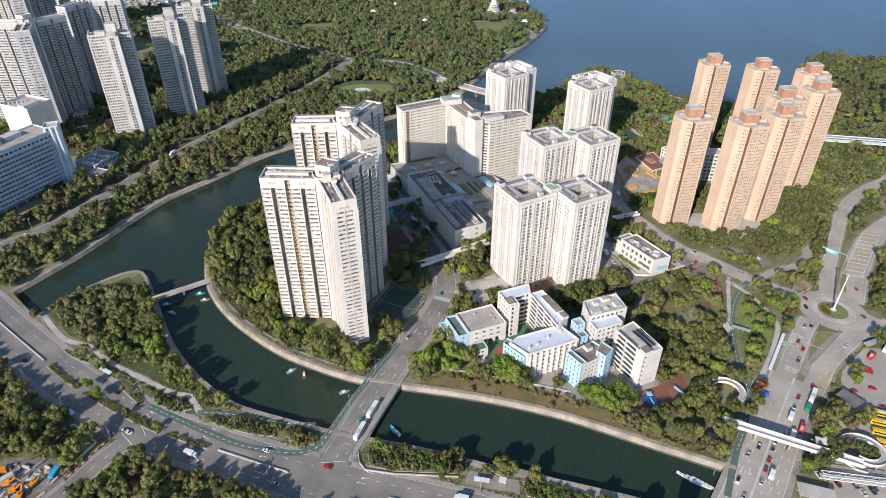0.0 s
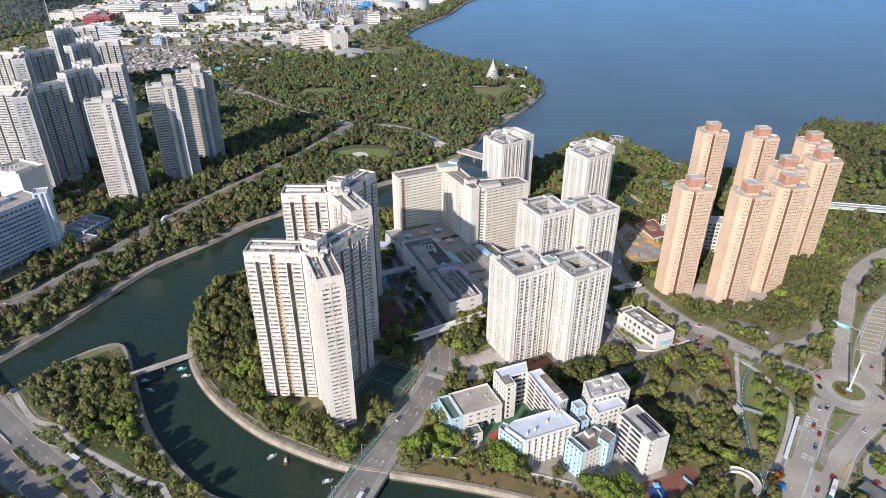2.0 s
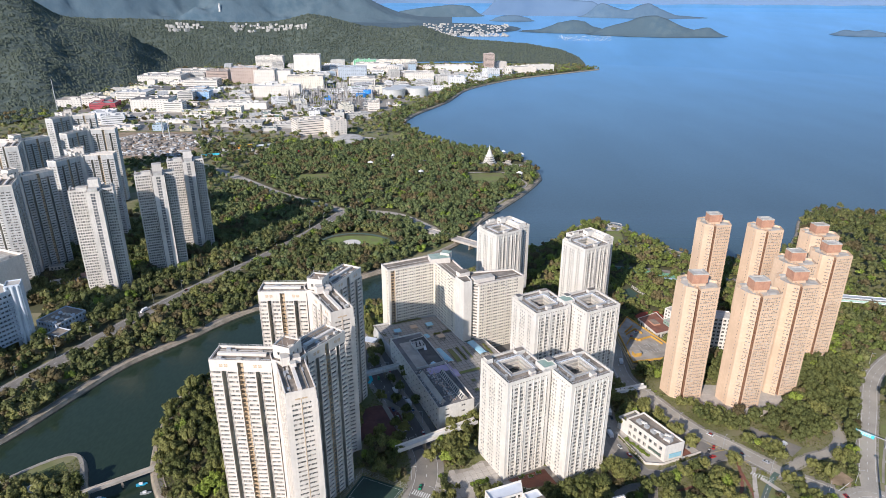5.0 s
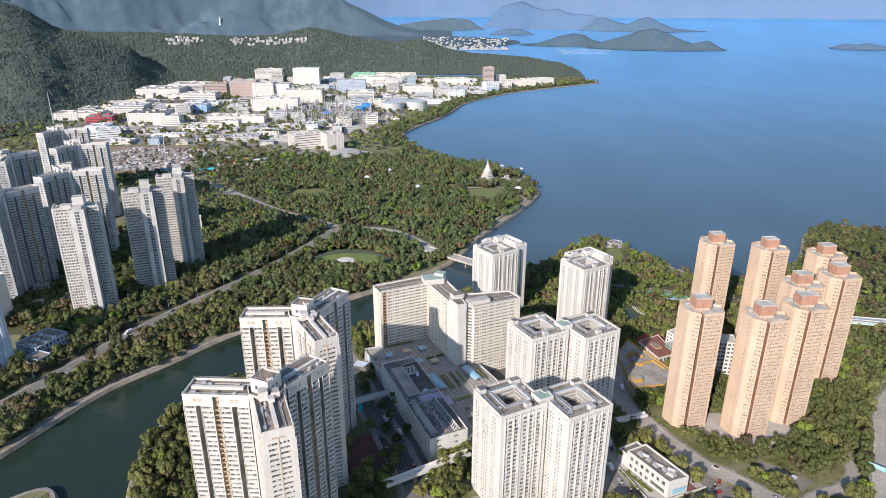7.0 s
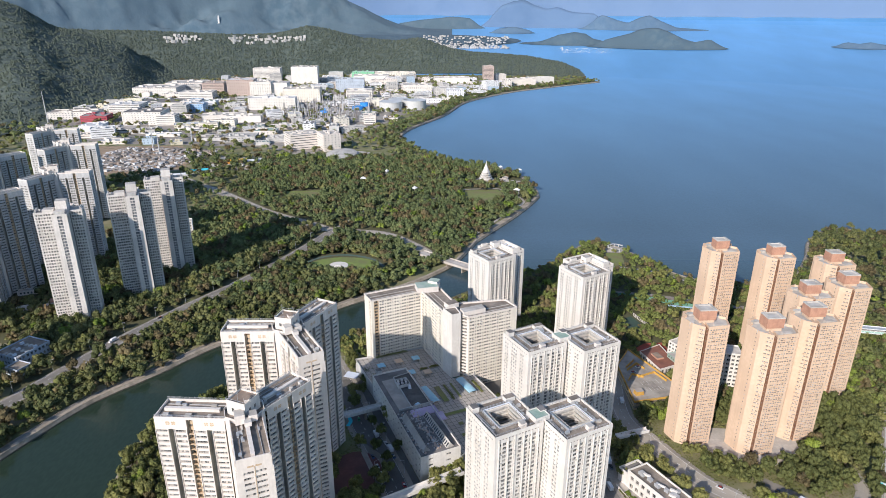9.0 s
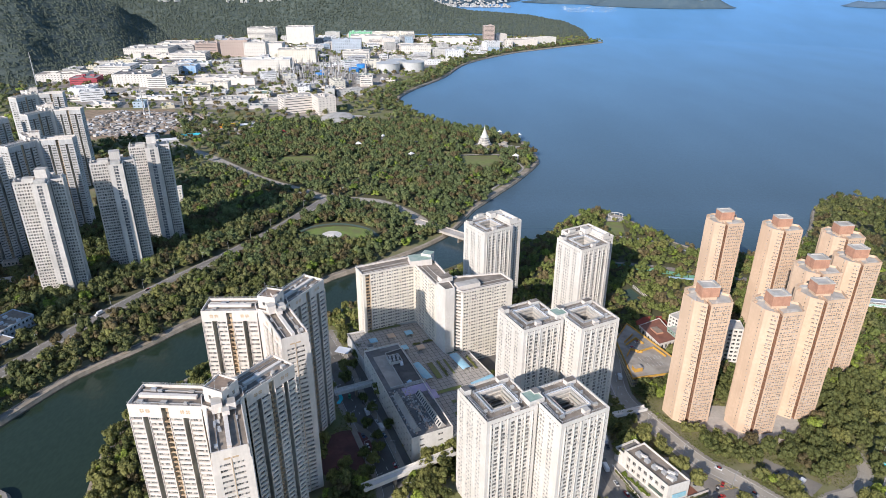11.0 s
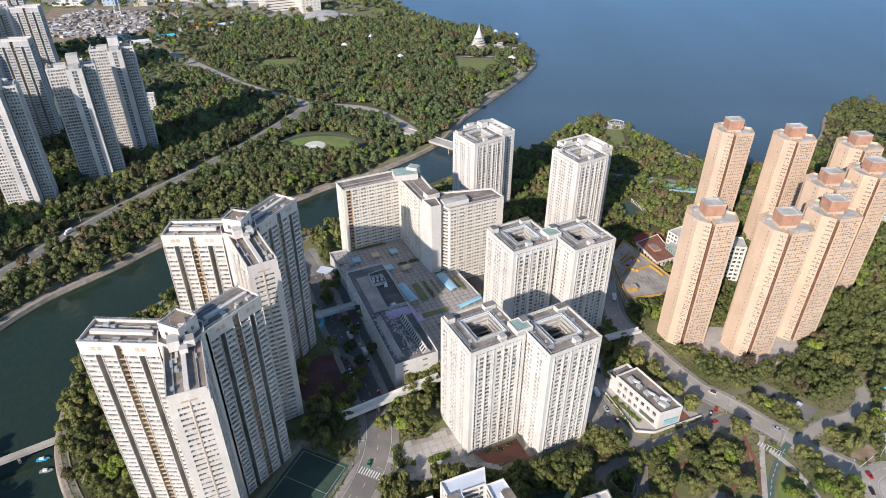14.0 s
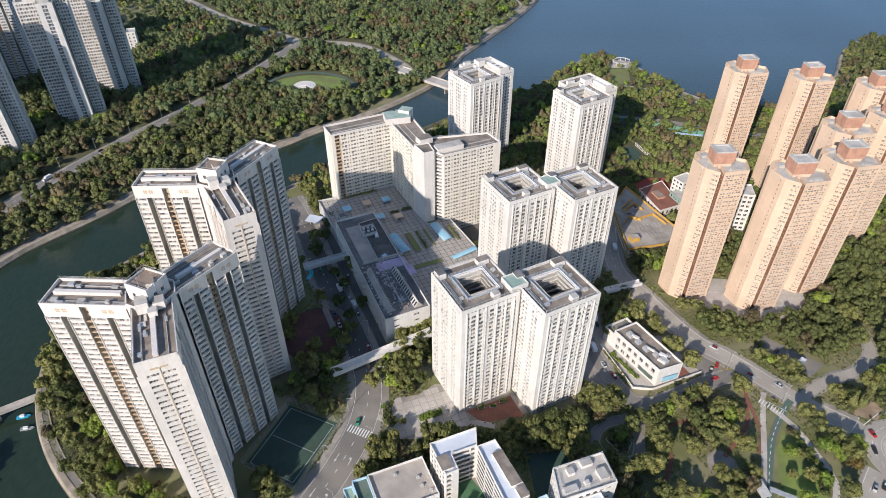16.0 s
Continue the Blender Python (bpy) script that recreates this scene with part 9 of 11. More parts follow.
def sow(x0, x1, y0, y1, step, margin=0.0, jitter=0.42, seed=1):
    """Places for trees in a rectangle, clear of water, roads, courts and buildings."""
    rs = np.random.RandomState(seed)
    gx, gy = np.meshgrid(np.arange(x0, x1, step), np.arange(y0, y1, step))
    gx = (gx + (np.arange(gx.shape[0])[:, None] % 2) * step / 2).ravel()
    gy = gy.ravel()
    gx = gx + rs.uniform(-jitter, jitter, gx.shape) * step
    gy = gy + rs.uniform(-jitter, jitter, gy.shape) * step
    ok = within(LAND2, gx, gy)
    for ln in BANKS:
        ok &= ~near_line(ln[::2] + ln[-1:], gx, gy, 3.4 + margin)
    for ln, d in CLEAR:
        ok &= ~near_line(ln[::2] + ln[-1:], gx, gy, d + margin)
    for poly in OPEN:
        ok &= ~within(poly, gx, gy)
    for cx, cy, r in BUILT:
        ok &= (gx - cx) ** 2 + (gy - cy) ** 2 > (r + margin) ** 2
    return gx[ok], gy[ok]


def tree_thing(kind, label, mat, rs, size, cards, lumps, palm=False):
    e = thing(kind, label, "tree", group="estate trees")
    s = Shape()
    h = 0.55
    s.tube((0, 0, -0.1), 0.055, 0.035, 0.75, 6)
    for k in range(4):
        a = rs.uniform(0, 6.28)
        s.bar((0, 0, 0.42 + 0.06 * k), (0.4 * math.cos(a), 0.4 * math.sin(a), 0.85 + 0.1 * k), 0.03, 0.03)
    s.ob("trunk", M_BARK, e)
    V, F = crown(rs, lumps + 9, cards, size, 0.85, ICO1, 0.78, (0.2, 0.4))
    o = new("crown", fast_mesh("crown", V + (0, 0, 1.0), F, [mat]))
    o.parent = e
    return e


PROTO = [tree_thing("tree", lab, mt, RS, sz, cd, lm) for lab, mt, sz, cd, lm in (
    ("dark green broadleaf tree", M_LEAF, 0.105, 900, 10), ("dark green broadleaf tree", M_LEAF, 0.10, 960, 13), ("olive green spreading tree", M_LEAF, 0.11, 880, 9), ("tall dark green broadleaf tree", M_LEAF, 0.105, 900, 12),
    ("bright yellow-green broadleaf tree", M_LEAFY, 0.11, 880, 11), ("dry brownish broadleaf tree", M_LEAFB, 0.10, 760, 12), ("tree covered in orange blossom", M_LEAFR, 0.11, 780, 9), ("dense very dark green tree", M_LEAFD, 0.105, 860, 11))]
_gx, _gy = sow(-205, 330, 172, 482, 7.2, 0.6, seed=3)
ISLE = [(p.x, p.y) for p in _i + _n] + [(1800, 900), (1800, 100), (148, 199)]
SOUTH = [(p.x, p.y) for p in _s] + [(160, 160), (400, 100), (-420, 100), (-420, 330), (-300, 330)]
_keep = within(ISLE, _gx, _gy) | within(SOUTH, _gx, _gy)
_gx, _gy = _gx[_keep], _gy[_keep]
used = set()
BRIGHT = [(20, 262, 22), (75, 255, 12), (98, 250, 16), (250, 430, 7), (-85, 300, 10), (-175, 235, 10), (-100, 312, 12), (-124, 336, 9), (-60, 292, 7), (215, 330, 9)]
ORANGE = [(184, 256, 6), (128, 266, 4), (240, 331, 5), (-95, 285, 5)]
COUNT = 0
JOIN = {}
for x, y in zip(_gx, _gy):
    d = noise.noise(Vector((x * 0.03, y * 0.03, 1.7)))
    if d < -0.58:
        continue
    k = RS.randint(0, 4)
    if any((x - a) ** 2 + (y - c) ** 2 < r * r for a, c, r in BRIGHT) and RS.rand() < 0.75:
        k = 4
    elif any((x - a) ** 2 + (y - c) ** 2 < r * r for a, c, r in ORANGE):
        k = 6
    # most trees east of the pink towers get the shade-coloured leaves
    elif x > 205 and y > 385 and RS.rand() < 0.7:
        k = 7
    elif RS.rand() < 0.06:
        k = 4
    elif RS.rand() < 0.10:
        k = 5
    r = RS.uniform(3.6, 5.6) * (1.12 if d > 0.2 else 1.0) * (0.85 if k in (5, 6) else 1)
    hz = r * RS.uniform(0.95, 1.45)
    # single trees on the southern part of the estate, the rest joined
    if -150 < x < 240 and y < 330 and COUNT < 292:
        m4 = pose(x, y, 0, 0, 0, RS.uniform(0, 360)) @ Matrix.Diagonal((r * 1.08, r * RS.uniform(0.75, 1.05), hz, 1))
        if k not in used:
            used.add(k)
            PROTO[k].matrix_basis = m4
        else:
            c = copy_thing(PROTO[k], Matrix.Identity(4))
            c.matrix_basis = m4
        COUNT += 1
    else:
        JOIN.setdefault(k, []).append((x, y, r, hz))
for k, q in enumerate(PROTO):
    if k not in used:
        q.matrix_basis = pose(*((-190 - 6 * k, 250) if k < 7 else (262, 408)), 0) @ Matrix.Diagonal((4.5, 4.5, 5.5, 1))


def woodland(name, label, xs, ys, mat, rmin, rmax, seed, protos, hk=1.25, z=None):
    rs = np.random.RandomState(seed)
    Vs, Fs, Is, n = [], [], [], 0
    for i, (x, y) in enumerate(zip(xs, ys)):
        V, F = protos[rs.randint(len(protos))]
        r, a = rmin + (rmax * 1.12 - rmin) * rs.rand() ** 1.4, rs.uniform(0, 6.28)
        co, si = math.cos(a) * r, math.sin(a) * r
        h = r * rs.uniform(0.85, hk)
        zz = (z(x, y) if z else 0.0)
        q = np.stack([V[:, 0] * co - V[:, 1] * si + x, V[:, 0] * si + V[:, 1] * co + y, (V[:, 2] + 0.72) * h + zz], 1)
        Vs.append(q)
        Fs.append(F + n)
        u = rs.rand()
        Is.append(np.full(len(F), 0 if u < 0.64 or mat not in (M_WOODS, M_WOODF, M_SHORE) else 1 if u < 0.81 else 2 if u < 0.97 else 3))
        n += len(V)
    if not Vs:
        return
    mats = [mat] if mat not in (M_WOODS, M_WOODF, M_SHORE) else [mat, M_WOODS, M_LEAFB, M_LEAFY] if mat is M_WOODF else [mat, M_LEAF, M_LEAFB, M_LEAFY]
    tagged(new(name, fast_mesh(name, np.concatenate(Vs), np.concatenate(Fs), mats, np.concatenate(Is))), label, "woodland", kind="stuff")


P_JOIN = [crown(RS, 14, 340, 0.15, 0.85, ICO1, 0.75, (0.22, 0.42)) for _ in range(7)]
for k, rows in JOIN.items():
    V0, F0 = P_JOIN[k % len(P_JOIN)]
    V0 = V0 + (0, 0, 1.0)
    Vs, Fs = [], []
    for i, (x, y, r, hz) in enumerate(rows):
        a = RS.uniform(0, 6.28)
        co, si = math.cos(a) * r, math.sin(a) * r
        Vs.append(np.stack([V0[:, 0] * co - V0[:, 1] * si + x, V0[:, 0] * si + V0[:, 1] * co + y, V0[:, 2] * hz], 1))
        Fs.append(F0 + i * len(V0))
    tagged(new("estate_trees", fast_mesh("estate_trees", np.concatenate(Vs), np.concatenate(Fs), [[o for o in PROTO[k].children if o.name.startswith("crown")][0].data.materials[0]])), PROTO[k]["label"].replace("tree", "trees"), "trees", kind="stuff")

P_WOOD = [crown(RS, 7, 98, 0.17, 0.8, ICO1, 0.66, (0.26, 0.46)) for _ in range(8)]
P_FAR = [crown(RS, 2, 24, 0.42, core=ICO1) for _ in range(6)]
P_BUSH = [crown(RS, 2, 36, 0.3, core=ICO1) for _ in range(5)]
# far river bank and the grey towers' grounds
x, y = sow(-470, -60, 330, 800, 7.4, 0.2, seed=5)
k = ~within(ISLE, x, y) & ~within(SOUTH, x, y) & (x < -60 + (y - 600) * 0.6 + 60)
woodland("riverside_woods", "dense mixed green riverside woods", x[k], y[k], M_WOODS, 3.8, 7.2, 6, P_WOOD)
# wooded park on the cape
x, y = sow(-330, 175, 640, 1300, 9.2, 0.5, seed=7)
k = within([(-330, 640), (-60, 660), (60, 790), (175, 1000), (175, 1180), (60, 1260), (-60, 1330), (-330, 1330)], x, y)
woodland("park_woods", "dense dark green park woods on the cape", x[k], y[k], M_WOODF, 4.8, 7.6, 8, P_WOOD, 1.2)
# north shore of the estate and the slope by the pink towers
x, y = sow(-190, 420, 482, 840, 6.8, 0.2, seed=9)
k = within(ISLE, x, y)
woodland("shore_woods", "green shore trees north of the towers", x[k], y[k], M_SHORE, 3.0, 6.0, 10, P_WOOD)
x, y = sow(330, 640, 380, 900, 9.6, 0.5, seed=12)
woodland("hill_woods", "dark green wooded slope east of the towers", x, y, M_WOODS, 4.5, 6.5, 13, P_WOOD, z=lambda a, c: max(0.0, 22 * math.sin(min(1, max(0, (c - 560) / 260)) * math.pi) * min(1, max(0, (a - 420) / 120))))
x, y = sow(-360, -205, 170, 345, 6.6, 0.2, seed=14)
woodland("southwest_woods", "green trees beyond the road", x, y, M_WOODS, 4.0, 5.8, 15, P_WOOD)
x, y = sow(-260, 150, 130, 172, 7.2, 0.3, seed=16)
woodland("south_woods", "green trees along the southern roads", x, y, M_WOODS, 4.0, 6.0, 17, P_WOOD)
# trees towards and among the works district
x, y = sow(-1100, -330, 700, 1300, 14.0, 0.5, seed=18)
k = np.array([noise.noise(Vector((a * 0.006, c * 0.006, 3.0))) > -0.28 for a, c in zip(x, y)]) if len(x) else np.zeros(0, bool)
k &= ~within([(-480, 760), (-640, 980), (-560, 1060), (-430, 940), (-400, 780)], x, y)
woodland("town_woods", "scattered green trees between town and works", x[k], y[k], M_WOODF, 5, 8, 19, P_FAR, 1.0)
x, y = sow(-1500, 640, 1240, 2900, 27.0, 0.5, seed=20)
k = np.array([noise.noise(Vector((a * 0.008, c * 0.008, 5.0))) > -0.2 or not f for a, c, f in zip(x, y, within(DIST, x, y))])
k &= ~within([(-740, 1380), (-541, 1402), (-450, 1190), (-573, 1142), (-690, 1180)], x, y) & ((x + 168) ** 2 + (y - 1312) ** 2 > 58 ** 2)
woodland("works_trees", "green trees between the works buildings", x[k], y[k], M_WOODF, 6, 10, 21, P_FAR, 0.9)
x, y = sow(-140, 640, 1330, 2760, 15.0, 0.5, seed=22)
k = near_line([(p[0], p[1]) for p in N_COAST[:10]], x, y, 62)
woodland("coast_trees", "belt of dark green trees along the coast", x[k], y[k], M_WOODF, 6, 9, 23, P_FAR, 0.9)
# low shrubs and hedges under the trees
x, y = sow(-205, 330, 172, 482, 3.0, -0.4, seed=24)
k = np.array([noise.noise(Vector((a * 0.035, c * 0.035, 9.0))) > 0.12 for a, c in zip(x, y)])
k &= within(ISLE, x, y) | within(SOUTH, x, y)
woodland("shrubs", "low green shrubs and undergrowth", x[k], y[k], M_WOODS, 1.3, 2.4, 25, P_BUSH, 0.9)
# shrubs filling the beds
for leaf in (0, 1, 2, 3, 4):
    hx, hy = [], []
    for pts, r0, r1, step, lf in BEDS:
        if lf != leaf:
            continue
        xs, ys = [q[0] for q in pts], [q[1] for q in pts]
        gx, gy = np.meshgrid(np.arange(min(xs), max(xs), step), np.arange(min(ys), max(ys), step))
        gx, gy = gx.ravel() + RS.uniform(-0.4, 0.4, gx.size) * step, gy.ravel() + RS.uniform(-0.4, 0.4, gy.size) * step
        ok = within(pts, gx, gy)
        hx += [(a, r0, r1) for a in gx[ok]]
        hy += list(gy[ok])
    for big in (0, 1):
        sel = [i for i, q in enumerate(hx) if (q[2] > 1.5) == bool(big)]
        if sel:
            woodland("bed_shrubs", "clipped shrubs filling the planted beds", [hx[i][0] for i in sel], [hy[i] for i in sel], (M_WOODS, M_LEAFY, M_LEAFB, M_SHORE, M_LEAFR)[leaf], *((1.4, 2.6) if big else (0.8, 1.35)), 27 + leaf + big, P_BUSH, 1.0)
# small yellow-green trees in the median and by the bank, tall ones before the school
for x, y, r, k in ((-7, 270, 7.6, 4), (-14, 270, 6.0, 4), (39, 258, 8.2, 4), (34, 264, 7.0, 4), (46, 254, 6.4, 0), (86, 239, 7.8, 4), (80, 243, 6.6, 4), (92, 236, 6.0, 4), (-216, 220, 6.4, 0), (-224, 226, 6.2, 1), (-210, 228, 5.6, 0), (-226, 214, 6.0, 2), (-217, 211, 5.6, 1), (-206, 209, 4.6, 0), (-234, 218, 6.2, 0), (-232, 232, 6.0, 3), (6, 207, 3.0, 3), (8.5, 206, 3.4, 3), (29, 200, 4.0, 0), (40, 268, 6.6, 4), (47, 263, 5.6, 4), (33, 271, 5.0, 4), (4, 278, 6.2, 4), (-3, 272, 5.2, 4), (97, 246, 6.4, 4), (88, 243, 5.6, 4), (104, 241, 4.8, 4), (66, 254, 4.2, 0), (-30, 499, 5.6, 0), (-37, 508, 5.2, 1), (-43, 472, 5.4, 0), (-52, 522, 5.8, 2), (-46, 486, 5.0, 1), (-56, 536, 5.4, 0), (-28, 512, 4.6, 3), (78, 486, 4.4, 0), (71, 474, 4.0, 4), (-30, 388, 5.0, 1), (-20, 396, 4.6, 2), (-46, 396, 5.0, 0), (-47, 408, 4.8, 1), (22, 262, 4.6, 5), (118, 348, 5.4, 0), (112, 352, 5.2, 1), (146, 345, 5.0, 0), (152, 348, 4.6, 4), (158, 351, 5.2, 1), (166, 356, 5.0, 0), (173, 360, 4.6, 2), (127, 358, 4.6, 0), (139, 342, 4.8, 1), (144, 330, 5.6, 0), (110, 322, 5.6, 2), (106, 330, 5.2, 0), (122, 314, 5.4, 1), (136, 316, 5.6, 0), (203, 325, 3.4, 4), (207, 312, 3.6, 0), (200, 300, 4.2, 4), (193, 288, 4.4, 0), (212, 310, 3.6, 4), (199, 313, 2.6, 1), (208, 324, 2.6, 0), (229, 318, 4.0, 6), (224, 323, 3.8, 4), (178, 334, 4.8, 0), (172, 338, 5.0, 1), (165, 333, 4.8, 2), (158, 326, 5.0, 0), (180, 344, 4.4, 4), (84, 333, 7.0, 0), (94, 337, 6.4, 1), (106, 339, 6.0, 2), (165, 388, 6.6, 1), (172, 379, 5.6, 1), (-204, 253, 3.6, 4), (-195, 247, 3.8, 4), (-174, 234, 2.6, 0), (-153, 224, 2.4, 4), (-34, 211, 3.6, 4), (-28, 209, 3.2, 0), (2, 204, 3.2, 3), (8, 203, 3.0, 3), (22, 197, 3.0, 0), (215, 208, 4.2, 0), (211, 212, 3.6, 5), (219, 205, 3.6, 0), (155, 249, 3.0, 0), (126, 332, 3.2, 4), (243, 265, 4.6, 0), (240, 258, 4.0, 4), (225, 228, 4.4, 0), (217, 224, 4.6, 5), (233, 232, 3.8, 0), (178, 249, 3.6, 6), (183, 254, 3.6, 6), (176, 241, 4.2, 0), (169, 234, 3.8, 0), (38, 329, 3.6, 0), (21, 341, 2.0, 3), (84, 338, 4.6, 0), (91, 335, 4.2, 5), (97, 340, 5.0, 1), (104, 341, 4.4, 2), (110, 346, 4.2, 5), (102, 333, 4.0, 0), (72, 334, 4.0, 1), (64, 331, 3.4, 0), (4, 364, 5.0, 0), (9, 372, 4.6, 1), (14, 364, 4.4, 4), (20, 374, 4.6, 0), (12, 380, 4.2, 4), (-14, 392, 4.4, 0), (-12, 402, 4.6, 1), (-14, 412, 4.2, 2), (-22, 424, 4.4, 0), (-33, 428, 4.4, 3), (-36, 378, 4.6, 1), (-26, 379, 4.4, 0), (-18, 384, 4.0, 0), (-8, 424, 3.8, 1), (-20, 440, 4.0, 0), (-28, 450, 4.2, 2), (-40, 489, 4.4, 0), (-39, 502, 4.2, 1), (-59, 546, 4.6, 0), (-64, 561, 4.8, 2), (-59, 575, 4.4, 1), (-66, 548, 4.6, 0), (-52, 530, 4.0, 3)):
    c = copy_thing(PROTO[k], Matrix.Identity(4))
    c.matrix_basis = pose(x, y, 0.1, 0, 0, 57 * x) @ Matrix.Diagonal((r, r, r * 1.2, 1))

# rough herbs and low growth over the open soil
gx, gy = sow(-230, 330, 172, 482, 1.5, -2.2, seed=40)
k = within(ISLE, gx, gy) | within(SOUTH, gx, gy)
k &= np.array([noise.noise(Vector((a * 0.06, c * 0.06, 4.0))) > -0.25 for a, c in zip(gx, gy)])
gx, gy = gx[k], gy[k]
n = len(gx)
P = np.stack([gx, gy, np.full(n, 0.25)], 1)
D1 = RS.normal(size=(n, 3)) * (1, 1, 0.12)
D1 /= np.linalg.norm(D1, axis=1)[:, None]
D2 = np.cross(D1, RS.normal(size=(n, 3)) * 0.18 + (0, 0, 1.0))
D2 /= np.linalg.norm(D2, axis=1)[:, None]
R1 = RS.uniform(0.4, 1.1, (n, 1))
V = np.stack([P + D1 * R1, P + D2 * R1 * 0.7 + (0, 0, 0.25), P - D1 * R1, P - D2 * R1 * 0.7 + (0, 0, 0.1)], 1).reshape(-1, 3)
i4 = np.arange(n) * 4
F = np.concatenate([np.stack([i4, i4 + 1, i4 + 2], 1), np.stack([i4, i4 + 2, i4 + 3], 1)])
tagged(new("ground_cover", fast_mesh("ground_cover", V, F, [M_HERB])), "low herbs and rough grass under the trees", "undergrowth", kind="stuff")


# ---- vehicles ----
M_CARS = island_mix("car_paint", [(0.75, 0.75, 0.75), (0.03, 0.03, 0.035), (0.35, 0.36, 0.38), (0.7, 0.7, 0.7), (0.12, 0.13, 0.15), (0.45, 0.03, 0.03), (0.05, 0.09, 0.2), (0.6, 0.6, 0.58)], 0.3, own=True)
M_TYRE = surface("tyre_rubber", (0.02, 0.02, 0.02), (0.04, 0.04, 0.04), 3)
M_CARGLASS = surface("car_glass", (0.015, 0.018, 0.02), (0.03, 0.033, 0.036), 0.5, rough=0.1)
M_WPAINT = surface("white_vehicle_paint", (0.68, 0.68, 0.68), (0.78, 0.78, 0.78), 0.4, rough=0.35)
M_REDP = surface("red_vehicle_paint", (0.45, 0.02, 0.02), (0.55, 0.03, 0.03), 0.4, rough=0.35)
M_GREENP = surface("green_vehicle_paint", (0.02, 0.25, 0.12), (0.03, 0.32, 0.16), 0.4, rough=0.35)
M_YELP = surface("yellow_vehicle_paint", (0.65, 0.42, 0.02), (0.75, 0.5, 0.04), 0.4, rough=0.35)
M_ORP = surface("orange_machine_paint", (0.6, 0.22, 0.02), (0.7, 0.3, 0.04), 0.5, rough=0.5)
M_CYAN = surface("cyan_sign_face", (0.05, 0.5, 0.6), (0.08, 0.6, 0.7), 0.5)


def wheels(e, xs, y, r, w=0.25):
    for x in xs:
        for sy in (-1, 1):
            s = Shape()
            n = 12
            b0 = len(s.v)
            for yy in (sy * y - w / 2, sy * y + w / 2):
                for i in range(n):
                    a = 2 * math.pi * i / n
                    s.v.append((x + r * math.cos(a), yy, r + r * math.sin(a)))
            for i in range(n):
                j = (i + 1) % n
                s.f.append((b0 + i, b0 + j, b0 + n + j, b0 + n + i))
                s.m.append(0)
            s.f.append(tuple(b0 + i for i in range(n)))
            s.f.append(tuple(b0 + n + i for i in range(n))[::-1])
            s.m += [0, 0]
            wo = s.ob("wheel", M_TYRE, e)
            s = Shape()
            yo = sy * (y + w / 2 + 0.012)
            s.face([(x + 0.62 * r * math.cos(i * math.pi / 5), yo, r + 0.62 * r * math.sin(i * math.pi / 5)) for i in range(10)][::-sy])
            s.ob("rim", M_METAL, wo)


def lofted(sections):
    """A closed body through cross sections (x, half width, low, high, top half width)."""
    s = Shape()
    n = len(sections)
    for x, hw, z0, z1, tw in sections:
        s.v += [(x, -hw, z0), (x, hw, z0), (x, hw, (z0 + z1) / 2), (x, tw, z1), (x, -tw, z1), (x, -hw, (z0 + z1) / 2)]
    for i in range(n - 1):
        for k in range(6):
            j = (k + 1) % 6
            s.f.append((i * 6 + k, i * 6 + j, i * 6 + 6 + j, i * 6 + 6 + k)[::-1])
            s.m.append(0)
    s.f.append((0, 1, 2, 3, 4, 5))
    s.f.append(tuple((n - 1) * 6 + k for k in range(6))[::-1])
    s.m += [0, 0]
    return s


def make_car(label, paint):
    e = thing("car", label, "car", group="cars")
    lofted([(-2.2, 0.8, 0.35, 0.85, 0.75), (-2.0, 0.88, 0.25, 0.95, 0.82), (-0.9, 0.9, 0.22, 0.98, 0.84), (1.1, 0.9, 0.22, 0.92, 0.82), (2.0, 0.86, 0.25, 0.75, 0.76), (2.2, 0.78, 0.35, 0.65, 0.7)]).ob("body", paint, e)
    lofted([(-1.75, 0.8, 0.9, 0.96, 0.76), (-1.2, 0.78, 0.9, 1.4, 0.62), (0.35, 0.78, 0.9, 1.42, 0.62), (1.15, 0.8, 0.86, 0.95, 0.74)]).ob("windscreen", M_CARGLASS, e)
    lofted([(-1.15, 0.63, 1.39, 1.44, 0.6), (0.3, 0.63, 1.40, 1.46, 0.6)]).ob("roof_panel", paint, e)
    wheels(e, (-1.35, 1.35), 0.82, 0.32)
    return e


def make_bus(label, paint, L=11.5, H=3.2, name="bus"):
    e = thing(name, label, "bus", group="buses")
    s = lofted([(-L / 2, 1.2, 0.4, H - 0.2, 1.1), (-L / 2 + 0.3, 1.25, 0.35, H, 1.18), (L / 2 - 0.3, 1.25, 0.35, H, 1.18), (L / 2, 1.18, 0.4, H - 0.3, 1.05)])
    s.ob("body", paint, e)
    for sy in (-1, 1):
        s = Shape()
        s.box((0, sy * 1.235, H * 0.5), (L - 1.2, 0.06, H * 0.28), 0)
        s.ob("side_window", M_CARGLASS, e)
    s = Shape()
    s.box((L / 2 - 0.02, 0, H * 0.42), (0.08, 2.1, H * 0.36), 0)
    s.ob("windscreen", M_CARGLASS, e)
    s = Shape()
    s.box((-1.5, 0, H), (3.2, 1.6, 0.25), 0)
    s.ob("roof_unit", M_GREYW, e)
    wheels(e, (-L * 0.3, L * 0.32), 1.12, 0.48, 0.3)
    return e


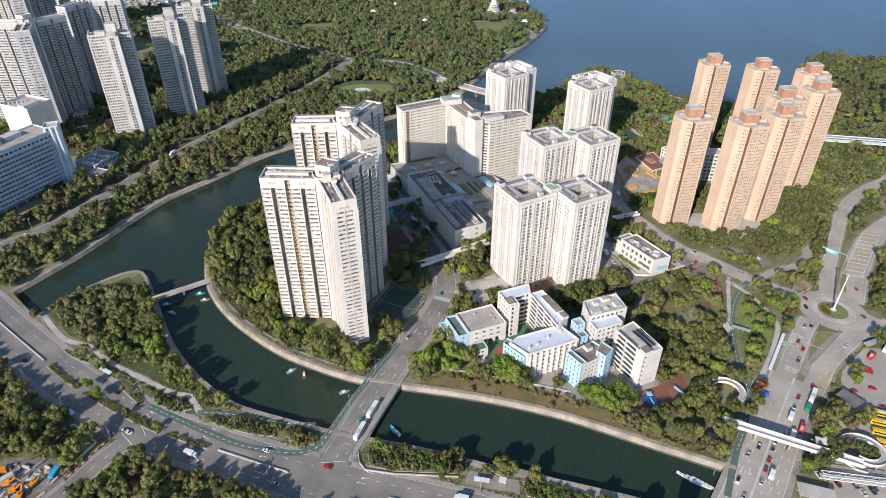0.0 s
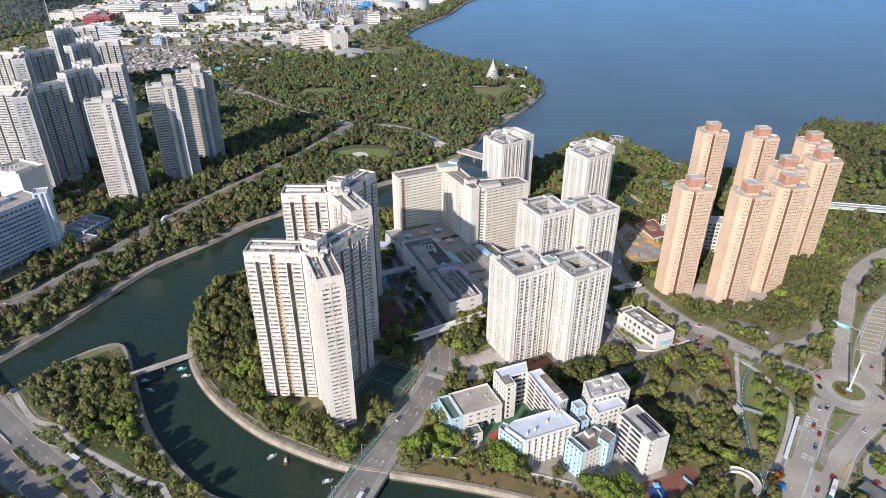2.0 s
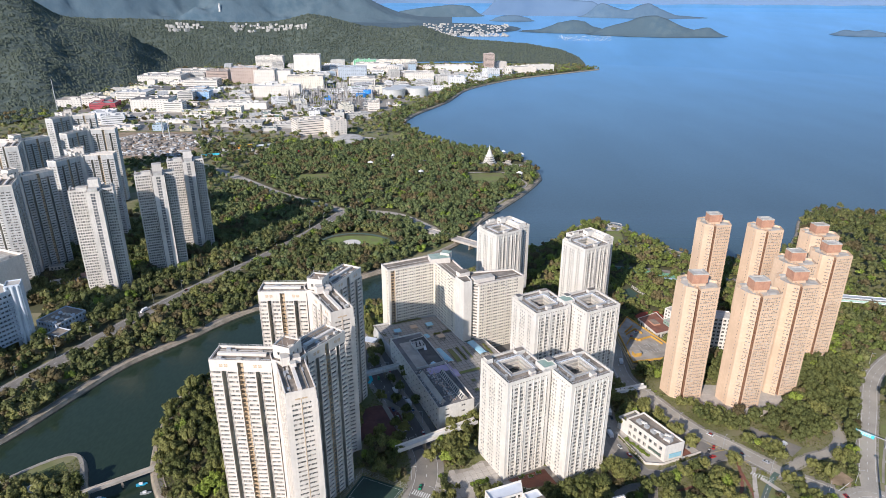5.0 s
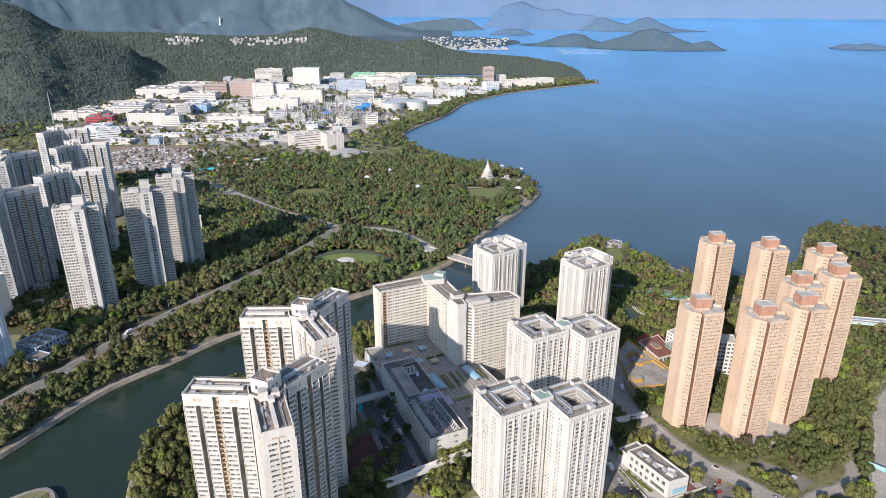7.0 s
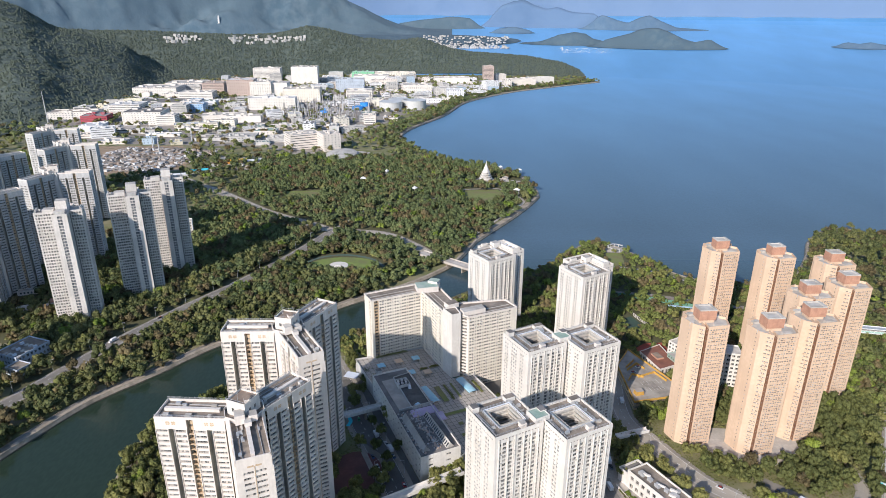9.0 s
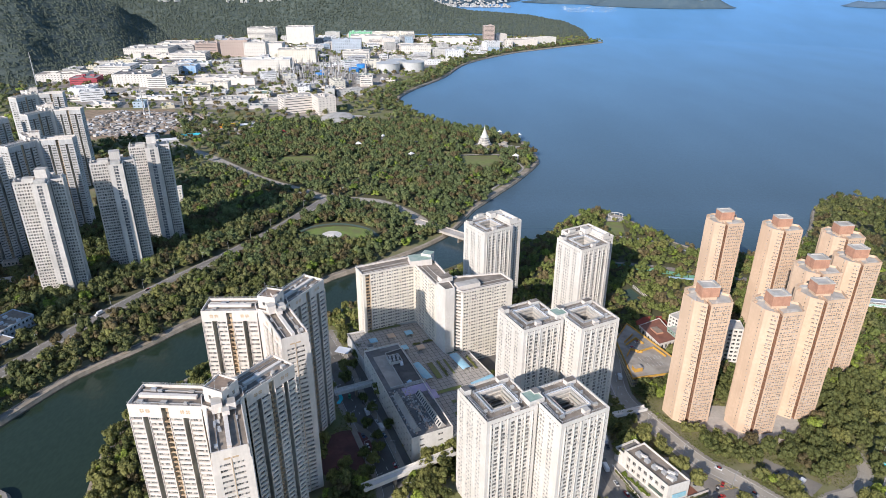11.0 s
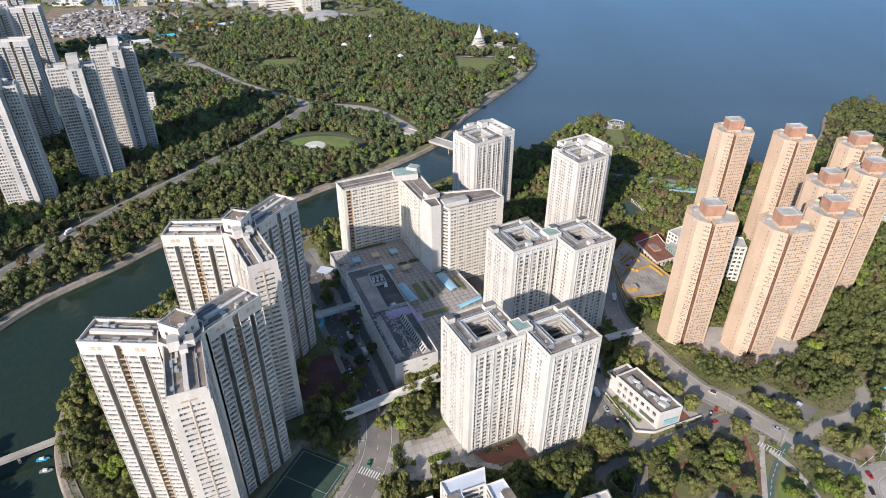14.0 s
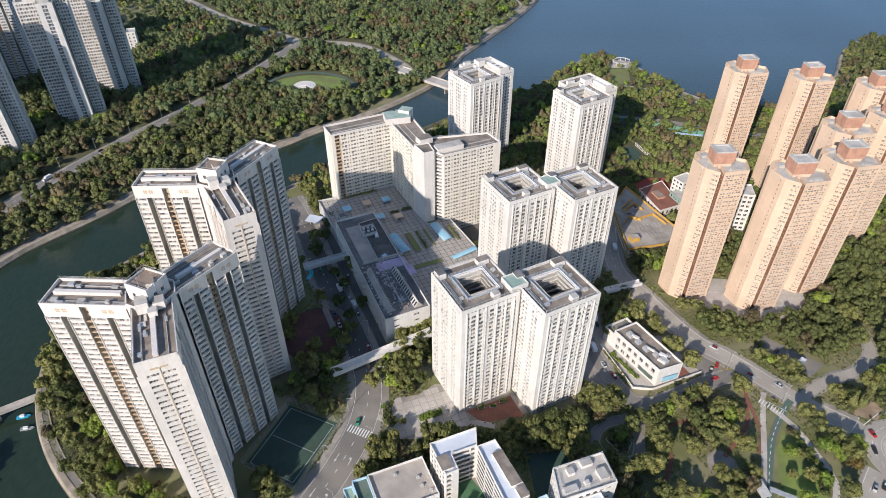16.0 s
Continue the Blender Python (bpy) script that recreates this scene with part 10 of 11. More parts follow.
def make_truck(label, box):
    e = thing("truck", label, "truck", group="trucks")
    s = Shape()
    s.box((-1.1, 0, 0.9), (5.2, 2.3, 2.4), 0)
    s.ob("cargo_box", box, e)
    lofted([(1.65, 1.05, 0.5, 2.3, 0.98), (3.0, 1.05, 0.45, 2.3, 0.95), (3.5, 1.0, 0.45, 1.5, 0.92)]).ob("cab", M_WPAINT, e)
    s = Shape()
    s.box((3.12, 0, 1.45), (0.3, 1.8, 0.7), 0)
    s.ob("windscreen", M_CARGLASS, e)
    s = Shape()
    s.box((-0.2, 0, 0.55), (6.4, 0.9, 0.3), 0)
    s.ob("chassis", M_TYRE, e)
    wheels(e, (-2.4, 2.4), 1.0, 0.45, 0.3)
    return e


def spot(line, dist, off):
    """The place and heading on a line, off metres to its left."""
    d = 0.0
    for a, c in zip(line[:-1], line[1:]):
        n = (c - a).length
        if d + n >= dist:
            u = (c - a) / n
            p = a + u * (dist - d)
            return p.x - u.y * off, p.y + u.x * off, math.degrees(math.atan2(u.y, u.x))
        d += n
    return line[-1].x, line[-1].y, 0.0


CAR = make_car("parked or driving saloon car on the road", M_CARS)
TAXI = make_car("red taxi with pale roof on the road", M_REDP)
GTAXI = make_car("green taxi on the estate road", M_GREENP)
BUS = make_bus("white single-deck bus on the road", M_WPAINT)
BUSY = make_bus("yellow coach parked in the depot", M_YELP)
BUSR = make_bus("red and white minibus at the stop", M_REDP, 7, 2.7)
TRUCK = make_truck("white box truck on the road", M_WPAINT)
GTRUCK = make_truck("green goods truck on the road", M_GREENP)
FIRST = {}


def put(proto, x, y, h, z=0.09):
    m4 = pose(x, y, z, 0, 0, h)
    if proto not in FIRST:
        FIRST[proto] = 1
        proto.matrix_basis = m4
        return proto
    return copy_thing(proto, m4)


rng = random.Random(21)
for ln, d, off, pr in ((L_EAST, 70, 10, CAR), (L_EAST, 96, 6.5, CAR), (L_EAST, 104, 3.0, CAR), (L_EAST, 118, -1.9, CAR), (L_EAST, 112, 7.8, CAR), (L_EAST, 125, -5, TRUCK), (L_EAST, 127, -1.8, CAR), (L_EAST, 134, -1.9, TAXI), (L_EAST, 131, 7.8, CAR), (L_EAST, 140, 4.4, CAR), (L_EAST, 142, -1.9, CAR), (L_EAST, 148, -1.9, CAR), (L_EAST, 158, -8.4, TRUCK), (L_EAST, 157, -5.2, CAR), (L_EAST, 165, -11.4, BUSR), (L_EAST, 171, -5, TRUCK), (L_EAST, 180, -5, CAR), (L_EAST, 183, -11.2, GTRUCK), (L_EAST, 189, -5, CAR), (L_EAST, 194, -11.3, BUS), (L_EAST, 203, -9.5, TAXI), (L_EASTN, 26, -3.4, CAR), (L_EASTN, 38, -3.6, TAXI), (L_EASTN, 44, 0.2, CAR), (L_EASTN, 62, 0.2, CAR), (L_EASTN, 66, -2.8, CAR)):
    x, y, h = spot(ln, d, off)
    put(pr, x, y, h if off < 0 and ln is L_EAST else h + 180, 0.16 if ln is L_EAST else 0.3)
for d, off, pr in ((22, -4.8, BUS), (30, -1.8, GTAXI), (38, -4.6, BUS), (100, 4.5, CAR), (150, 2.0, GTAXI), (210, 4.6, TRUCK), (222, 5, CAR), (200, -5, CAR), (232, 5, CAR)):
    x, y, h = spot(L_BRIDGE, d, off)
    put(pr, x, y, h if off < 0 else h + 180)
for d, off, pr in ((250, 7.5, CAR), (330, -7, CAR), (400, 8, CAR), (430, -8, CAR), (470, -7, TRUCK), (505, 8, CAR), (520, -8, CAR), (540, 8.5, TAXI), (575, -8, CAR), (610, 7.5, TRUCK), (640, -8, CAR)):
    x, y, h = spot(L_SOUTH, d, off)
    put(pr, x, y, h if off < 0 else h + 180)
for d, off, pr in ((20, 2.4, CAR), (42, -2.4, CAR), (55, 2.4, CAR), (78, -2.4, CAR), (140, 2.4, CAR), (180, -2.4, TRUCK)):
    x, y, h = spot(L_WESTARM, d, off)
    put(pr, x, y, h if off < 0 else h + 180)
for d, off in ((40, 3), (95, -3), (170, 4), (210, -3), (250, 4), (310, -4), (330, 3), (380, 3), (420, -3), (470, 4), (500, -4), (540, 3)):
    x, y, h = spot(L_WEST, d, off)
    put(CAR if rng.random() < 0.8 else TRUCK, x, y, h if off < 0 else h + 180)
for x, y, h, pr in ((290, 348, 60, CAR), (249, 337, -80, CAR), (245, 328, -95, CAR), (278, 318, 100, CAR), (240, 235, 160, BUSY), (238, 228, 160, BUSY), (235, 221, 160, BUSY), (233, 214, 160, BUSY), (276, 288, 45, BUS), (262, 280, 40, BUSR), (236, 252, 10, TAXI), (248, 254, -20, TAXI), (252, 290, 40, CAR), (262, 250, 20, CAR), (266, 246, 20, CAR), (270, 242, 20, CAR), (274, 238, 20, TRUCK), (258, 230, 60, CAR), (262, 224, 60, CAR), (205, 186, 90, CAR), (212, 188, 80, CAR), (218, 178, 80, CAR), (226, 182, 80, BUS), (131, 372, 110, CAR), (127, 380, 105, CAR), (123.5, 392, 98, TRUCK), (170, 366, 20, CAR), (184, 371, 20, TAXI), (172, 380, 60, CAR), (176, 383, 60, TAXI), (180, 386, 60, CAR), (184, 377, 60, CAR), (188, 380, 60, TAXI), (224, 390, 35, CAR), (228, 387, 35, CAR), (234, 382, 35, TRUCK), (-38, 457, 100, GTAXI), (129, 410, 90, CAR), (128.6, 416, 90, TRUCK), (129, 424, 90, CAR), (170, 512, 20, CAR), (176, 520, 20, CAR), (-171, 223, 15, CAR), (84, 492, 60, CAR), (87, 496, 60, CAR), (90, 500, 60, TRUCK), (93, 505, 60, CAR), (-20, 452, 100, CAR), (-24, 440, 115, TRUCK), (-13, 425, 115, TRUCK), (-16, 431, 115, CAR), (-10, 418, 115, CAR), (-30, 468, 80, CAR)):
    put(pr, x, y, h, 6.7 if 160 < x < 180 and 500 < y < 525 else 0.1)
for q in (CAR, TAXI, GTAXI, BUS, BUSY, BUSR, TRUCK, GTRUCK):
    assert q in FIRST

# ---- boats ----
def make_boat(label, L, W, paint, cabin=True):
    e = thing("boat", label, "boat", group="river boats")
    lofted([(-L / 2, W * 0.42, -0.1, 0.7, W * 0.45), (-L * 0.1, W * 0.48, -0.15, 0.65, W * 0.5), (L * 0.25, W * 0.4, -0.1, 0.75, W * 0.42), (L / 2, 0.06, 0.3, 1.0, 0.08)]).ob("hull", paint, e)
    if cabin:
        lofted([(-L * 0.25, W * 0.3, 0.6, 1.7, W * 0.27), (L * 0.08, W * 0.3, 0.6, 1.7, W * 0.25)]).ob("cabin", M_WPAINT, e)
    else:
        for k in range(5):
            s = Shape()
            s.box((-L * 0.35 + k * L * 0.16, 0, 0.66), (0.35, W * 0.8, 0.08), 0)
            s.ob("thwart", M_BARK, e)
    return e


M_BLUEB = surface("blue_boat_paint", (0.03, 0.3, 0.5), (0.05, 0.4, 0.6), 0.6, rough=0.4)
M_BROWNB = surface("brown_boat_timber", (0.16, 0.08, 0.04), (0.25, 0.13, 0.07), 1.5)
M_HULL = surface("weathered_hull_paint", (0.22, 0.24, 0.25), (0.36, 0.38, 0.38), 0.8, rough=0.5)
B1 = make_boat("grey motor boat moored in the river", 6.4, 2.0, M_HULL)
B2 = make_boat("blue motor boat moored in the river", 6.4, 2.1, M_BLUEB)
B3 = make_boat("brown timber boat moored in the river", 6, 2.2, M_BROWNB)
B4 = make_boat("long slim rowing boat moored by the bank", 13, 1.5, M_WPAINT, False)
for pr, x, y, h in ((B1, -91, 271, 40), (B3, -83, 268, 100), (B1, -57, 254, 20), (B2, -27, 227, 120), (B1, -25, 225, 130), (B2, -170, 346, 15), (B1, -164.5, 339, 12), (B2, -189, 334, 10), (B1, -183, 325, 160), (B4, 124, 196, -42), (B4, 128, 194, -40), (B4, 131, 193, -38)):
    put(pr, x, y, h, WATER_Z)

# ---- lamps, signs and street furniture ----
def make_lamp(h=10, arm=2.2):
    e = thing("street_lamp", "slim grey street lamp beside the road", "street lamp", group="street lamps")
    s = Shape()
    s.tube((0, 0, 0), 0.13, 0.08, h, 7)
    s.ob("pole", M_METAL, e)
    s = Shape()
    s.bar((0, 0, h - 0.1), (arm, 0, h + 0.4), 0.1, 0.1)
    s.ob("arm", M_METAL, e)
    s = Shape()
    s.box((arm + 0.3, 0, h + 0.32), (0.9, 0.35, 0.18), 0)
    s.ob("lamp_head", M_GREYW, e)
    return e


LAMP = make_lamp()
for ln, off, step, n0 in ((L_SOUTH, 14.6, 34, 6), (L_SOUTH, -14.6, 38, 6), (L_BRIDGE, 8.6, 30, 0), (L_BRIDGE, -8.6, 34, 0), (L_EAST, 18.6, 34, 2), (L_EAST, -18.6, 36, 2), (L_WESTARM, 6.4, 30, 0), (L_NORTHARM, 7.6, 32, 0), (L_WEST, 8.2, 34, 1)):
    total = sum((c - a).length for a, c in zip(ln[:-1], ln[1:]))
    k = n0
    while k * step + 6 < min(total, 640):
        x, y, h = spot(ln, k * step + 6, off)
        put(LAMP, x, y, h + (-90 if off > 0 else 90), 0.1)
        k += 1

e = thing("high_mast", "tall white lighting mast on the roundabout", "mast", (261.5, 324.5, 0.3))
s = Shape()
s.tube((0, 0, 0), 0.7, 0.3, 30, 10)
s.ob("pole", M_WHITE, e)
for k in range(8):
    a = k * math.pi / 4
    s = Shape()
    s.box((1.3 * math.cos(a), 1.3 * math.sin(a), 29.3), (0.7, 0.5, 0.4), a)
    s.ob("floodlight", M_METAL, e)
s = Shape()
s.tube((0, 0, 0), 2.2, 1.8, 1.4, 12)
s.ob("plinth", M_BLUEW, e)

e = thing("sign_gantry", "cyan overhead direction sign above the road", "road sign")
for x, y in ((284.5, 394), (299, 380)):
    s = Shape()
    s.tube((x, y, 0), 0.25, 0.2, 7, 8)
    s.ob("post", M_METAL, e)
s = Shape()
s.bar((284.5, 394, 6.6), (299, 380, 6.6), 0.4, 0.5)
s.ob("beam", M_METAL, e)
s = Shape()
s.bar((286, 392.5, 5.4), (294, 384.8, 5.4), 0.25, 3.0)
s.ob("sign_face", M_CYAN, e)
for k in range(3):
    s = Shape()
    s.bar((286.9, 391.3, 6.2 - k * 0.8), (292.5, 385.9, 6.2 - k * 0.8), 0.3, 0.25)
    s.ob("writing_bar", M_WPAINT, e)

# long white bus shelter, blue tent, depot shed, kiosks
def canopy(name, label, a, c, w, h, mat, posts=6):
    e = thing(name, label, "shelter")
    s = Shape()
    s.bar((*a, h), (*c, h), w, 0.3)
    s.ob("roof", mat, e)
    for k in range(posts):
        f = (k + 0.5) / posts
        s = Shape()
        s.box((a[0] + (c[0] - a[0]) * f, a[1] + (c[1] - a[1]) * f, 0), (0.2, 0.2, h), 0)
        s.ob("post", M_METAL, e)
    return e


canopy("bus_shelter", "long white bus shelter roof beside the road", (216, 298.3), (193.3, 266.4), 1.9, 3.2, M_WPAINT, 12)
canopy("tent", "bright blue tent roof by the road", (180.6, 248.8), (184.2, 246.2), 3.4, 2.8, M_BLUET, 2)
canopy("depot_shed", "brown metal shed roof in the bus depot", (225, 248.5), (231, 238.5), 9, 4.0, M_DARKROOF, 4)
canopy("footbridge_lift", "white covered stair at the footbridge", (196, 211), (200, 213), 4, 6.8, M_WHITE, 2)
canopy("park_shelter", "grey slatted park shelter roof", (181, 312), (183, 302), 5, 3.2, M_GREYW, 4)
canopy("park_pavilion", "small grey pavilion roof on the park point", (-232, 337), (-226, 333), 5, 3.2, M_GREYW, 3)
canopy("covered_walk", "pale covered walkway through the park", (186, 306), (196, 301), 2.4, 3, M_METAL, 4)
canopy("shelter", "grey bus shelter on the southern road", (-203, 268), (-195, 263), 2.2, 2.8, M_WPAINT, 3)
canopy("shelter", "grey bus shelter on the southern road", (-209, 237), (-202, 232.6), 2.2, 2.8, M_WPAINT, 3)
canopy("bank_kiosk", "white glazed lift kiosk on the bank terrace", (27.6, 190), (31, 189), 3.4, 5.2, M_WHITE, 2)
canopy("bank_shelter", "low white canopy by the road", (15.5, 192.3), (23, 191), 2.4, 2.6, M_WPAINT, 4)
canopy("yard_canopy", "pale canopy over the service yard", (-55, 508), (-45, 505), 8, 5.5, M_ROOFB, 3)


def plaza_canopy(x0, y0, x1, y1, w, mat, name="plaza_canopy", label="pale blue barrel canopy on the roof plaza", h=3.0, z=10.0):
    e = thing(name, label, "canopy")
    d = Vector((x1 - x0, y1 - y0, 0))
    L = d.length
    u = d / L
    n = Vector((-u.y, u.x, 0))
    s = Shape()
    k = 8
    for i in range(k):
        a, c = math.pi * i / k, math.pi * (i + 1) / k
        f = lambda an, q: tuple(Vector((x0, y0, z + h)) + u * q + n * (math.cos(an) * w / 2) + Vector((0, 0, math.sin(an) * 0.9)))
        s.face([f(a, 0), f(a, L), f(c, L), f(c, 0)])
    s.ob("roof", mat, e)
    for f in (0.02, 0.34, 0.66, 0.98):
        for sd in (-1, 1):
            s = Shape()
            q = Vector((x0, y0, 0)) + u * (L * f) + n * (sd * (w / 2 - 0.2))
            s.box((q.x, q.y, z), (0.2, 0.2, h), 0)
            s.ob("post", M_METAL, e)


M_SKYB = surface("sky_blue_sheet", (0.25, 0.50, 0.62), (0.34, 0.58, 0.70), 0.4, (0.40, 0.58, 0.66), 0.1, rough=0.7)
plaza_canopy(17.0, 460.6, 6.4, 479, 6.3, M_SKYB)
plaza_canopy(43.2, 473.6, 33.4, 491.4, 6.5, M_SKYB)
plaza_canopy(45.4, 454.8, 60.4, 465.4, 3.6, M_SKYB)
for x, y, mt, lb in ((-27, 509, M_SKYB, "square pale blue shelter on the roof plaza"), (-14, 516, M_PINK, "square pinkish shelter on the roof plaza"), (-1, 521, M_SKYB, "square pale blue shelter on the roof plaza"), (9.2, 500.8, M_PINK, "square pinkish shelter on the roof plaza"), (-3, 500, M_SKYB, "square pale blue shelter on the roof plaza")):
    e = thing("plaza_shelter", lb, "shelter", (x, y, 10), 24)
    s = Shape()
    s.box((0, 0, 2.8), (6, 6, 0.4), 0, 0, None, 0.85)
    s.ob("roof", mt, e)
    for sx in (-1, 1):
        for sy in (-1, 1):
            s = Shape()
            s.box((sx * 2.4, sy * 2.4, 0), (0.25, 0.25, 2.85), 0)
            s.ob("post", M_GREYW, e)
for x, y, w, d in ((20.2, 474.4, 4, 20), (25.6, 477.2, 1.5, 20), (30.4, 479.6, 1.5, 19), (46.6, 485, 2, 17), (-21, 530, 27, 3), (14, 512, 8, 2), (6, 508, 6, 1.5), (30, 452, 20, 3), (34, 440, 3, 3), (44, 446, 3, 3), (36, 428, 3, 3)):
    s = Shape()
    s.box((x, y, 10), (w, d, 0.8), radians(24), 0, 1)
    s.ob("planter", [M_PAVING, M_LAWN], None, "low planter with clipped greenery on the plaza", "planter", group="plaza planters")
# white ring pavilion on the park point, low blue canopy by the drive
e = thing("ring_pavilion", "white ring pergola on the paved park point", "pavilion")
s = Shape()
for k in range(20):
    a, c = math.pi * (0.1 + 1.5 * k / 20), math.pi * (0.1 + 1.5 * (k + 1) / 20)
    s.bar((228 + 9 * math.cos(a), 802 + 9 * math.sin(a), 3.6), (228 + 9 * math.cos(c), 802 + 9 * math.sin(c), 3.6), 1.8, 0.4)
s.ob("ring_roof", M_WHITE, e)
for k in range(9):
    a = math.pi * (0.1 + 1.5 * k / 8)
    s = Shape()
    s.tube((228 + 9 * math.cos(a), 802 + 9 * math.sin(a), 0.1), 0.3, 0.25, 3.4, 8)
    s.ob("column", M_WHITE, e)
canopy("drive_canopy", "light blue canopy strip among shore trees", (239, 640), (262, 635.5), 3.0, 3.2, M_BLUEW, 6)
# plaza hedges
hx, hy = [], []
for cx, cy, w, d in ((25.6, 477.2, 1.2, 18), (-21, 530, 25, 2), (14, 512, 7, 1.5), (6, 508, 5, 1.2), (46.6, 485, 1.4, 15)):
    for k in range(26):
        u, v = rng.uniform(-w / 2, w / 2), rng.uniform(-d / 2, d / 2)
        hx.append(cx + u * math.cos(radians(24)) - v * math.sin(radians(24)))
        hy.append(cy + u * math.sin(radians(24)) + v * math.cos(radians(24)))
woodland("plaza_hedge", "dark green clipped hedge on the plaza", hx, hy, M_LEAF, 0.7, 1.1, 31, P_BUSH, 0.9, z=lambda a, c: 10.5)
# plaza edge walls
s = Shape()
_q = [(33.5, 406), (60, 447), (63.3, 464.8), (41.6, 505.3), (3, 541), (-49, 521), (-31.3, 485.5)]
for a, c in zip(_q[:-1], _q[1:]):
    s.bar((*a, 10.6), (*c, 10.6), 0.35, 1.2)
s.ob("plaza_wall", M_GREYW, None, "low grey wall round the roof plaza", "wall", "structure")

# ---- works site ----
for x, y, h in ((-214, 190, 20), (-209, 186, 30), (-201, 190, 60), (-204, 183, 100)):
    e = thing("excavator", "orange excavator standing on the works site", "excavator", (x, y, 0.1), h, "excavators")
    for sy in (-1, 1):
        s = Shape()
        s.box((0, sy * 1.1, 0), (3.6, 0.6, 0.9), 0)
        s.ob("track", M_TYRE, e)
    s = Shape()
    s.box((-0.3, 0, 1.0), (3.2, 2.5, 1.4), 0)
    s.box((0.5, 0.6, 2.3), (1.5, 1.1, 1.0), 0)
    s.ob("body", M_ORP, e)
    s = Shape()
    s.bar((1, -0.4, 1.8), (4.2, -0.4, 4.2), 0.45, 0.6)
    s.bar((4.2, -0.4, 4.2), (6.0, -0.4, 1.2), 0.35, 0.45)
    s.ob("boom", M_ORP, e)
for k, (x, y) in enumerate(((-222, 197), (-216, 193), (-224, 191), (-194, 196))):
    s = Shape()
    s.box((x, y, 0.1), (6.1, 2.5, 2.6), radians(25 + 20 * k))
    s.ob("site_container", (M_ORP, M_GREYW, M_ORP, M_BLUEB)[k], None, "steel container on the works site", "container", group="site containers")
for k in range(22):
    f = k / 21
    if f < 0.3:
        x, y = -187 + 12 * f / 0.3, 226 - 5 * f / 0.3
    else:
        x, y = -175 - 12 * (f - 0.3) / 0.7, 221 - 28 * (f - 0.3) / 0.7
    s = Shape()
    s.box((x, y, 0.08), (1.7, 0.5, 1.0), radians(-22 if f < 0.3 else 66), 0, None, 0.7)
    s.ob("road_barrier", M_REDP if k % 2 else M_WPAINT, None, "red or white plastic road barrier by the site", "barrier", group="road barriers")
s = Shape()
for k in range(60):
    x, y = rng.uniform(-232, -192), rng.uniform(180, 202)
    s.box((x, y, 0.1), (rng.uniform(0.8, 4.5), rng.uniform(0.5, 1.6), rng.uniform(0.2, 1.3)), rng.uniform(0, 3.1))
s.ob("site_materials", M_PALES, None, "stacked pipes, boards and pallets on the works site", "building materials", "stuff")
# court fence posts and floodlights
e = thing("court_fence", "tall green mesh fence round the sports court", "fence")
_q = [(-25, 305), (-9.5, 341), (-37, 353.5), (-52.5, 318)]
for i in range(4):
    a, c = _q[i], _q[(i + 1) % 4]
    n = int(math.hypot(c[0] - a[0], c[1] - a[1]) / 3.5)
    for k in range(n):
        f = k / n
        s = Shape()
        s.tube((a[0] + (c[0] - a[0]) * f, a[1] + (c[1] - a[1]) * f, 0), 0.07, 0.07, 4, 5, cap=False)
        s.ob("post", M_METAL, e)
    s = Shape()
    for zz in (0.3, 1.5, 2.7, 4.0):
        s.bar((*a, zz), (*c, zz), 0.07, 0.07)
    s.ob("rail", M_METAL, e)

# ---- depot corner and far yards ----
e = thing("truss_walkway", "white steel truss walkway beside the depot", "walkway")
for p, q in (((187, 195), (218, 190)), ((186.4, 192), (217.4, 187))):
    s = Shape()
    for zz in (3.2, 5.6):
        s.bar((*p, zz), (*q, zz), 0.3, 0.3)
    n = 12
    for k in range(n):
        a = [p[i] + (q[i] - p[i]) * k / n for i in (0, 1)]
        c = [p[i] + (q[i] - p[i]) * (k + 1) / n for i in (0, 1)]
        s.bar((*a, 3.2 if k % 2 else 5.6), (*c, 5.6 if k % 2 else 3.2), 0.18, 0.18)
    s.ob("truss", M_WPAINT, e)
s = Shape()
s.bar((186.7, 193.5, 3.2), (217.7, 188.5, 3.2), 3.0, 0.25)
s.ob("deck", M_PLAZA, e)
for k in range(4):
    s = Shape()
    s.tube((190 + 8.5 * k, 193 - 1.4 * k, 0), 0.3, 0.3, 3.2, 8)
    s.ob("column", M_PLAZA, e)
canopy("depot_shed", "pale flat shed roof beside the depot", (172, 186), (188, 181), 8, 4.0, M_PLAZA, 3)
canopy("stop_shelter", "red and white depot stop shelter", (247, 268), (253, 264), 4, 3.4, M_REDP, 2)
canopy("stop_shelter", "long grey depot platform roof", (262, 288), (278, 294), 3.6, 3.4, M_METAL, 4)
canopy("stair_tower", "white covered stair beside the footbridge", (193, 213), (199, 211), 4.6, 6.4, M_WHITE, 3)
for x, y, h in ((188, 196, 100), (195, 191, 100), (203, 190, 100), (210, 187, 100), (222, 184, 70), (228, 190, 70), (246, 240, 160), (282, 280, 20), (292, 276, 20), (300, 262, 20)):
    put(CAR, x, y, h, 0.1)
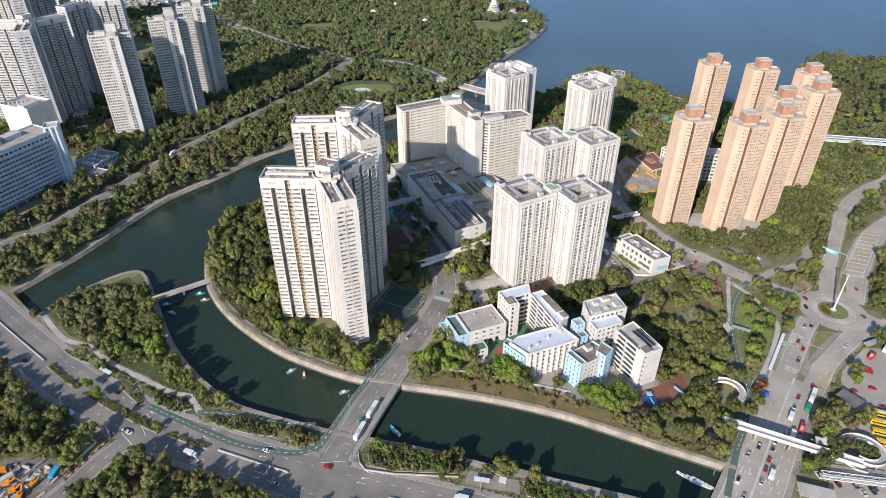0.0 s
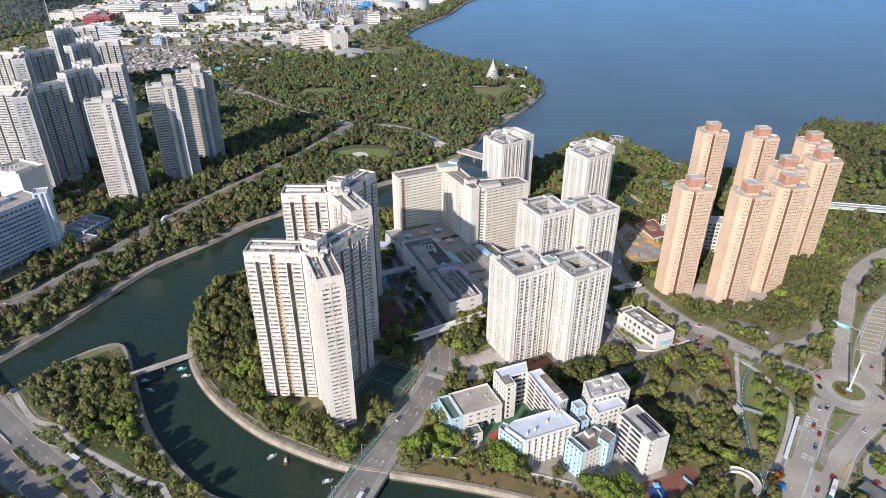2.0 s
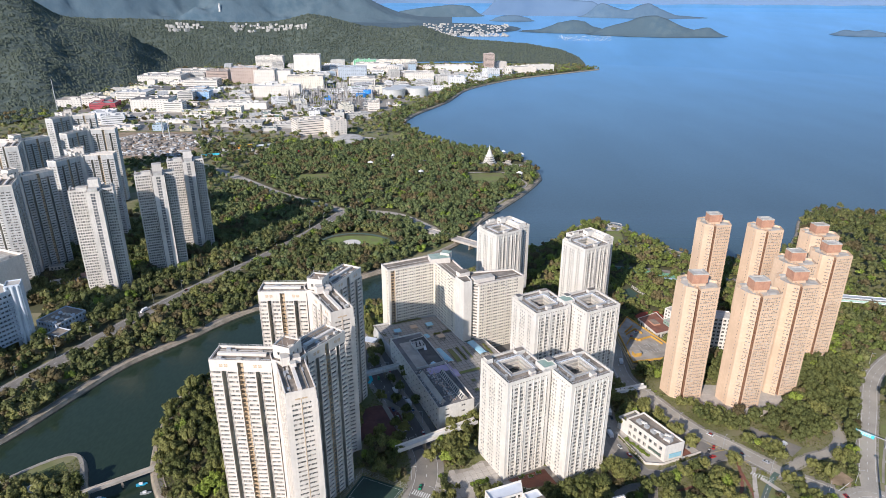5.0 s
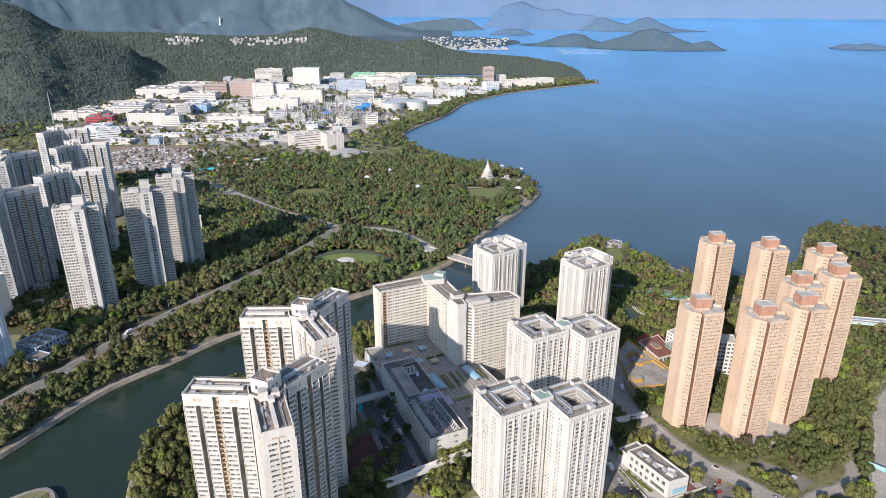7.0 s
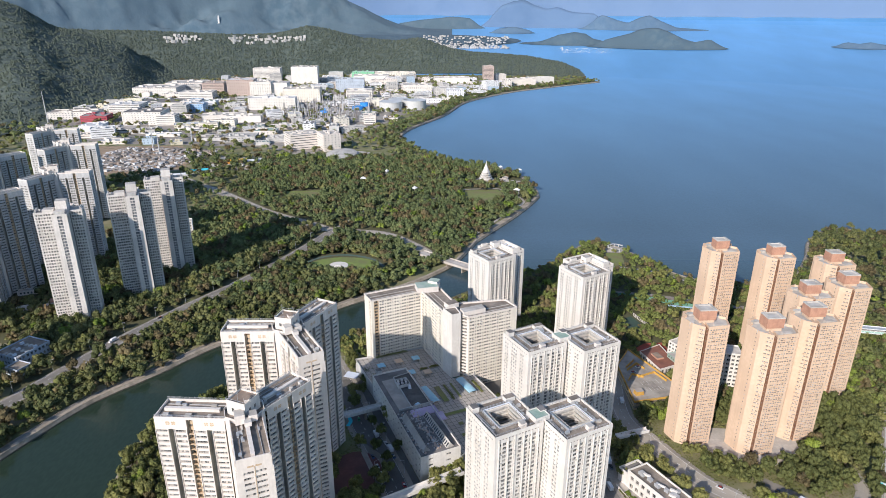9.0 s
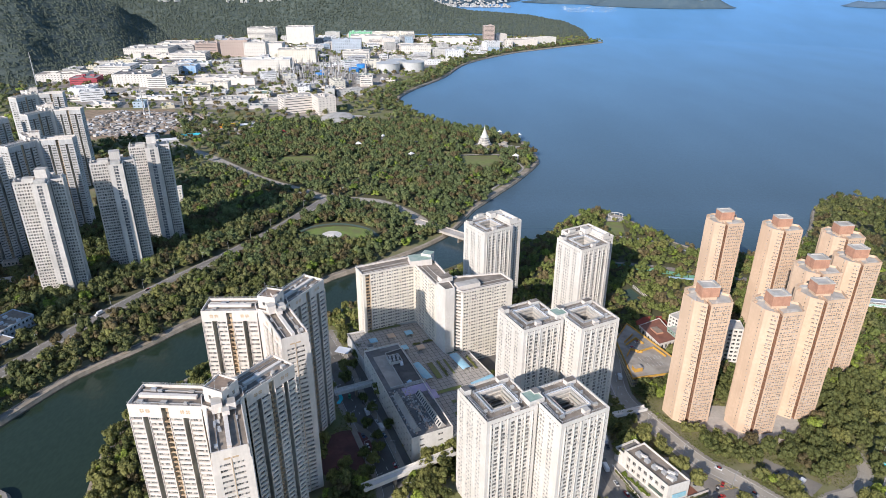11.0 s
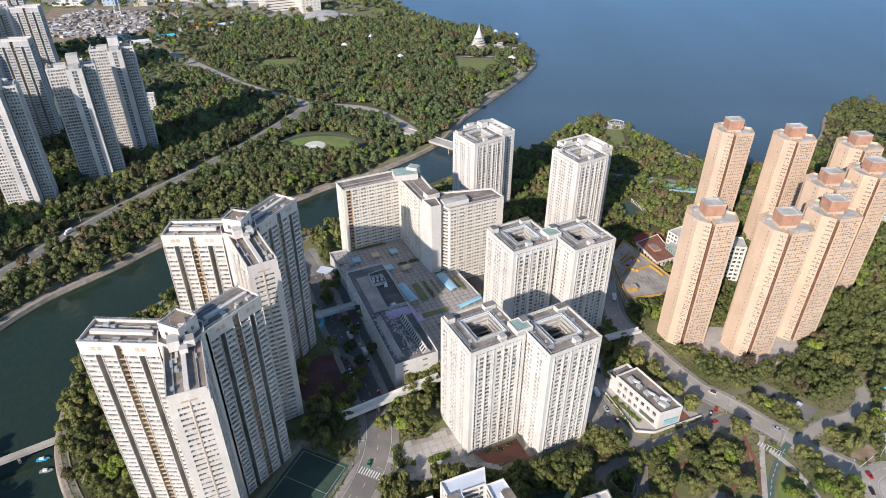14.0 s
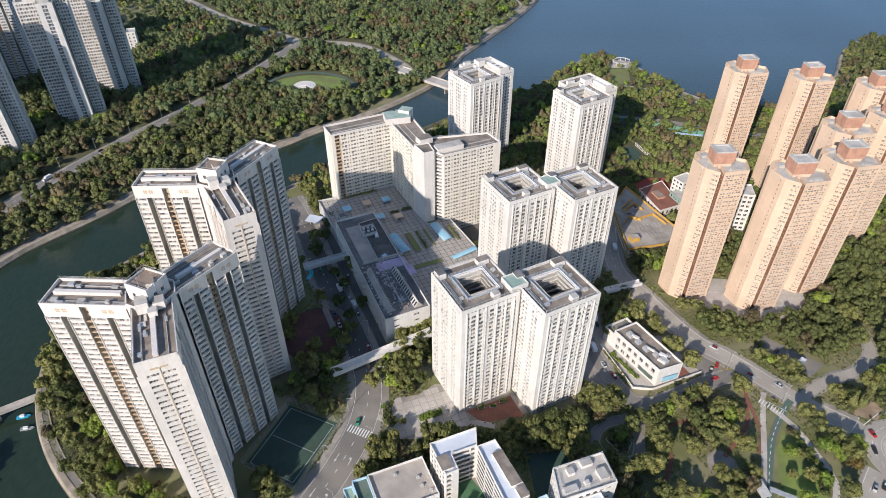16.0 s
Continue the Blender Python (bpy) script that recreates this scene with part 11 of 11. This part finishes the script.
# works tent and sheds
e = thing("works_tent", "white oval sheet roof in the works yard", "tent", (-188, 1306, 0))
s = Shape()
for i in range(5):
    for j in range(24):
        r0, r1 = 1 - i / 5, 1 - (i + 1) / 5
        a, c = j * math.pi / 12, (j + 1) * math.pi / 12
        s.face([(30 * r * math.cos(x), 48 * r * math.sin(x), 7 + 3.5 * (1 - r * r)) for r, x in ((r0, a), (r0, c), (r1, c), (r1, a))])
s.ob("roof", M_ROOFL, e)
s = Shape()
for j in range(24):
    a, c = j * math.pi / 12, (j + 1) * math.pi / 12
    s.face([(30 * math.cos(a), 48 * math.sin(a), 0), (30 * math.cos(c), 48 * math.sin(c), 0), (30 * math.cos(c), 48 * math.sin(c), 7), (30 * math.cos(a), 48 * math.sin(a), 7)])
s.ob("wall", M_GREYW, e)
for x, y, w, d, h, mt, lb in ((-262, 1200, 26, 18, 5, M_REDP, "red sheet-roofed shed in the works yard"), (-374, 1249, 30, 14, 5, M_YELP, "yellow sheet-roofed shed in the works yard"), (-385, 1228, 22, 10, 4, M_ORP, "orange sheet-roofed shed in the works yard"), (-444, 1140, 40, 14, 4, M_WPAINT, "white sheet-roofed shed in the open yard"), (-422, 1172, 34, 12, 4, M_CYAN, "cyan sheet-roofed shed in the open yard"), (-342, 1251, 34, 12, 5, M_WPAINT, "white sheet-roofed shed in the works yard"), (-300, 700, 22, 10, 5, M_BRICKBOX, "low house with red tiled roof among trees"), (-352, 640, 24, 10, 5, M_BRICKBOX, "low house with red tiled roof among trees"), (-372, 622, 26, 12, 5, M_ROOFT, "low flat-roofed hall among trees"), (-366, 662, 20, 9, 4, M_BRICKBOX, "low house with red tiled roof among trees")):
    e = thing("shed", lb, "shed", (x, y, 0), 25)
    s = Shape()
    s.box((0, 0, 0), (w, d, h), 0)
    s.ob("wall", M_GREYW, e)
    s = Shape()
    for sd in (-1, 1):
        s.face([(-w / 2 - 0.5, sd * (d / 2 + 0.5), h), (w / 2 + 0.5, sd * (d / 2 + 0.5), h), (w / 2 + 0.5, 0, h + 2.2), (-w / 2 - 0.5, 0, h + 2.2)][::sd])
        s.face([(sd * w / 2, -d / 2, h), (sd * w / 2, d / 2, h), (sd * w / 2, 0, h + 2.2)][::sd])
    s.ob("roof", mt, e)

# lattice sides of the covered footbridge by the slope
M_GREENP2 = surface("pale_green_panel", (0.30, 0.48, 0.42), (0.38, 0.56, 0.49), 0.5)
e = thing("bridge_lattice", "white lattice sides with pale green panels on the footbridge", "bridge")
for o in (-3.2, 3.2):
    px, py, qx, qy = 378 + 0.19 * o, 584 + 0.98 * o, 470 + 0.19 * o, 566 + 0.98 * o
    s = Shape()
    for zz in (8.0, 12.2):
        s.bar((px, py, zz), (qx, qy, zz), 0.4, 0.5)
    for k in range(24):
        f, g = k / 24, (k + 1) / 24
        z0, z1 = (8.0, 12.2) if k % 2 else (12.2, 8.0)
        s.bar((px + (qx - px) * f, py + (qy - py) * f, z0), (px + (qx - px) * g, py + (qy - py) * g, z1), 0.25, 0.25)
    s.ob("lattice", M_WPAINT, e)
    s = Shape()
    s.bar((px, py, 9.3), (qx, qy, 9.3), 0.12, 1.6)
    s.ob("side_panel", M_GREENP2, e)

e = thing("yard_awning", "bent cyan awning over the yard path", "awning")
for p, q in (((-44, 446), (-42.5, 451)), ((-42.5, 451), (-44.5, 456))):
    s = Shape()
    s.bar((*p, 3.0), (*q, 3.0), 2.4, 0.2)
    s.ob("roof", M_CYAN, e)
    s = Shape()
    s.box(((p[0] + q[0]) / 2, (p[1] + q[1]) / 2, 0), (0.2, 0.2, 3.0), 0)
    s.ob("post", M_METAL, e)
s = Shape()
s.face([(26.2, 498.5, 10.3), (30.1, 495.3, 10.3), (43.0, 505.0, 10.3), (40.2, 509.0, 10.3)])
s.ob("plaza_mat", M_GREENDK, None, "dark green mat on the roof plaza", "mat", "structure")
